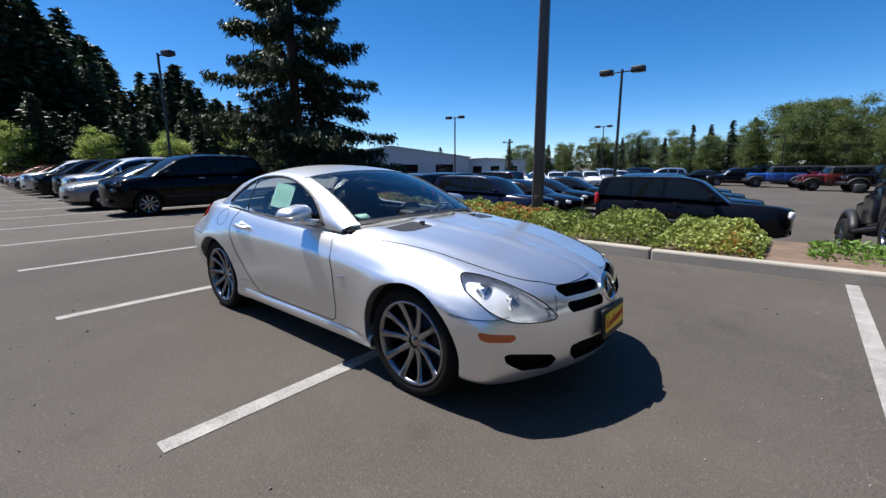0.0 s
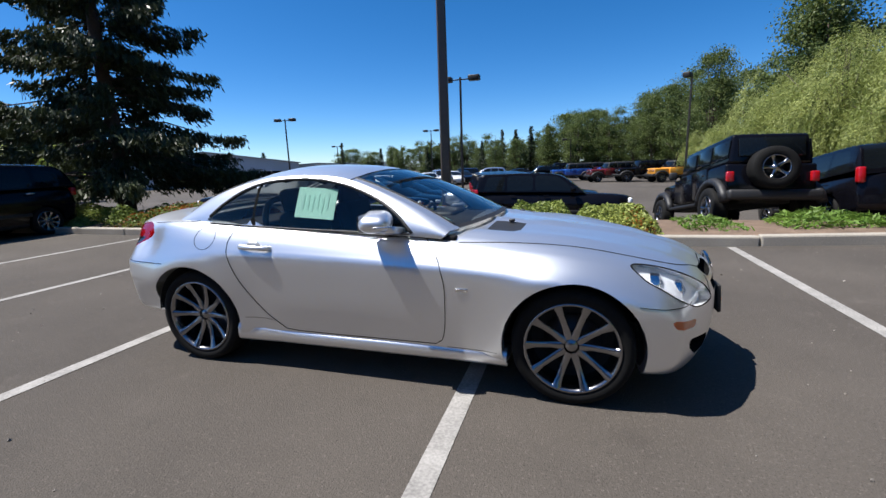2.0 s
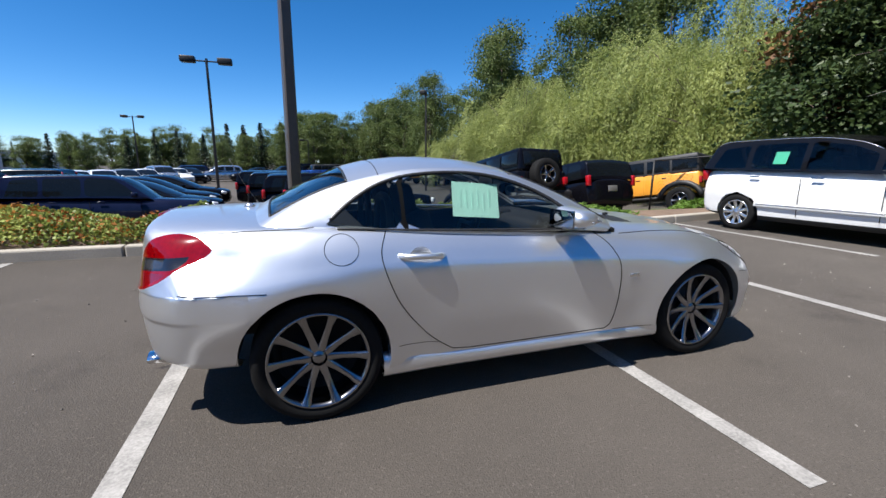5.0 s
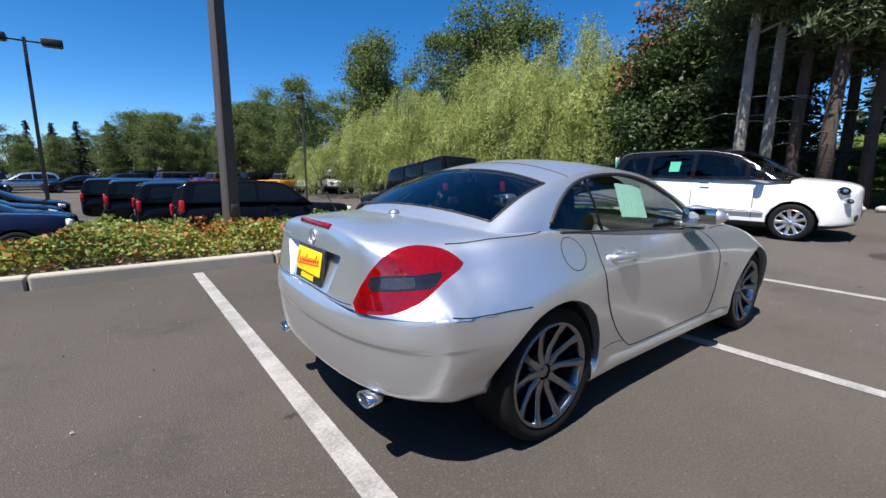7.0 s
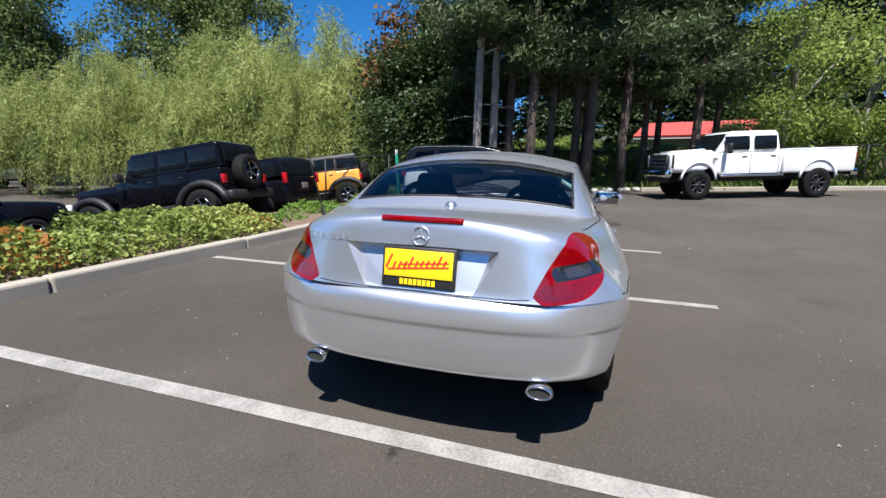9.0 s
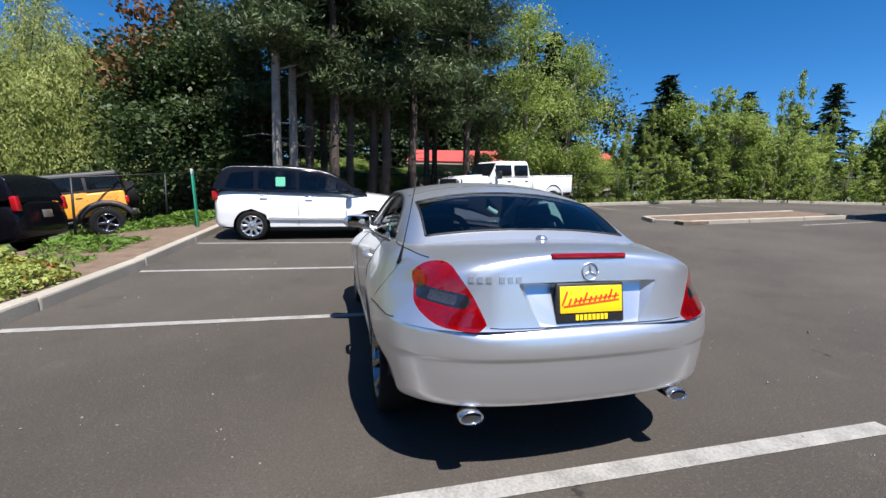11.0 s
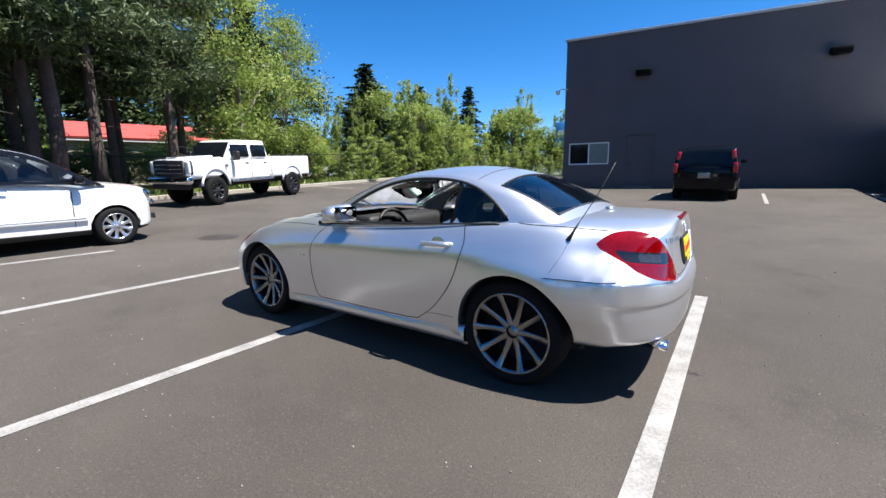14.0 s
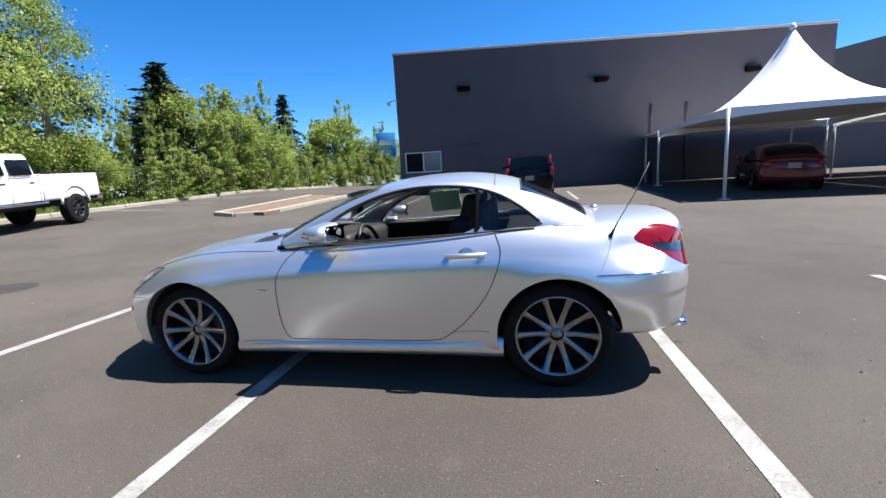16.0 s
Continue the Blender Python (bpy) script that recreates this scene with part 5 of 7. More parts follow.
def pickup():
    """A lifted white crew-cab pickup on black wheels."""
    car = thing("pickup_truck", "lifted white crew cab pickup truck with black wheels", "truck")
    F, R, r = 2.0, -1.97, .45
    bm = bmesh.new()
    add_box(bm, (1.50, 1.92, .66), (2.20, 0, 1.16), .16, seg=5)
    add_box(bm, (1.20, .90, .12), (2.15, 0, 1.48), .05, seg=3)
    for v in bm.verts:
        if v.co.z > 1.1:
            v.co.z -= .05 * max(0, v.co.x - 1.6)
    cut_arches(bm, [(F, r + .08)], .60, .5)
    part("bonnet", bm, WHITE_PAINT, car)
    bm = bmesh.new()
    add_box(bm, (2.25, 1.96, .62), (.36, 0, 1.08), .08, seg=3)
    part("cab_body", bm, WHITE_PAINT, car)
    bm = bmesh.new()
    add_box(bm, (2.15, 1.86, .66), (.35, 0, 1.70), .12, seg=4)
    for v in bm.verts:
        k = (v.co.z - 1.40) / .6
        v.co.y *= 1 - .12 * k
        v.co.x += (-.42 if v.co.x > .35 else .10) * k
    cab = part("cab_top", bm, WHITE_PAINT, car)
    part("windscreen", box((.03, 1.55, .62), (1.27, 0, 1.70), .02, Euler((0, radians(-34), 0))), GLASS_DARK, car, "dark windscreen")
    part("rear_window", box((.03, 1.3, .36), (-.70, 0, 1.75), .01, Euler((0, radians(9), 0))), GLASS_DARK, car)
    bm = bmesh.new()
    add_box(bm, (2.35, 1.94, .68), (-1.98, 0, 1.10), .06)
    cut_arches(bm, [(R, r + .08)], .58, .5)
    part("load_bed", bm, WHITE_PAINT, car)
    part("bed_opening", box((2.1, 1.55, .02), (-1.98, 0, 1.445)), BLACK, car)
    part("front_grille", box((.10, 1.42, .48), (2.99, 0, 1.16), .05), BLACK, car, "large dark grille")
    for z in (1.02, 1.14, 1.26):
        part("grille_bar", box((.03, 1.2, .03), (3.035, 0, z), .01), SILVER_TRIM, car)
    part("front_bumper", box((.25, 1.95, .22), (3.02, 0, .80), .06), CHROME, car, "chrome bumper")
    part("front_valance", box((.18, 1.7, .18), (2.98, 0, .62), .05), BLACK, car)
    part("rear_bumper", box((.22, 1.9, .2), (-3.18, 0, .76), .05), CHROME, car)
    part("chassis", box((5.6, 1.0, .22), (0, 0, .66), .03), UNDER, car)
    for side in (1, -1):
        for x, w in ((.78, .82), (-.16, .72)):
            part("side_window", box((w, .03, .40), (x, .925 * side, 1.68), .02, Euler((radians(11 * side), 0, 0))), GLASS_DARK, car, "dark side window")
            part("door_handle", box((.18, .03, .04), (x - .25, .985 * side, 1.28), .01), CHROME, car)
            part("door_gap", box((.012, .012, .62), (x - .47, .978 * side, 1.1)), GAP, car)
        for x in (F, R):
            wheel(car, (x, .86 * side, r), side, r=r, width=.31, rim=.25, spokes=8, spoke_mat=ALLOY_DARK, detail=32, style="wide")
            part("arch_liner", arch_liner(x, r + .08, .59, side, .45, .90), UNDER, car)
        lamp = part("headlight", box((.16, .26, .38), (2.90, .80 * side, 1.18), .05, Euler((0, 0, radians(-14 * side))), 3), REFLECTOR, car, "tall bright headlight")
        part("lamp_surround", box((.10, .30, .42), (2.86, .80 * side, 1.18), .04, Euler((0, 0, radians(-14 * side)))), BLACK, lamp)
        bm = bmesh.new()
        for wx in (F, R):
            tube([(wx + .60 * math.cos(a), .965 * side, r + .09 + .60 * math.sin(a)) for a in np.linspace(radians(8), radians(172), 13)], .045, 6, bm)
        part("wheel_lip", bm, WHITE_PAINT, car)
        part("fender_badge", box((.22, .01, .07), (1.46, .975 * side, 1.22), .004), SILVER_TRIM, car)
        part("bed_rail", box((2.3, .07, .05), (-1.98, .93 * side, 1.455), .015), WHITE_PAINT, car)
        part("tail_lamp", box((.06, .16, .36), (-3.14, .88 * side, 1.16), .02), RED_LENS, car, "red tail lamp")
        part("door_mirror", box((.14, .26, .30), (1.18, 1.16 * side, 1.52), .04), BLACK, car)
        part("side_step", box((2.1, .14, .06), (.25, .98 * side, .72), .02), CHROME, car)
    return car


def put(proto, x, y, turn):
    return copy_thing(proto, on_ground(x, y, turn))


def first(proto, x, y, turn):
    proto.matrix_basis = on_ground(x, y, turn)
    return proto


small = saloon("white_hatchback", "tall white hatchback with a black roof and alloy wheels", WHITE_PAINT, "mpv", PIANO_BLACK, SILVER_TRIM, clear=True)
first(small, 7.42, 1.58, -86)
part("window_sticker", box((.20, .003, .22), (-.70, -.80, 1.30), 0, Euler((radians(-24), 0, 0))), surf("green_sticker", (.03, .30, .18), .6), small, "green sticker in the window", False)
truck = first(pickup(), 13.55, -6.05, 103)
truck.scale = (.92, .98, 1.07)
dark_mpv = first(saloon("dark_hatchback", "black tall hatchback parked in a row", BLACK_PAINT, "mpv"), -11.45, 2.45, -88)
crv = first(saloon("black_suv", "black sport utility parked facing the dark wall", BLACK_PAINT, "suv"), -1.3, -14.5, -90)
for side in (1, -1):
    part("upper_tail_lamp", box((.10, .11, .26), (-2.07, .715 * side, 1.38), .03, Euler((radians(8 * side), radians(10), 0))), RED_LAMP, crv, "tall red tail lamp")
put(dark_mpv, -19.7, 2.6, -90)
grey_car = first(saloon("grey_saloon", "grey saloon car parked in a row", GREY_PAINT, "sedan"), -14.3, 2.2, -91)
put(grey_car, -30.8, 2.4, -90)
silver_car = first(saloon("silver_wagon", "pale silver wagon parked in a row", SILVER_TRIM, "mpv"), -17.0, 2.5, -89)
red_car = first(saloon("red_saloon", "dark red saloon car parked under cover", MAROON_PAINT, "sedan"), -9.6, -13.4, -105)
put(dark_mpv, -22.6, 2.3, -90)
dark_sedan = first(saloon("black_saloon", "black saloon car parked in a row", BLACK_PAINT, "sedan"), -28.1, 2.3, -89)
put(silver_car, -25.4, 2.2, -91)
for i, x in enumerate((-33.6, -36.4, -39.2)):
    put((red_car, dark_sedan, red_car)[i], x, 2.4, -90)
boxy = first(saloon("boxy_suv", "black boxy sport utility with red tail lamps", BLACK_PAINT, "suv"), .55, 10.2, 2)
for i in range(1, 4):
    put(boxy, .55 - .72 * i, 10.2 + 2.8 * i, 2)
navy = first(saloon("navy_suv", "dark navy sport utility parked nose to tail", NAVY_PAINT, "suv"), -5.75, 10.5, 3)
put(dark_sedan, -5.9, 13.3, 2)
white_car = first(saloon("white_saloon", "white saloon car parked in a row", WHITE_PAINT, "sedan"), -14.0, 29.4, -62)
for i in range(1, 7):
    put((white_car, grey_car, white_car, silver_car, white_car, dark_sedan)[i - 1], -14.0 + .55 * i, 29.4 + 2.4 * i, -62)
for y in (16.1, 18.9):
    put(dark_sedan, -6.4, y, 2)
for i, (x, y) in enumerate(((-12.6, 12.6), (-12.8, 15.4), (-13.0, 18.2), (-13.0, 21.0), (-13.1, 24.0))):
    put((boxy, crv, white_car, crv, white_car)[i], x, y, 182)
put(boxy, 7.05, 8.95, 92)
jeep = first(off_roader("black_off_roader", "black four-door off-roader with a spare wheel on its tail", BLACK_PAINT, BLACK_PAINT), 4.72, 9.0, 97)
jeep.scale = (1.05, 1.08, 1.04)
sand = first(off_roader("orange_off_roader", "sandy orange off-roader with a black top", ORANGE_PAINT, BLACK), 9.9, 8.6, 114)
white_jeep = first(off_roader("white_off_roader", "white off-roader on the far lot", WHITE_PAINT, WHITE_PAINT), 12.2, 36.5, 205)
put(white_jeep, 14.8, 36.0, 205)
blue_jeep = first(off_roader("blue_off_roader", "bright blue off-roader on the far lot", BLUE_PAINT, BLACK), .8, 44.5, 195)
red_jeep = first(off_roader("red_off_roader", "dark red off-roader on the far lot", MAROON_PAINT, BLACK), 4.4, 41.0, 200)
put(sand, 9.4, 38.5, 200)
for i, (x, y) in enumerate(((-2.4, 46), (-5.4, 46.6), (-8.6, 47), (7.0, 40.2), (2.6, 52), (-1.0, 53), (-12.0, 47.5), (-15.5, 48), (5.8, 51), (9.5, 46))):
    put((boxy, dark_sedan, silver_car, jeep, red_jeep, jeep, navy, white_car, blue_jeep, jeep)[i], x, y, 195)


# ---- planting bed, kerbs, poles ----
def kerb_run(a, b, step=2.4, h=0.15, w=0.16):
    """Kerb stones end to end from a to b, with joints."""
    a, b = Vector(a), Vector(b)
    n = max(1, round((b - a).length / step))
    d = (b - a) / n
    for i in range(n):
        mid = a + d * (i + 0.5)
        bm = box((d.length - 0.012, w, h + 0.2), (0, 0, 0), 0.025)
        ob = part("kerb_stone", bm, CONCRETE, None, smooth=False)
        za, zb = rise(*(mid - d / 2)), rise(*(mid + d / 2))
        ob.matrix_basis = Matrix.Translation((mid.x, mid.y, rise(mid.x, mid.y) + h / 2 - 0.1)) @ pose(0, 0, 0, 0, 0, math.degrees(math.atan2(d.y, d.x))) @ pose(0, 0, 0, 0, -math.degrees(math.atan2(zb - za, d.length)), 0)
        tagged(ob, "pale concrete kerb stone", "kerb", kind="structure")


kerb_run((-13.2, 3.94), (11.0, 3.94))
kerb_run((-13.2, 3.94), (-13.2, 7.0))
kerb_run((11.0, 3.94), (11.4, 2.2))
slab("planting_bed", ((-13.1, 4.02), (11.0, 6.7)), SOIL, "brown bark soil in the planting bed", 0.115, 0.1, "bed")


def leaf_sheet(name, centres, ways, length, width, mat, parent=None, label="", curl=0.25):
    """Many small pointed leaves in one mesh. centres, ways: n x 3; length, width: n."""
    centres, ways = np.asarray(centres, float), np.asarray(ways, float)
    n = len(centres)
    ways /= np.linalg.norm(ways, axis=1, keepdims=True) + 1e-9
    side = np.cross(ways, np.random.normal(size=(n, 3)))
    side /= np.linalg.norm(side, axis=1, keepdims=True) + 1e-9
    up = np.cross(side, ways)
    L, W = np.reshape(length * np.ones(n), (n, 1)), np.reshape(width * np.ones(n), (n, 1))
    v = np.stack([centres - ways * L * 0.5, centres + side * W * 0.5 + up * W * curl, centres + ways * L * 0.5, centres - side * W * 0.5 + up * W * curl], 1).reshape(-1, 3)
    me = bpy.data.meshes.new(name)
    me.vertices.add(4 * n)
    me.vertices.foreach_set("co", v.ravel())
    me.loops.add(4 * n)
    me.loops.foreach_set("vertex_index", np.arange(4 * n))
    me.polygons.add(n)
    me.polygons.foreach_set("loop_start", np.arange(n) * 4)
    me.update(calc_edges=True)
    me.materials.append(mat)
    ob = new(name, me)
    ob.parent = parent
    if label:
        tagged(ob, label)
    return ob


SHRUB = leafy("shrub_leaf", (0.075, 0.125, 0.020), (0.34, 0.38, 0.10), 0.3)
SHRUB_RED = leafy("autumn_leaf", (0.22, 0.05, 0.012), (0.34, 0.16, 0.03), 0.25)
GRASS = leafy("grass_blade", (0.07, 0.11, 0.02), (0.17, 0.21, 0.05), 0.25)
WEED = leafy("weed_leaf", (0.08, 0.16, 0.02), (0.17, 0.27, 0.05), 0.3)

rng = np.random.default_rng(4)


def mound(n, x0, x1, y0, y1, high, mat, name, label, size=(0.062, 0.042), category="shrub"):
    """A low hedge of leaves with a lumpy top."""
    x, y = rng.uniform(x0, x1, n), rng.uniform(y0, y1, n)
    top = np.array([high * (0.62 + 0.5 * noise.noise(Vector((a * 0.9, b * 0.9, 3.1))) + 0.25 * noise.noise(Vector((a * 3, b * 3, 7)))) for a, b in zip(x, y)])
    edge = np.minimum(1, np.minimum(y - y0, y1 - y) / 0.28 + 0.35) * np.minimum(1, np.minimum(x - x0, x1 - x) / 0.3 + 0.2)
    z = np.maximum(0.03, top * edge) * (1 - rng.uniform(0, 1, n) ** 2.5 * 0.9) + 0.115
    z += [rise(a, b) for a, b in zip(x, y)]
    way = rng.normal(size=(n, 3)) * (1, 1, 0.5) + (0, -0.2, 0.2)
    k = rng.uniform(0.7, 1.3, n)
    ob = leaf_sheet(name, np.stack([x, y, z], 1), way, size[0] * k, size[1] * k, mat)
    return tagged(ob, label, category, kind="stuff")


for x0, x1, h in ((-12.6, -10.3, .45), (-9.4, -1.7, .52), (-1.7, -.1, .48), (-.1, 1.25, .58), (1.2, 2.55, .5)):
    mound(int(3000 * (x1 - x0)), x0, x1, 4.1, 5.9, h, SHRUB, "ground_cover", "low leafy green ground cover in the bed")
mound(4200, -9.0, -.6, 4.1, 5.4, .56, SHRUB_RED, "red_leaves", "scattered red and orange leaves among the ground cover")
mound(260, 1.9, 2.5, 4.1, 5.0, .50, SHRUB_RED, "red_leaves", "scattered red and orange leaves among the ground cover")
mound(900, 4.4, 5.9, 4.6, 5.8, .30, WEED, "weed_patch", "bright green weeds in bare soil", (0.16, 0.03))
mound(500, 3.0, 3.9, 4.5, 6.2, .14, WEED, "weed_patch", "bright green weeds in bare soil", (0.12, 0.03))
mound(3200, 8.6, 11.0, 4.5, 6.4, .40, WEED, "weed_patch", "bright green weeds in bare soil", (0.15, 0.04))
mound(1200, -13.0, -12.4, 4.2, 6.6, .3, WEED, "weed_patch", "bright green weeds in bare soil", (0.12, 0.04))


def light_pole(x, y, height, heads, w0, w1, paint, turn=0.0, base=None):
    """A square tapered street light: pole, base, arm and box heads."""
    g = rise(x, y)
    ob = thing("street_lamp", "dark bronze square light pole with box lamp heads" if heads else "tall tapered bronze light pole in the planting bed", "lamp post", pose(x, y, g, 0, 0, turn), "lamp posts")
    bm = bmesh.new()
    rings = []
    for z, w in ((0, w0), (height * .5, (w0 + w1) / 2), (height, w1)):
        c = w * .12
        h = w / 2
        rings.append([bm.verts.new((px, py, z)) for px, py in ((h, h - c), (h - c, h), (c - h, h), (-h, h - c), (-h, c - h), (c - h, -h), (h - c, -h), (h, c - h))])
    for a, b in zip(rings, rings[1:]):
        for k in range(8):
            bm.faces.new((a[k], a[(k + 1) % 8], b[(k + 1) % 8], b[k]))
    bm.faces.new(rings[-1])
    part("pole", bm, paint, ob, smooth=False)
    if base:
        part("footing", lathe([(0.0, base), (.27, base), (.30, base - .03), (.30, -.3)], 28, "z"), CONCRETE, ob)
        part("hand_hole", box((.09, .01, .16), (0, -w0 / 2 * .97, base + .5), .004), paint, ob)
    for s in heads:
        part("arm", box((.5, .06, .06), (s * .25, 0, height - .12), .01), paint, ob)
        head = part("lamp_head", box((.62, .42, .26), (s * .78, 0, height - .08), .03), paint, ob)
        part("lens", box((.5, .34, .02), (s * .78, 0, height - .215), .006), GLASS_DARK, head)
    return ob


light_pole(-1.29, 5.47, 9.0, (1, -1), .21, .14, POLE_PAINT, 15, .12)
for x, y, h, heads, turn in ((-4.9, 20.8, 6.75, (1, -1), 0), (-25.9, 33.5, 7.0, (1, -1), 5), (-42, 70, 6.4, (1, -1), 0), (-17.8, 54, 6.9, (1, -1), 0),
                             (-36, 100, 5.8, (1, -1), 0), (8, 28, 7.0, (-1,), 60), (.6, 57.6, 5.0, (-1,), 0), (-25.0, 6.4, 7.45, (1,), 20), (-34, 22, 6, (1,), 20)):
    light_pole(x, y, h, heads, .13, .10, DARK_POLE, turn)

# island, drains and bay marks towards the hall
slab("traffic_island", ((7.5, -16.6), (9.4, -9.6)), SOIL, "bare tan soil on a kerbed island", .11, .1, "island")
for a, b in (((7.4, -16.7), (7.6, -9.9)), ((7.6, -9.9), (8.4, -9.3)), ((8.4, -9.3), (9.4, -9.7)), ((9.4, -9.7), (9.5, -16.7))):
    kerb_run(a, b, 2.3, .13)


def drain(x, y, turn):
    ob = part("drain_grate", lathe([(0, .008), (.30, .008), (.34, .004), (.36, .001)], 28, "z"), surf("cast_iron", (.05, .042, .038), .7, .4, var=.3, bump=.002))
    ob.matrix_basis = on_ground(x, y, turn, .002)
    tagged(ob, "round cast iron drain cover in the asphalt", "drain", kind="structure")


drain(6.1, -1.25, 0)
for x0, y0, y1 in ((-2.9, -15.3, -11.9), (-5.6, -16, -11.9), (.2, -15, -12.3), (3.4, -16, -12.8), (6.4, -16, -13)):
    slab("parking_line", ((x0 - .05, y0), (x0 + .05, y1)), LINE, "worn white painted parking line on asphalt")
for y in (-11.5, -14.3, -17.1):
    slab("parking_line", ((13.2, y - .05), (16.2, y + .05)), LINE, "worn white painted parking line on asphalt")
slab("parking_line", ((9.0, 1.0), (11.0, 1.1)), LINE, "worn white painted parking line on asphalt")

# ---- dark hall, tent ----
WALL = surf("charcoal_block", (0.080, 0.071, 0.079), .75, var=.14, scale=.7, fine=18, bump=.004)
WALL_PALE = surf("taupe_block", (.125, .112, .108), .8, var=.1, scale=.6, fine=14)
COPING = surf("pale_coping", (.42, .43, .44), .5, .3, var=.08)
TENT = surf("white_canvas", (.82, .82, .82), .6, var=.05, scale=1.2, fine=12)
WHITE_METAL = surf("white_metal", (.70, .70, .70), .35, .2, var=.05)
HALL = Matrix.Translation((4.78, -17.1, 0)) @ pose(0, 0, 0, 0, 0, 187.5)


def hall():
    """The charcoal hall: a long block wall, coping, window, door, wall lamps."""
    ob = thing("dark_hall", "long charcoal block hall with a pale coping", "building", HALL, kind="structure")
    L, H = 19.9, 7.15
    # local x runs along the wall, local +y points into the building
    bm = bmesh.new()
    for x0, x1, z0, z1 in ((0, .25, 0, H), (.25, 2.02, 0, 1.68), (.25, 2.02, 2.66, H), (2.02, 2.75, 0, H), (2.75, 3.85, 2.9, H), (3.85, L, 0, H)):
        add_box(bm, (x1 - x0, .3, z1 - z0), ((x0 + x1) / 2, .15, (z0 + z1) / 2))
    bmesh.ops.remove_doubles(bm, verts=bm.verts, dist=1e-4)
    part("front_wall", bm, WALL, ob, smooth=False)
    bm = bmesh.new()
    add_box(bm, (.3, 24, H), (.15, 12.3, H / 2))
    part("end_wall", bm, WALL, ob, smooth=False)
    bm = bmesh.new()
    add_box(bm, (.3, 24, H), (L - .15, 12.3, H / 2))
    part("end_wall", bm, WALL, ob, smooth=False)
    part("flat_roof", box((L - .6, 24, .2), (L / 2, 12.2, H - .5)), CONCRETE, ob, smooth=False)
    part("coping", box((L + .12, .42, .10), (L / 2, .13, H + .05), .01), COPING, ob, smooth=False)
    for z in (2.0, 3.9, 5.6):
        part("block_course", box((L - 4.2, .006, .02), (L / 2 + 2, -.002, z)), WALL, ob, smooth=False)
    win = part("window_frame", box((1.77, .06, .05), (1.135, .05, 2.635), .008), WHITE_METAL, ob, "white sliding window frame", False)
    part("window_frame", box((1.77, .06, .05), (1.135, .05, 1.705), .008), WHITE_METAL, ob, smooth=False)
    for x in (.275, 1.135, 1.995):
        part("window_frame", box((.05, .06, .98), (x, .052, 2.17), .008), WHITE_METAL, ob, smooth=False)
    part("pane", box((.82, .012, .9), (.70, .075, 2.17)), GLASS_DARK, ob, smooth=False)
    part("pane", box((.82, .012, .9), (1.565, .065, 2.17)), surf("blind_glass", (.16, .19, .19), .1, 0, var=.1, coat=.6), ob, "pane with a pale blind behind", False)
    part("window_back", box((1.8, .02, 1.0), (1.135, .28, 2.17)), UNDER, ob, smooth=False)
    door = part("door", box((1.10, .06, 2.40), (3.3, .06, 1.70), .004), WALL, ob, "charcoal steel door", False)
    part("door_frame", box((1.2, .03, .04), (3.3, -.01, 2.92), .008), WALL, ob, smooth=False)
    part("door_step", box((1.2, .25, .10), (3.3, -.1, .63), .01), WALL_PALE, ob, smooth=False)
    part("door_handle", box((.04, .06, .16), (2.9, -.0, 1.68), .01), BLACK, ob)
    for x in (3.25, 9.6, 16.3):
        lamp = part("wall_lamp", box((.62, .30, .26), (x, -.15, 5.47), .06), GAP, ob, "black wedge wall lamp")
        part("lens", box((.5, .22, .02), (x, -.15, 5.33)), GLASS_DARK, lamp)
    cam_arm = part("camera_arm", tube([(.1, .02, 5.1), (-.15, -.05, 5.12), (-.32, -.08, 5.05)], .025, 8), WHITE_METAL, ob)
    part("camera_dome", lathe([(0, -.10), (.07, -.08), (.10, 0), (.10, .07), (0, .09)], 16, "z", at=(-.34, -.08, 4.98)), WHITE_METAL, ob, "small dome camera")
    part("downpipe", tube([(11.9, -.06, .6), (11.9, -.06, 4.2)], .05, 8), WALL, ob)
    part("downpipe", tube([(13.5, -.06, .6), (13.5, -.06, 4.2)], .05, 8), WALL, ob)
    return ob


hall()
ob = thing("taupe_hall", "taupe hall with a rising roofline beside the charcoal one", "building", HALL, kind="structure")
bm = bmesh.new()
vs = [bm.verts.new(p) for p in ((20, 3, 0), (46, 3, 0), (46, 3, 11.5), (20, 3, 6.3), (20, 24, 0), (46, 24, 0), (46, 24, 11.5), (20, 24, 6.3))]
for f in ((0, 1, 2, 3), (4, 7, 6, 5), (0, 3, 7, 4), (1, 5, 6, 2), (3, 2, 6, 7)):
    bm.faces.new([vs[i] for i in f])
part("wall", bm, WALL_PALE, ob, smooth=False)


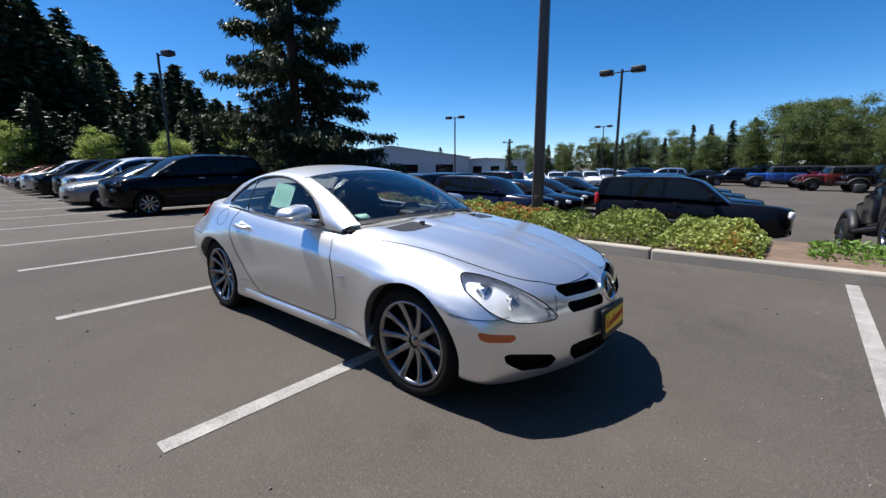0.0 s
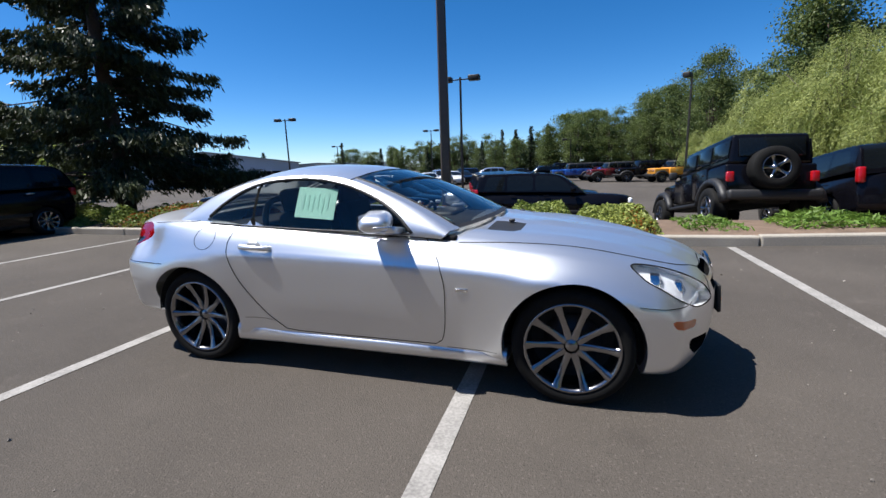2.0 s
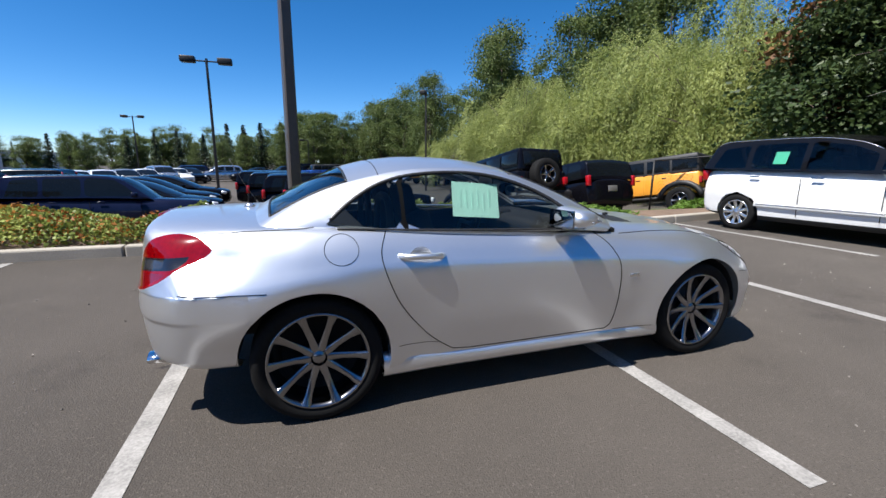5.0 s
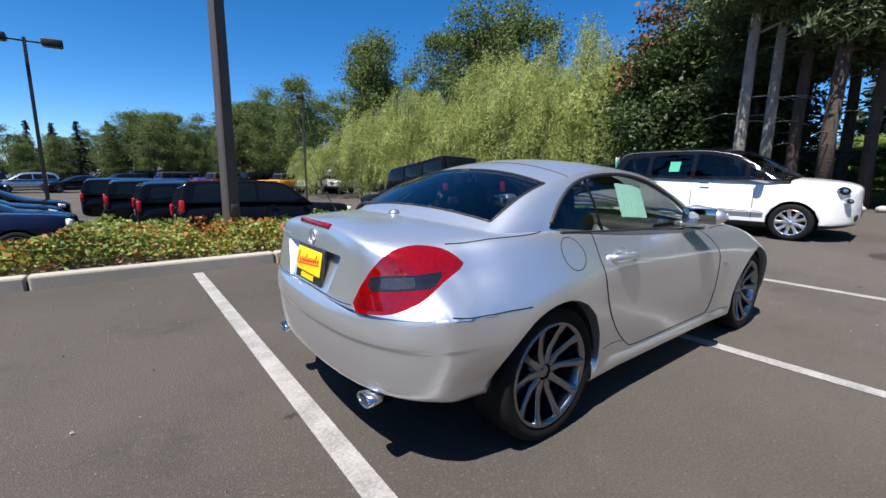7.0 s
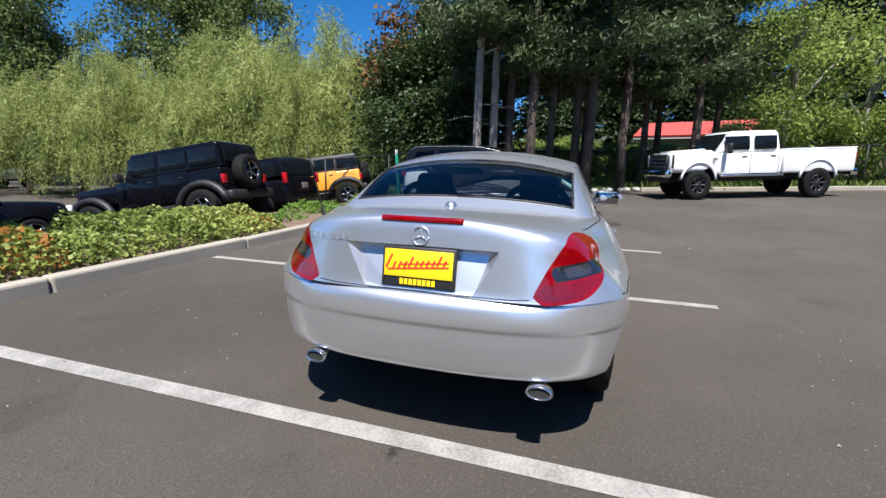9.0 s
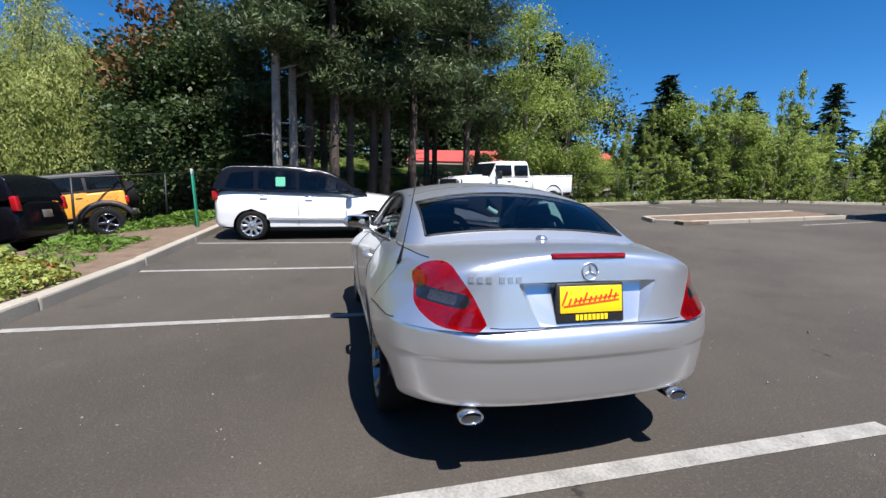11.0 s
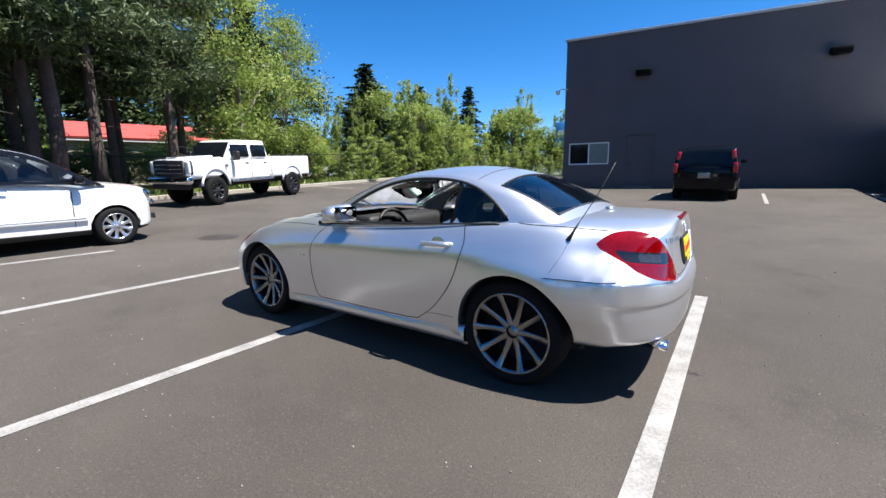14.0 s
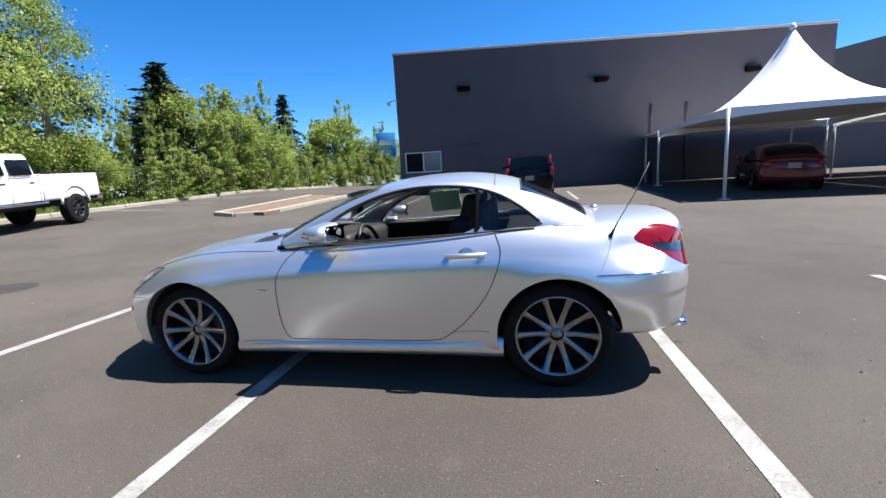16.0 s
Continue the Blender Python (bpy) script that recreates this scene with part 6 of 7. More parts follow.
def tent():
    """A high-peak canvas canopy on four white posts."""
    x0, x1, y0, y1, e, top = -12.6, -6.6, -15.9, -9.9, 2.78, 5.45
    ob = thing("event_tent", "white high-peak canvas tent on slim white posts", "tent")
    cx, cy = (x0 + x1) / 2, (y0 + y1) / 2
    n, rings = 40, []
    bm = bmesh.new()
    for k in range(13):
        t = k / 12
        ring = []
        for i in range(n):
            a = 2 * math.pi * (i + .5) / n
            c, s = math.cos(a), math.sin(a)
            q = 1 / max(abs(c), abs(s))
            q = 1.0 + (q - 1) * (1 - t) ** 1.2 if t > 0 else q
            sag = 1 - .03 * math.sin(a * 2) ** 2 * 0
            rad = 3.0 * (1 - t) ** 1.0 * q
            ring.append(bm.verts.new((cx + rad * c, cy + rad * s, e + (top - e) * t ** 2.1 + .22 * (1 - t) * 0)))
        rings.append(ring)
    for a, b in zip(rings, rings[1:]):
        for i in range(n):
            bm.faces.new((a[i], a[(i + 1) % n], b[(i + 1) % n], b[i]))
    bmesh.ops.remove_doubles(bm, verts=bm.verts, dist=.004)
    part("canopy", bm, TENT, ob, "white canvas canopy")
    for a, b in (((x0, y0), (x1, y0)), ((x1, y0), (x1, y1)), ((x1, y1), (x0, y1)), ((x0, y1), (x0, y0))):
        bm = bmesh.new()
        top_row, low = [], []
        for i in range(25):
            t = i / 24
            px, py = a[0] + (b[0] - a[0]) * t, a[1] + (b[1] - a[1]) * t
            top_row.append(bm.verts.new((px, py, e + .005)))
            low.append(bm.verts.new((px, py, e - .30 + .14 * math.sin(math.pi * t) ** .6)))
        for i in range(24):
            bm.faces.new((top_row[i], top_row[i + 1], low[i + 1], low[i]))
        part("valance", bm, TENT, ob, "white scalloped valance")
    for px, py in ((x0, y0), (x1, y0), (x1, y1), (x0, y1)):
        g = rise(px, py)
        part("post", tube([(px, py, g), (px, py, e)], .045, 10), WHITE_METAL, ob)
        part("foot_plate", box((.25, .25, .03), (px, py, g + .015), .005), WHITE_METAL, ob)
    part("finial", lathe([(0, .12), (.05, .1), (.09, 0), (.09, -.06)], 14, "z", at=(cx, cy, top - .01)), WHITE_METAL, ob)
    return ob


# added awning that keeps the sun off the ground and wall behind the tents
slab_top = thing("flat_awning", "flat white canvas awning added to shade the strip between the tents and the hall", "awning")
part("canopy", box((12.2, 2.6, .05), (-12.7, -17.15, 2.72), .01), TENT, slab_top)
for px in (-18.7, -12.7, -6.75):
    part("post", tube([(px, -18.3, rise(px, -18.3)), (px, -18.3, 2.72)], .04, 8), WHITE_METAL, slab_top)
first_tent = tent()
copy_thing(first_tent, Matrix.Translation((-6.1, .25, -.05)))

# ---- far buildings, sign, fence, stones ----
SHEET = surf("pale_sheet_metal", (.50, .52, .55), .5, .2, var=.08, scale=.5)
ROOF_METAL = surf("grey_metal_roof", (.26, .29, .33), .45, .3, var=.12, scale=.5)
ROOF_RED = surf("red_roofing", (.42, .06, .05), .7, var=.15, scale=.8, fine=12)
BEIGE = surf("beige_wall", (.42, .37, .29), .8, var=.1)


def shed(name, label, at, turn, size, ridge, wall, roof, doors=0):
    """A low gabled building: walls, roof and openings; its gable looks along local -y."""
    w, d, h = size
    ob = thing(name, label, "building", pose(*at, 0, 0, turn), kind="structure")
    bm = bmesh.new()
    prof = [(-w / 2, 0), (w / 2, 0), (w / 2, h), (0, h + ridge), (-w / 2, h)]
    a, b = [bm.verts.new((x, 0, z)) for x, z in prof], [bm.verts.new((x, d, z)) for x, z in prof]
    bm.faces.new(a), bm.faces.new(b[::-1])
    for i in (0, 1, 4):
        bm.faces.new((a[i], b[i], b[(i + 1) % 5], a[(i + 1) % 5]))
    part("wall", bm, wall, ob, smooth=False)
    sl = math.hypot(w / 2, ridge)
    for s in (1, -1):
        part("roof", box((sl + .4, d + .8, .15), (s * (w / 4 + .1), d / 2, h + ridge / 2 + .02), .02, Euler((0, s * math.atan2(ridge, w / 2), 0))), roof, ob, smooth=False)
    for i in range(doors):
        x = -w / 2 + w * (i + .7) / (doors + .4)
        part("window", box((w / doors * .45, .08, h * .42), (x, -.02, h * .45), .02), GLASS_DARK, ob, smooth=False)
    return ob


shed("far_warehouse", "low pale gabled warehouse beyond the far lot", (-52, 48.5, -.9), 43, (27, 34, 3.5), 1.9, SHEET, ROOF_METAL, 4)
shed("warehouse_annex", "long low white annex beside the warehouse", (-41.5, 62, -.9), 33, (14, 12, 3.0), .35, WHITE_METAL, ROOF_METAL, 4)
shed("far_store", "long white flat store in the distance", (-52, 100, -.9), 25, (16, 12, 3.6), .3, WHITE_METAL, SHEET, 3)
house = shed("red_roof_house", "long low beige house under a red roof", (32.0, -5.7, .9), 162.5, (7, 15.1, 2.75), 1.05, BEIGE, ROOF_RED, 0)
for side in (1, -1):
    part("fascia", box((.06, 15.9, .24), (side * 3.72, 7.55, 2.66), .01), WHITE_METAL, house, "white eaves board", False)
    for k in range(5):
        part("window", box((.06, 1.5, 1.0), (side * 3.5, 1.6 + 3.1 * k, 1.6), .02), GLASS_DARK, house, smooth=False)

ob = thing("road_sign", "blue and white upright sign panel", "sign", pose(13.0, -41, 1.1, 0, 0, 15))
part("panel", box((2.0, .12, 2.5), (0, 0, 4.2), .03), surf("blue_sign", (.05, .28, .62), .5, var=.05), ob)
part("white_band", box((1.4, .02, .5), (0, .075, 4.4), .0), WHITE_METAL, ob, smooth=False)
part("post", box((.2, .2, 3.2), (0, 0, 1.5), .02), DARK_POLE, ob)

FENCE = surf("black_fence_wire", (.02, .02, .02), .5, .5, var=.1)


def fence(a, b, h=1.5):
    a, b = Vector(a), Vector(b)
    ob = thing("wire_fence", "black chain link fence along the trees", "fence", kind="structure")
    n = round((b - a).length / 2.8)
    tops = []
    for i in range(n + 1):
        p = a + (b - a) * i / n
        g = rise(p.x, p.y) + .15
        part("post", tube([(p.x, p.y, g - .3), (p.x, p.y, g + h)], .03, 8), FENCE, ob)
        tops.append((p.x, p.y, g + h))
    part("top_rail", tube(tops, .022, 6), FENCE, ob)
    bm = bmesh.new()
    for i in range(n):
        p, q = Vector(tops[i]), Vector(tops[i + 1])
        for k in range(24):
            for s in (1, -1):
                u0, u1 = k / 24, k / 24 + s * .5
                v1 = 1.0
                if u1 > 1:
                    v1, u1 = (1 - u0) / .5, 1
                if u1 < 0:
                    v1, u1 = u0 / .5, 0
                c, d = p.lerp(q, u0), p.lerp(q, u1) - Vector((0, 0, h * v1))
                w = Vector((0, 0, .006))
                bm.faces.new([bm.verts.new(t) for t in (c, d, d + w, c + w)])
    tagged(part("wire_mesh", bm, FENCE, ob, smooth=False), kind="stuff")


fence((17.0, 3.0), (17.0, -34))
fence((9.0, 7.4), (15.5, 3.4), 1.5)
GRASS_SOIL = surf("rough_grass", (.055, .085, .02), .95, var=.5, scale=.8, fine=15, bump=.03)
slab("verge", ((16.2, -46), (60, 12)), GRASS_SOIL, "rough grass verge behind the kerb", .12, .1, "verge")
slab("verge", ((11.3, 2.3), (16.2, 12)), GRASS_SOIL, "rough grass under the pines", .11, .1, "verge")
kerb_run((16.1, -46), (16.1, -3.3), 3.0, .15, .2)
STONE = surf("pale_stone", (.40, .38, .35), .85, var=.3, scale=3, fine=30, bump=.01, per_object=.4)
for i in range(26):
    t = i / 25
    x, y = 11.6 + 4.4 * t, 2.1 - 5.3 * t + .12 * math.sin(i * 2.3)
    bm = bmesh.new()
    bmesh.ops.create_icosphere(bm, subdivisions=2, radius=1)
    for v in bm.verts:
        v.co *= 1 + .25 * noise.noise(v.co * 1.6 + Vector((i * 3.1, 0, 0)))
        v.co = Vector((v.co.x * .15, v.co.y * .12, v.co.z * .10))
    ob = part("edging_stone", bm, STONE)
    ob.matrix_basis = pose(x, y, rise(x, y) + .08, 0, 0, i * 47)
    tagged(ob, "pale rough stone edging the pine bed", "stone", "edging stones")
ob = thing("green_marker", "green and white upright plastic marker post", "marker post", on_ground(8.1, 4.35))
part("stake", box((.16, .03, 1.35), (0, 0, .75), .01), surf("green_plastic", (.02, .30, .18), .5, var=.1), ob)
part("cap", box((.16, .032, .14), (0, 0, 1.46), .01), WHITE_METAL, ob)


# ---- trees ----
BARK = surf("brown_bark", (.072, .052, .042), .95, var=.4, scale=3, fine=26, bump=.02)
BARK_PALE = surf("pale_bark", (.25, .22, .19), .9, var=.35, scale=3, fine=22, bump=.015)
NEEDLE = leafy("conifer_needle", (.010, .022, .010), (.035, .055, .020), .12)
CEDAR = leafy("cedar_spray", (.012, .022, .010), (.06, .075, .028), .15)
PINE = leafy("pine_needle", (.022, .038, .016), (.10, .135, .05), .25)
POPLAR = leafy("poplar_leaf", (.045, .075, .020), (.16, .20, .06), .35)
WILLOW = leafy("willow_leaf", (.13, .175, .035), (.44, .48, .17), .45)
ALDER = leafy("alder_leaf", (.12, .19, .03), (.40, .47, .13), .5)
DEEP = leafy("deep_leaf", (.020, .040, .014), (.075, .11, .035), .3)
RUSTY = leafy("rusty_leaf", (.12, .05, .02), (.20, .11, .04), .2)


def trunk(parent, h, r, mat, lean=0.0, limbs=(), sides=9):
    bm = bmesh.new()
    tube([(lean * (k / 6) ** 1.4 + .04 * math.sin(k * 2.1), .05 * math.sin(k * 1.3), h * k / 6 - .2) for k in range(7)], r, sides, bm, .3)
    for a, b, q in limbs:
        a, b = Vector(a), Vector(b)
        mid = a.lerp(b, .5) + Vector((0, 0, .08 * (b - a).length))
        tube([a, mid, b], q, 6, bm, .3)
    return part("trunk", bm, mat, parent)


def conifer(name, label, h, r, mat, seed, whorls=26, per=7, sprays=9, spray=(.55, .22), low=.08, droop=.35, bark=None):
    """A tapering evergreen: whorls of drooping branches, each with sprays of needles."""
    g = np.random.default_rng(seed)
    ob = thing(name, label, "tree")
    trunk(ob, h * .97, .018 * h + .05, bark or BARK)
    c, w, s = [], [], []
    for i in range(whorls):
        f = (i + g.uniform(-.4, .4)) / whorls
        z = h * (low + (1 - low) * f)
        for k in range(per):
            a = g.uniform(0, 2 * math.pi)
            ln = r * (1 - f) ** .85 * g.uniform(.55, 1.15) + .12
            m = max(3, int(sprays * ln / r + 2))
            for j in range(m):
                t = (j + g.uniform(0, 1)) / m
                d = ln * t
                p = (math.cos(a) * d, math.sin(a) * d, z - droop * d * (.6 + .5 * t) + .12 * ln * math.sin(t * 3))
                c.append(np.array(p) + g.normal(size=3) * (.05 + .10 * spray[0]))
                w.append((math.cos(a) + g.normal() * .6, math.sin(a) + g.normal() * .6, -droop * 1.2 + g.normal() * .35))
                s.append(g.uniform(.7, 1.3))
    s = np.array(s)
    leaf_sheet("crown", c, w, spray[0] * s, spray[1] * s, mat, ob)
    return ob


def cedar(h, r, seed):
    """A ragged cedar: long uneven boughs that sag and lift at the tip, hung with feathery sprays."""
    g = np.random.default_rng(seed)
    ob = thing("cedar_tree", "large dark cedar with drooping feathery branches", "tree")
    limbs, c, w, s = [], [], [], []
    for i in range(150):
        f = (i + g.uniform(0, 1)) / 150
        z = h * (.10 + .88 * f)
        a = g.uniform(0, 2 * math.pi)
        ln = r * (1 - f) ** .78 * g.choice((.55, .8, 1.0, 1.18)) * g.uniform(.85, 1.1) + .15
        sag = .26 * g.uniform(.7, 1.4)
        at = lambda t: np.array((math.cos(a) * ln * t, math.sin(a) * ln * t, z + .10 * ln * t - sag * ln * (1.6 * t * t - .9 * t ** 4)))
        if f < .9:
            limbs.append((tuple(at(0)), tuple(at(.75)), .03 * (1 - f) + .012))
        for j in range(int(9 + 26 * ln)):
            t = g.uniform(.12, 1.03) ** .8
            side = g.normal() * .22 * ln * (1.1 - t) * .55
            p = at(t) + np.array((-math.sin(a), math.cos(a), 0)) * side
            n = 9
            drop = g.uniform(.12, .42)
            q = p + g.normal(size=(n, 3)) * (.07, .07, .03) + np.outer(g.uniform(0, 1, n), (0, 0, -drop))
            c.append(q)
            w.append(g.normal(size=(n, 3)) * .45 + (math.cos(a) * .5, math.sin(a) * .5, -.9))
            s.append(g.uniform(.6, 1.3, n))
    trunk(ob, h * .97, .018 * h + .05, BARK, 0, limbs)
    s = np.concatenate(s)
    leaf_sheet("crown", np.concatenate(c), np.concatenate(w), .20 * s, .055 * s, CEDAR, ob)
    return ob


def broadleaf(name, label, h, r, mat, seed, clumps=60, leaves=110, leaf=(.28, .17), low=.25, spread=.42, bark=None, tr=None, flat=1.0, shape=.75, loose=False):
    """A leafy tree: limbs and a ragged crown of leaf clumps with gaps between them."""
    g = np.random.default_rng(seed)
    ob = thing(name, label, "tree")
    cs = []
    for i in range(clumps):
        f = g.uniform(0, 1)
        z = h * (low + (1 - low) * f)
        rad = r * (max(.02, math.sin(math.pi * (f * .86 + .1))) ** shape) * math.sqrt(g.uniform(.12, 1)) * flat
        a = g.uniform(0, 2 * math.pi)
        cs.append((rad * math.cos(a), rad * math.sin(a), z))
    limbs = [((.04 * math.sin(p[2]), 0, min(p[2] * .5, h * .38)), p, .012 * h * .5 + .02) for p in cs[:12]]
    trunk(ob, h * .8, tr or .014 * h + .04, bark or BARK, 0, () if loose else limbs)
    for a, b, q in limbs[:6] if loose else ():
        a, b = Vector(a), Vector(b)
        part("limb", tube([a, a.lerp(b, .5) + Vector((0, 0, .08 * (b - a).length)), b], q, 6, None, .3), bark or BARK, ob)
    c, w, s = [], [], []
    for p in cs:
        sp = spread * g.uniform(.6, 1.35) * (.5 + .5 * r / 3)
        q = g.normal(size=(leaves, 3)) * (sp, sp, sp * .7) + p
        c.append(q)
        w.append(g.normal(size=(leaves, 3)) + (0, 0, -.4))
        s.append(g.uniform(.6, 1.35, leaves))
    s = np.concatenate(s)
    leaf_sheet("crown", np.concatenate(c), np.concatenate(w), leaf[0] * s, leaf[1] * s, mat, ob)
    return ob


def sapling(h, r, seed):
    """A clump of slim upright stems, each clothed in light leaves to a pointed top."""
    g = np.random.default_rng(seed)
    ob = thing("alder_sapling", "clump of slim light green alder saplings", "tree", group="saplings")
    bm = bmesh.new()
    c, w = [], []
    for i in range(11):
        a, d = g.uniform(0, 2 * math.pi), r * math.sqrt(g.uniform(0, 1))
        base, tall = np.array((d * math.cos(a), d * math.sin(a), 0)), h * g.uniform(.5, 1.0)
        lean = np.array((math.cos(a), math.sin(a), 0)) * g.uniform(.0, .6) + g.normal(size=3) * (.2, .2, 0)
        at = lambda f: base + lean * f ** 1.5 + np.array((0, 0, tall)) * f
        tube([tuple(at(f)) for f in (0, .35, .7, 1)], .03, 5, bm, .2)
        n = int(430 * tall / h)
        for f in g.uniform(.06, 1, 16) ** .8:
            out = (.62 * (1 - f) ** .8 + .10) * g.uniform(.5, 1.15)
            b = g.uniform(0, 2 * math.pi)
            tip = at(f) + np.array((math.cos(b) * out, math.sin(b) * out, .35 * out))
            m = n // 11
            t = g.uniform(.15, 1.05, (m, 1))
            c.append(at(f) + (tip - at(f)) * t + g.normal(size=(m, 3)) * .085)
            w.append(g.normal(size=(m, 3)) + (0, 0, -.3))
    part("stems", bm, BARK_PALE, ob)
    leaf_sheet("crown", np.concatenate(c), np.concatenate(w), .14, .085, ALDER, ob)
    return ob


def willow(h, r, seed, strands=1500, per=38):
    """A broad willow: hanging strands of narrow leaves over a dome."""
    g = np.random.default_rng(seed)
    ob = thing("willow_tree", "broad pale green willow with hanging leafy strands", "tree", group="willows")
    limbs = []
    c, w = [], []
    heads = [(g.uniform(0, 2 * math.pi), g.uniform(0, 1) ** .7) for k in range(46)]
    for i in range(strands):
        a, f = heads[g.integers(46)]
        a, f = a + g.normal() * .11, min(1, max(0, f + g.normal() * .06))
        rad = r * math.sqrt(f) * (1 + .18 * math.sin(3 * a + seed) + .1 * math.sin(7 * a))
        z = h * (1 - .55 * f ** 1.5) * (1 + .12 * math.sin(5 * a + 4 * f * 3)) - g.uniform(0, .35) * h * .4
        p = np.array((rad * math.cos(a), rad * math.sin(a), z))
        if i % 30 == 0:
            limbs.append(((0, 0, h * .3), tuple(p), .05))
        ln = min(z - .2, g.uniform(.8, 2.4))
        out = np.array((math.cos(a + g.normal() * .7), math.sin(a + g.normal() * .7), 0))
        t = np.sort(g.uniform(0, 1, per))[:, None]
        q = p + out * (.9 * np.sqrt(t)) * g.uniform(.4, 1.1) + np.array((0, 0, -1)) * ln * t ** 1.5 + g.normal(size=(per, 3)) * .07
        c.append(q)
        w.append(out * (1.1 - t) + np.array((0, 0, -1)) * (.25 + t) + g.normal(size=(per, 3)) * .45)
    trunk(ob, h * .55, .22, BARK, .2, limbs)
    leaf_sheet("crown", np.concatenate(c), np.concatenate(w), .15, .036, WILLOW, ob)
    return ob


def pine(h, r, seed, bare=.36, bark=None, lean=.2):
    """A tall pine: a long bare stem with dead stubs and a dark open crown."""
    g = np.random.default_rng(seed)
    ob = thing("pine_tree", "tall pine with a long bare trunk and dark crown", "tree", group="pines")
    limbs, c, w = [], [], []
    for i in range(44):
        f = (i + g.uniform()) / 44
        z = h * (bare + (1 - bare) * f)
        a = g.uniform(0, 2 * math.pi)
        ln = r * (1 - f * .75) * g.uniform(.5, 1.1)
        tip = np.array((math.cos(a) * ln, math.sin(a) * ln, z + g.uniform(-.5, .5)))
        root = np.array((lean * (z / h) ** 1.4, 0, z - .3))
        limbs.append((tuple(root), tuple(tip), .04))
        for k in range(9):
            q = root + (tip - root) * g.uniform(.35, 1.05) + g.normal(size=3) * (.3, .3, .18)
            n = 40
            c.append(q + g.normal(size=(n, 3)) * (.26, .26, .11))
            w.append(g.normal(size=(n, 3)) + (0, 0, .5))
    for i in range(7):
        z, a = h * bare * g.uniform(.35, 1), g.uniform(0, 2 * math.pi)
        limbs.append(((lean * (z / h) ** 1.4, 0, z), (math.cos(a) * g.uniform(.4, 1.3), math.sin(a) * g.uniform(.4, 1.3), z - .1), .018))
    trunk(ob, h * .97, .175, bark or BARK, lean, limbs)
    leaf_sheet("crown", np.concatenate(c), np.concatenate(w), .27, .055, PINE, ob)
    return ob


def plant(ob, x, y, turn=0, size=1.0, up=0.0, wide=1.0):
    ob.matrix_basis = Matrix.Translation((x, y, rise(x, y) + up)) @ pose(0, 0, 0, 0, 0, turn)
    ob.scale = (size * wide, size * wide, size)
    return ob


def again(ob, x, y, turn=0, size=1.0, up=0.0, wide=1.0):
    new_ob = copy_thing(ob, Matrix.Translation((x, y, rise(x, y) + up)) @ pose(0, 0, 0, 0, 0, turn))
    new_ob.scale = (size * wide, size * wide, size)
    return new_ob


def polar(az, d, ex=-.5, ey=-1.0):
    return ex + d * math.cos(radians(az)), ey + d * math.sin(radians(az))


spin = random.Random(11)

# the dark cedar in the bed
plant(cedar(10.8, 3.4, 5), -11.9, 6.6)

# willows behind the off-roaders
will = [plant(willow(8.0, 4.6, 1), *polar(43, 27)), plant(willow(6.4, 4.4, 2), *polar(53, 28)), plant(willow(7.2, 4.2, 3), *polar(32, 25))]
for i, (az, d, s) in enumerate(((37, 27, 1.3), (41, 29, 1.35), (48, 28, 1.0), (60, 30, .95), (66, 34, .80), (71, 38, .58), (36, 26, 1.05), (57, 32, 1.15), (62, 33, .9), (45, 31, 1.25))):
    again(will[i % 3], *polar(az, d), spin.uniform(0, 360), s)

# tall poplars behind the willows, and the wood at the end of the far lot
pop = [plant(broadleaf("poplar_tree", "tall dark green leafy poplar", 15, 3.4, POPLAR, 21, 75, 250, (.23, .15), .06, .66, shape=.42), *polar(64, 46)),
       plant(broadleaf("poplar_tree", "tall dark green leafy poplar", 15.5, 3.0, POPLAR, 22, 70, 250, (.23, .15), .05, .62, shape=.4), *polar(50, 37, ))]
for i, (az, d, s, wd) in enumerate(((73, 50, .78, .9), (47, 38, 1.05, 1), (54, 42, 1.0, 1), (57.5, 50, .85, 1), (43, 36, .95, 1), (76.5, 60, .7, 1), (80, 66, .66, 1), (83, 72, .62, 1), (86, 76, .66, 1.1),
                                    (89, 78, .66, 1.1), (92.5, 80, .45, 1.2), (96, 84, .42, 1.4), (70, 56, .7, 1), (67.5, 62, .8, 1), (61, 56, .85, 1), (78, 74, .7, 1), (104, 90, .34, 1.6), (101, 95, .4, 1.4), (118.5, 100, .42, 1.8), (120, 106, .36, 1.8))):
    again(pop[i % 2], *polar(az, d), spin.uniform(0, 360), s, 0, wd)
again(pop[1], 19.0, 38.0, 75, .95)
again(pop[0], 28.5, 30.5, 160, 1.05)

for i in range(38):
    az = 74 + 42 * i / 37 + spin.uniform(-.7, .7)
    d = spin.uniform(62, 84)
    tall = np.interp(az, [74, 80, 88, 92, 96, 104, 116], [.15, .12, .105, .08, .062, .058, .045]) * spin.uniform(.55, 1.12)
    again(pop[i % 2], *polar(az, d), spin.uniform(0, 360), (2.0 + tall * d) / 15.2, 0, spin.uniform(.9, 1.5))

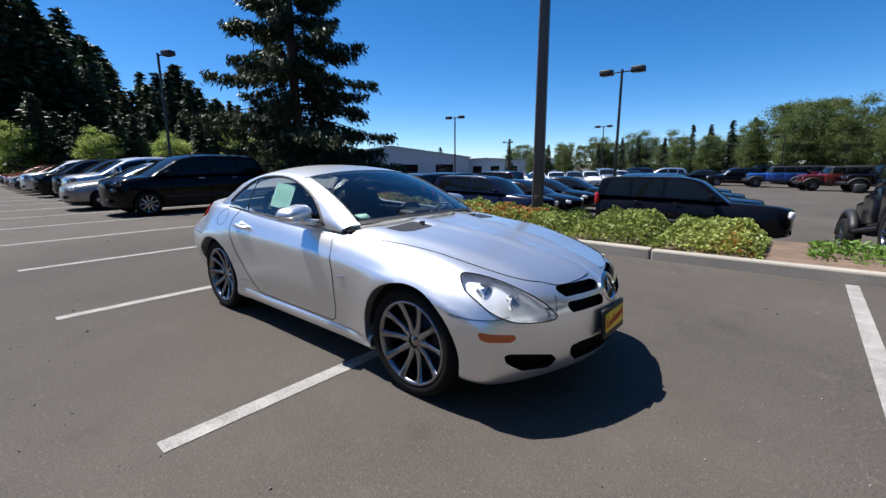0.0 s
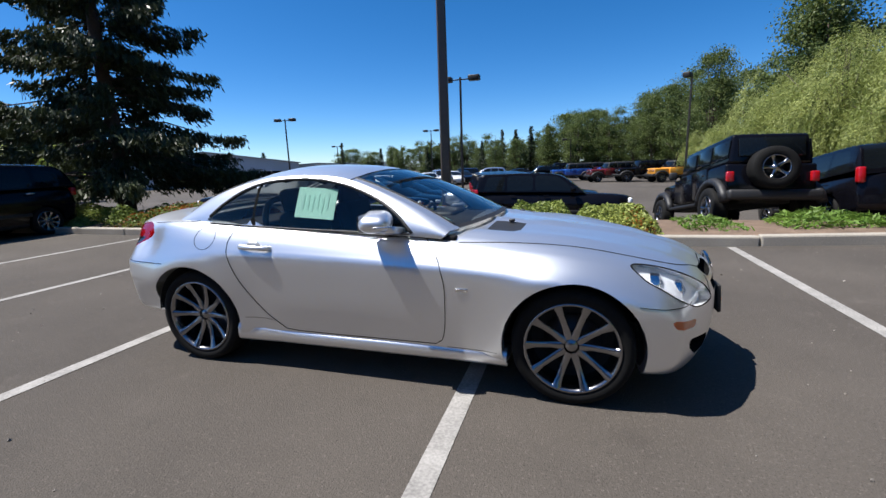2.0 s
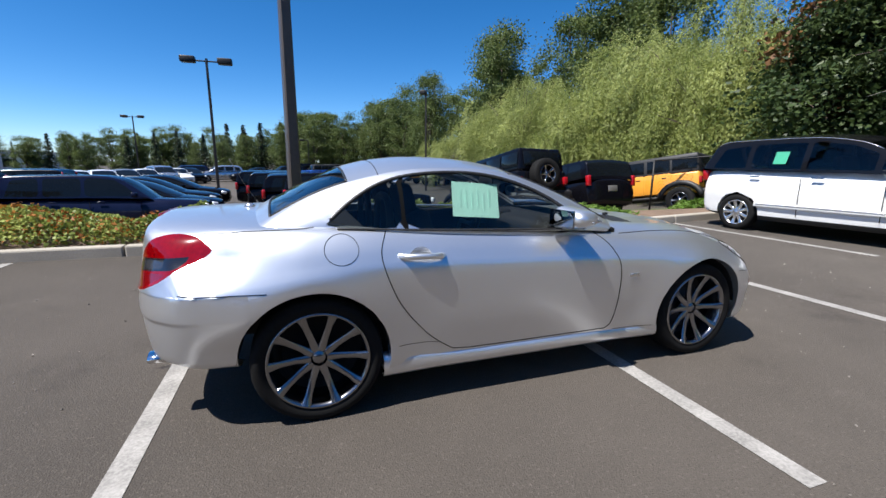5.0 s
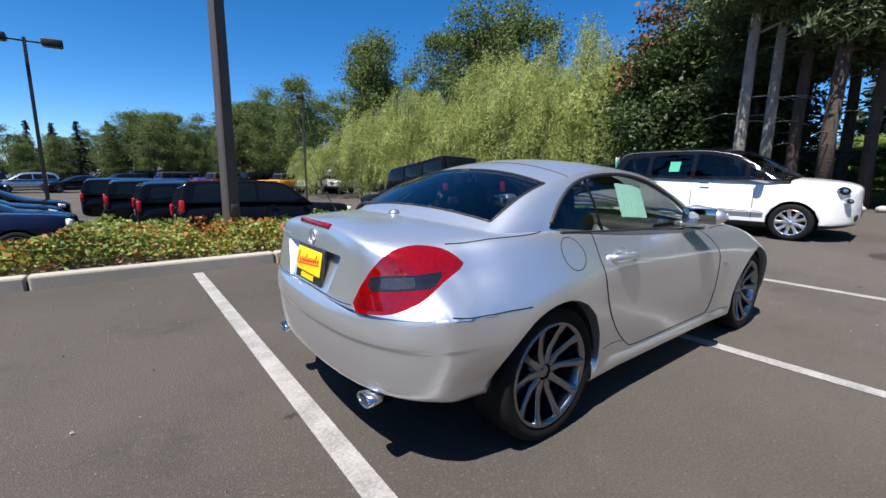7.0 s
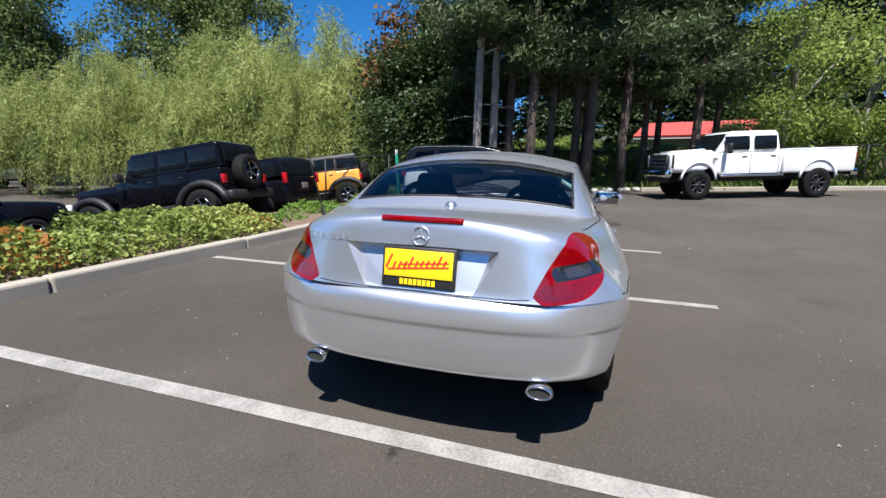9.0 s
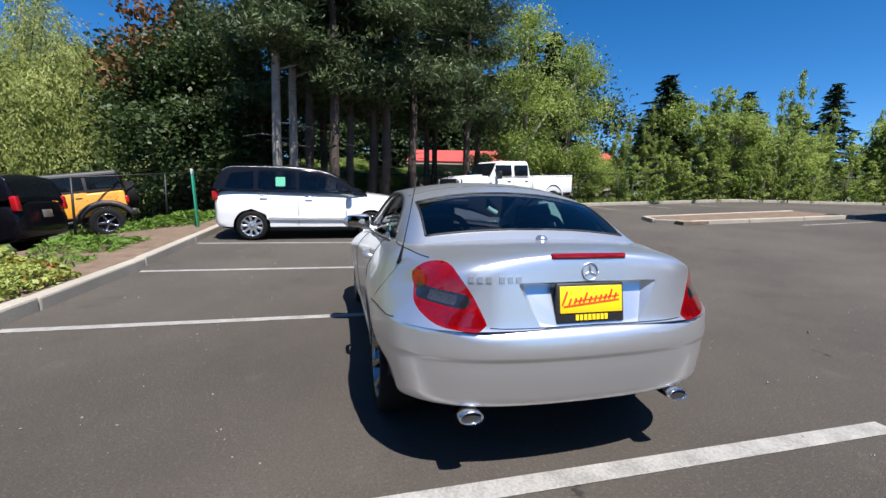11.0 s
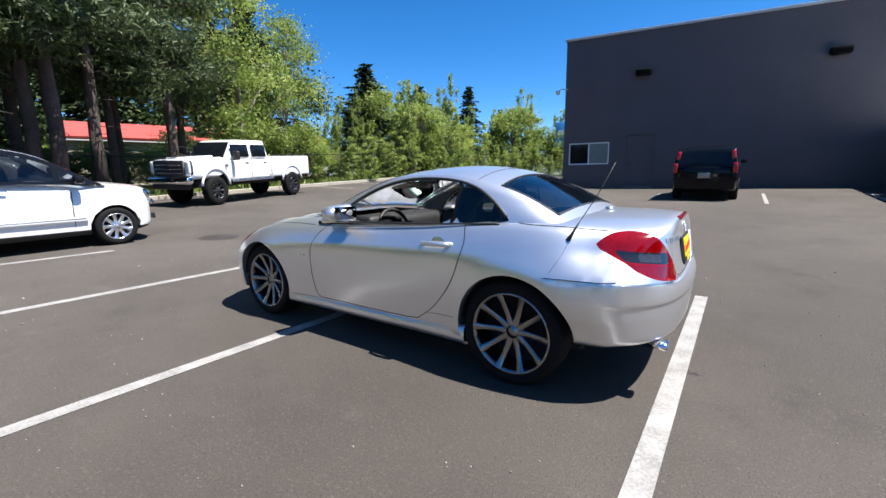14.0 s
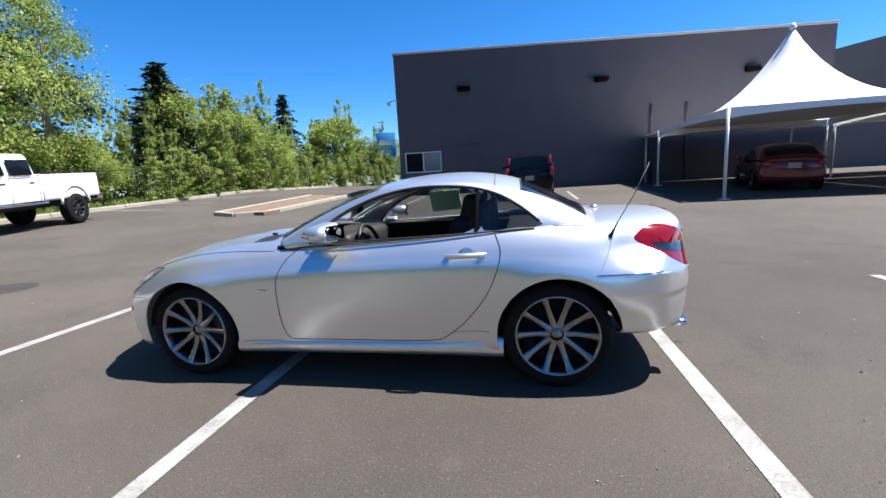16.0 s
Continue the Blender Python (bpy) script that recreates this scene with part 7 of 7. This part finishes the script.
# evergreens: the wooded hill, the far wood, the firs by the hall
fir = [plant(conifer("fir_tree", "tall dark pointed evergreen fir", 14, 2.7, NEEDLE, 31, 34, 10, 12, (.52, .22)), *polar(172, 66)),
       plant(conifer("fir_tree", "tall dark pointed evergreen fir", 14, 2.3, NEEDLE, 32, 34, 9, 12, (.52, .20)), *polar(168.5, 64))]
for i in range(96):
    az = 146 + 40 * i / 95 + spin.uniform(-.5, .5)
    d = spin.uniform(60, 90)
    tall = np.interp(az, [146, 158, 161, 166, 170, 176, 186], [.105, .155, .21, .17, .265, .295, .295]) * spin.uniform(.80, 1.06)
    z = 1.3 + tall * d
    size = min(1.5, z / 14 * .98)
    again(fir[i % 2], *polar(az, d), spin.uniform(0, 360), size, max(-.6, z - 14 * size), spin.uniform(1.3, 1.9))
for i in range(16):
    az = 76 + 38 * i / 15 + spin.uniform(-1, 1)
    d = spin.uniform(60, 78)
    tall = np.interp(az, [76, 84, 92, 100, 116], [.12, .10, .085, .07, .05]) * spin.uniform(.7, 1.1)
    again(fir[i % 2], *polar(az, d), spin.uniform(0, 360), (2.0 + tall * d) / 14, 0, spin.uniform(1.0, 1.4))
for az, d, s, wd in ((106.8, 92, .50, 1.3), (108.0, 92, .48, 1.5), (105.0, 94, .44, 1.4), (101.8, 96, .42, 1.3), (98.5, 92, .42, 1.4), (96.5, 94, .40, 1.4), (119.6, 62, .42, .9), (117.0, 70, .30, .8), (129.5, 84, .40, 1.5), (134, 88, .38, 1.5), (143, 92, .5, 1.4), (141.5, 95, .5, 1.4)):
    again(fir[spin.randrange(2)], *polar(az, d), spin.uniform(0, 360), s, 0, wd)
ald = [plant(broadleaf("alder_tree", "light green leafy young tree", 6.2, 1.9, ALDER, 41, 60, 260, (.13, .085), .08, .40, BARK_PALE), *polar(-43, 27)),
       plant(broadleaf("alder_tree", "light green leafy young tree", 6.0, 1.6, ALDER, 42, 55, 260, (.13, .08), .06, .36, BARK_PALE), *polar(-50, 28))]
# broadleaf edge below the hill
for i in range(18):
    az = 148 + 28 * i / 17
    if i % 4 == 1:
        again(ald[i % 2], *polar(az, spin.uniform(44, 54)), spin.uniform(0, 360), spin.uniform(.7, 1.15), 0, 1.3)
    else:
        again(fir[i % 2], *polar(az, spin.uniform(46, 56)), spin.uniform(0, 360), spin.uniform(.40, .60), 0, 1.9)
# thicket along the fence beside the hall
sap = [plant(sapling(6.2, 1.3, 91), *polar(-47, 27)), plant(sapling(5.6, 1.6, 92), *polar(-54, 30))]
for i in range(34):
    az = -37 - 38 * i / 33 + spin.uniform(-.6, .6)
    slim = spin.random() < .55
    x = spin.uniform(17.8, 22.5)
    d = (x + .5) / math.cos(radians(az))
    tall = np.interp(-az, [37, 46, 50, 58, 64, 67, 70, 75], [.17, .18, .17, .165, .17, .175, .13, .10]) * (spin.uniform(.85, 1.35) if slim else spin.uniform(.5, .85))
    again(sap[i % 2] if slim or i % 3 else ald[i % 2], *polar(az, min(d, 44)), spin.uniform(0, 360), (1.28 + tall * min(d, 44) - .8) / 6.1, 0, spin.uniform(.5, .75) if slim else spin.uniform(1.2, 1.7))
for i in range(14):
    az = -38 - 33 * i / 13
    d = min(38, 17.6 / math.cos(radians(az)))
    again(sap[i % 2], *polar(az, d), spin.uniform(0, 360), spin.uniform(.32, .55), -.15, 1.6)
for az, d, s, wd in ((-45.9, 31, .56, 2.4), (-52.6, 40, .58, 2.0), (-59, 46, .66, 1.7), (-56, 50, .60, 1.9), (-63, 52, .55, 1.6)):
    again(fir[0], *polar(az, d, -1.9, 3.06), spin.uniform(0, 360), s, 0, wd)
# tall pale leafy pair by the pickup
lean_tree = plant(broadleaf("birch_tree", "tall pale leafy tree with a grey stem", 9.6, 2.4, ALDER, 51, 70, 190, (.13, .085), .22, .46, BARK_PALE, .12, loose=True), *polar(-31, 23, -1.9, 3.06))
again(lean_tree, *polar(-36, 25, -1.9, 3.06), 120, .88)
# pines
P = [plant(pine(15, 2.6, 61, .34, BARK_PALE), 12.0, 2.9), plant(pine(15, 2.9, 62, .30), 13.3, 1.9, 40)]
for i, (x, y) in enumerate(((12.7, 2.45), (12.6, 1.0), (14.2, .4), (14.5, -.45), (14.3, -.95), (15.7, -2.4), (17.5, 1.6), (18.5, -1.0), (19.5, -4.2), (17.0, 4.2), (17.6, -3.4), (18.2, 3.0), (17.2, -5.3), (19.0, -6.6))):
    again(P[0 if i == 0 else 1], x, y, spin.uniform(0, 360), spin.uniform(.9, 1.1), 0, spin.uniform(.95, 1.25))
# dark wood behind the pines
deep = [plant(broadleaf("dark_maple", "dense dark leafy tree behind the pines", 9, 3.0, DEEP, 71, 80, 260, (.21, .14), .05, .62, loose=True), *polar(20, 22)),
        plant(conifer("hemlock_tree", "dense dark hemlock behind the pines", 12, 3.0, NEEDLE, 72, 34, 10, 10, (.62, .28), .02), *polar(16, 24))]
for i, (az, d, s, up) in enumerate(((24, 20, 1.05, 0), (22, 25, 1.3, 0), (17, 19.5, .8, 0), (27, 23, .95, 0), (29, 27, 1.2, 0), (20, 29, 1.3, 0), (25, 30, 1.4, 0),
                                     (5, 46, 1.05, 0), (0, 48, 1.0, 0), (-4, 46, 1.1, 0), (-9, 48, 1.05, 0), (-14, 46, 1.1, 0), (-19, 46, 1.05, 0), (-24, 42, 1.0, 0), (-29, 36, .9, 0), (3, 50, 1.2, 0), (-12, 52, 1.2, 0), (-21, 30, .62, 0), (-17, 26, .45, 0), (-27, 32, .8, 0))):
    again(deep[i % 2], *polar(az, d), spin.uniform(0, 360), s * (.78 if d < 31 else 1.35), up, 1.3)
again(ald[0], *polar(1, 34), 10, .55, 0, 2.2)
again(ald[1], *polar(-6, 36), 10, .5, 0, 2.4)
again(ald[0], *polar(7, 33), 60, .5, 0, 2.2)
again(ald[1], *polar(-13, 30), 90, .35, 0, 2.2)
for i in range(9):
    again(ald[i % 2], *(21.6 + .4 * (i % 3), -8.5 + 1.55 * i), 40 * i, .34 + .05 * (i % 2), 0, 2.0)
for i, (az, d) in enumerate(((-33, 25), (-35, 28), (-37.5, 26), (-39.5, 29), (-30, 30), (-27, 31))):
    again(ald[i % 2], *polar(az, d, -1.9, 3.06), 70 * i, .5, 0, 1.7)
rust = plant(broadleaf("rusty_maple", "leafy tree with reddish brown leaves", 9.5, 1.6, RUSTY, 81, 26, 60, (.26, .17), .45, .5, loose=True), *polar(27.5, 21))
# rough grass on the verges
n = 9000
gx_, gy_ = rng.uniform(16.4, 24, n), rng.uniform(-30, 8, n)
leaf_sheet_ob = leaf_sheet("verge_grass", np.stack([gx_, gy_, [rise(a, b) + .22 for a, b in zip(gx_, gy_)]], 1), rng.normal(size=(n, 3)) * (.5, .5, .2) + (0, 0, 1), .38, .05, GRASS)
tagged(leaf_sheet_ob, "rough bright grass along the fence", "grass", kind="stuff")
n = 5000
gx_, gy_ = rng.uniform(11.5, 16.2, n), rng.uniform(2.4, 9, n)
leaf_sheet_ob = leaf_sheet("pine_bed_grass", np.stack([gx_, gy_, [rise(a, b) + .20 for a, b in zip(gx_, gy_)]], 1), rng.normal(size=(n, 3)) * (.5, .5, .2) + (0, 0, 1), .30, .04, GRASS)
tagged(leaf_sheet_ob, "thin grass under the pines", "grass", kind="stuff")
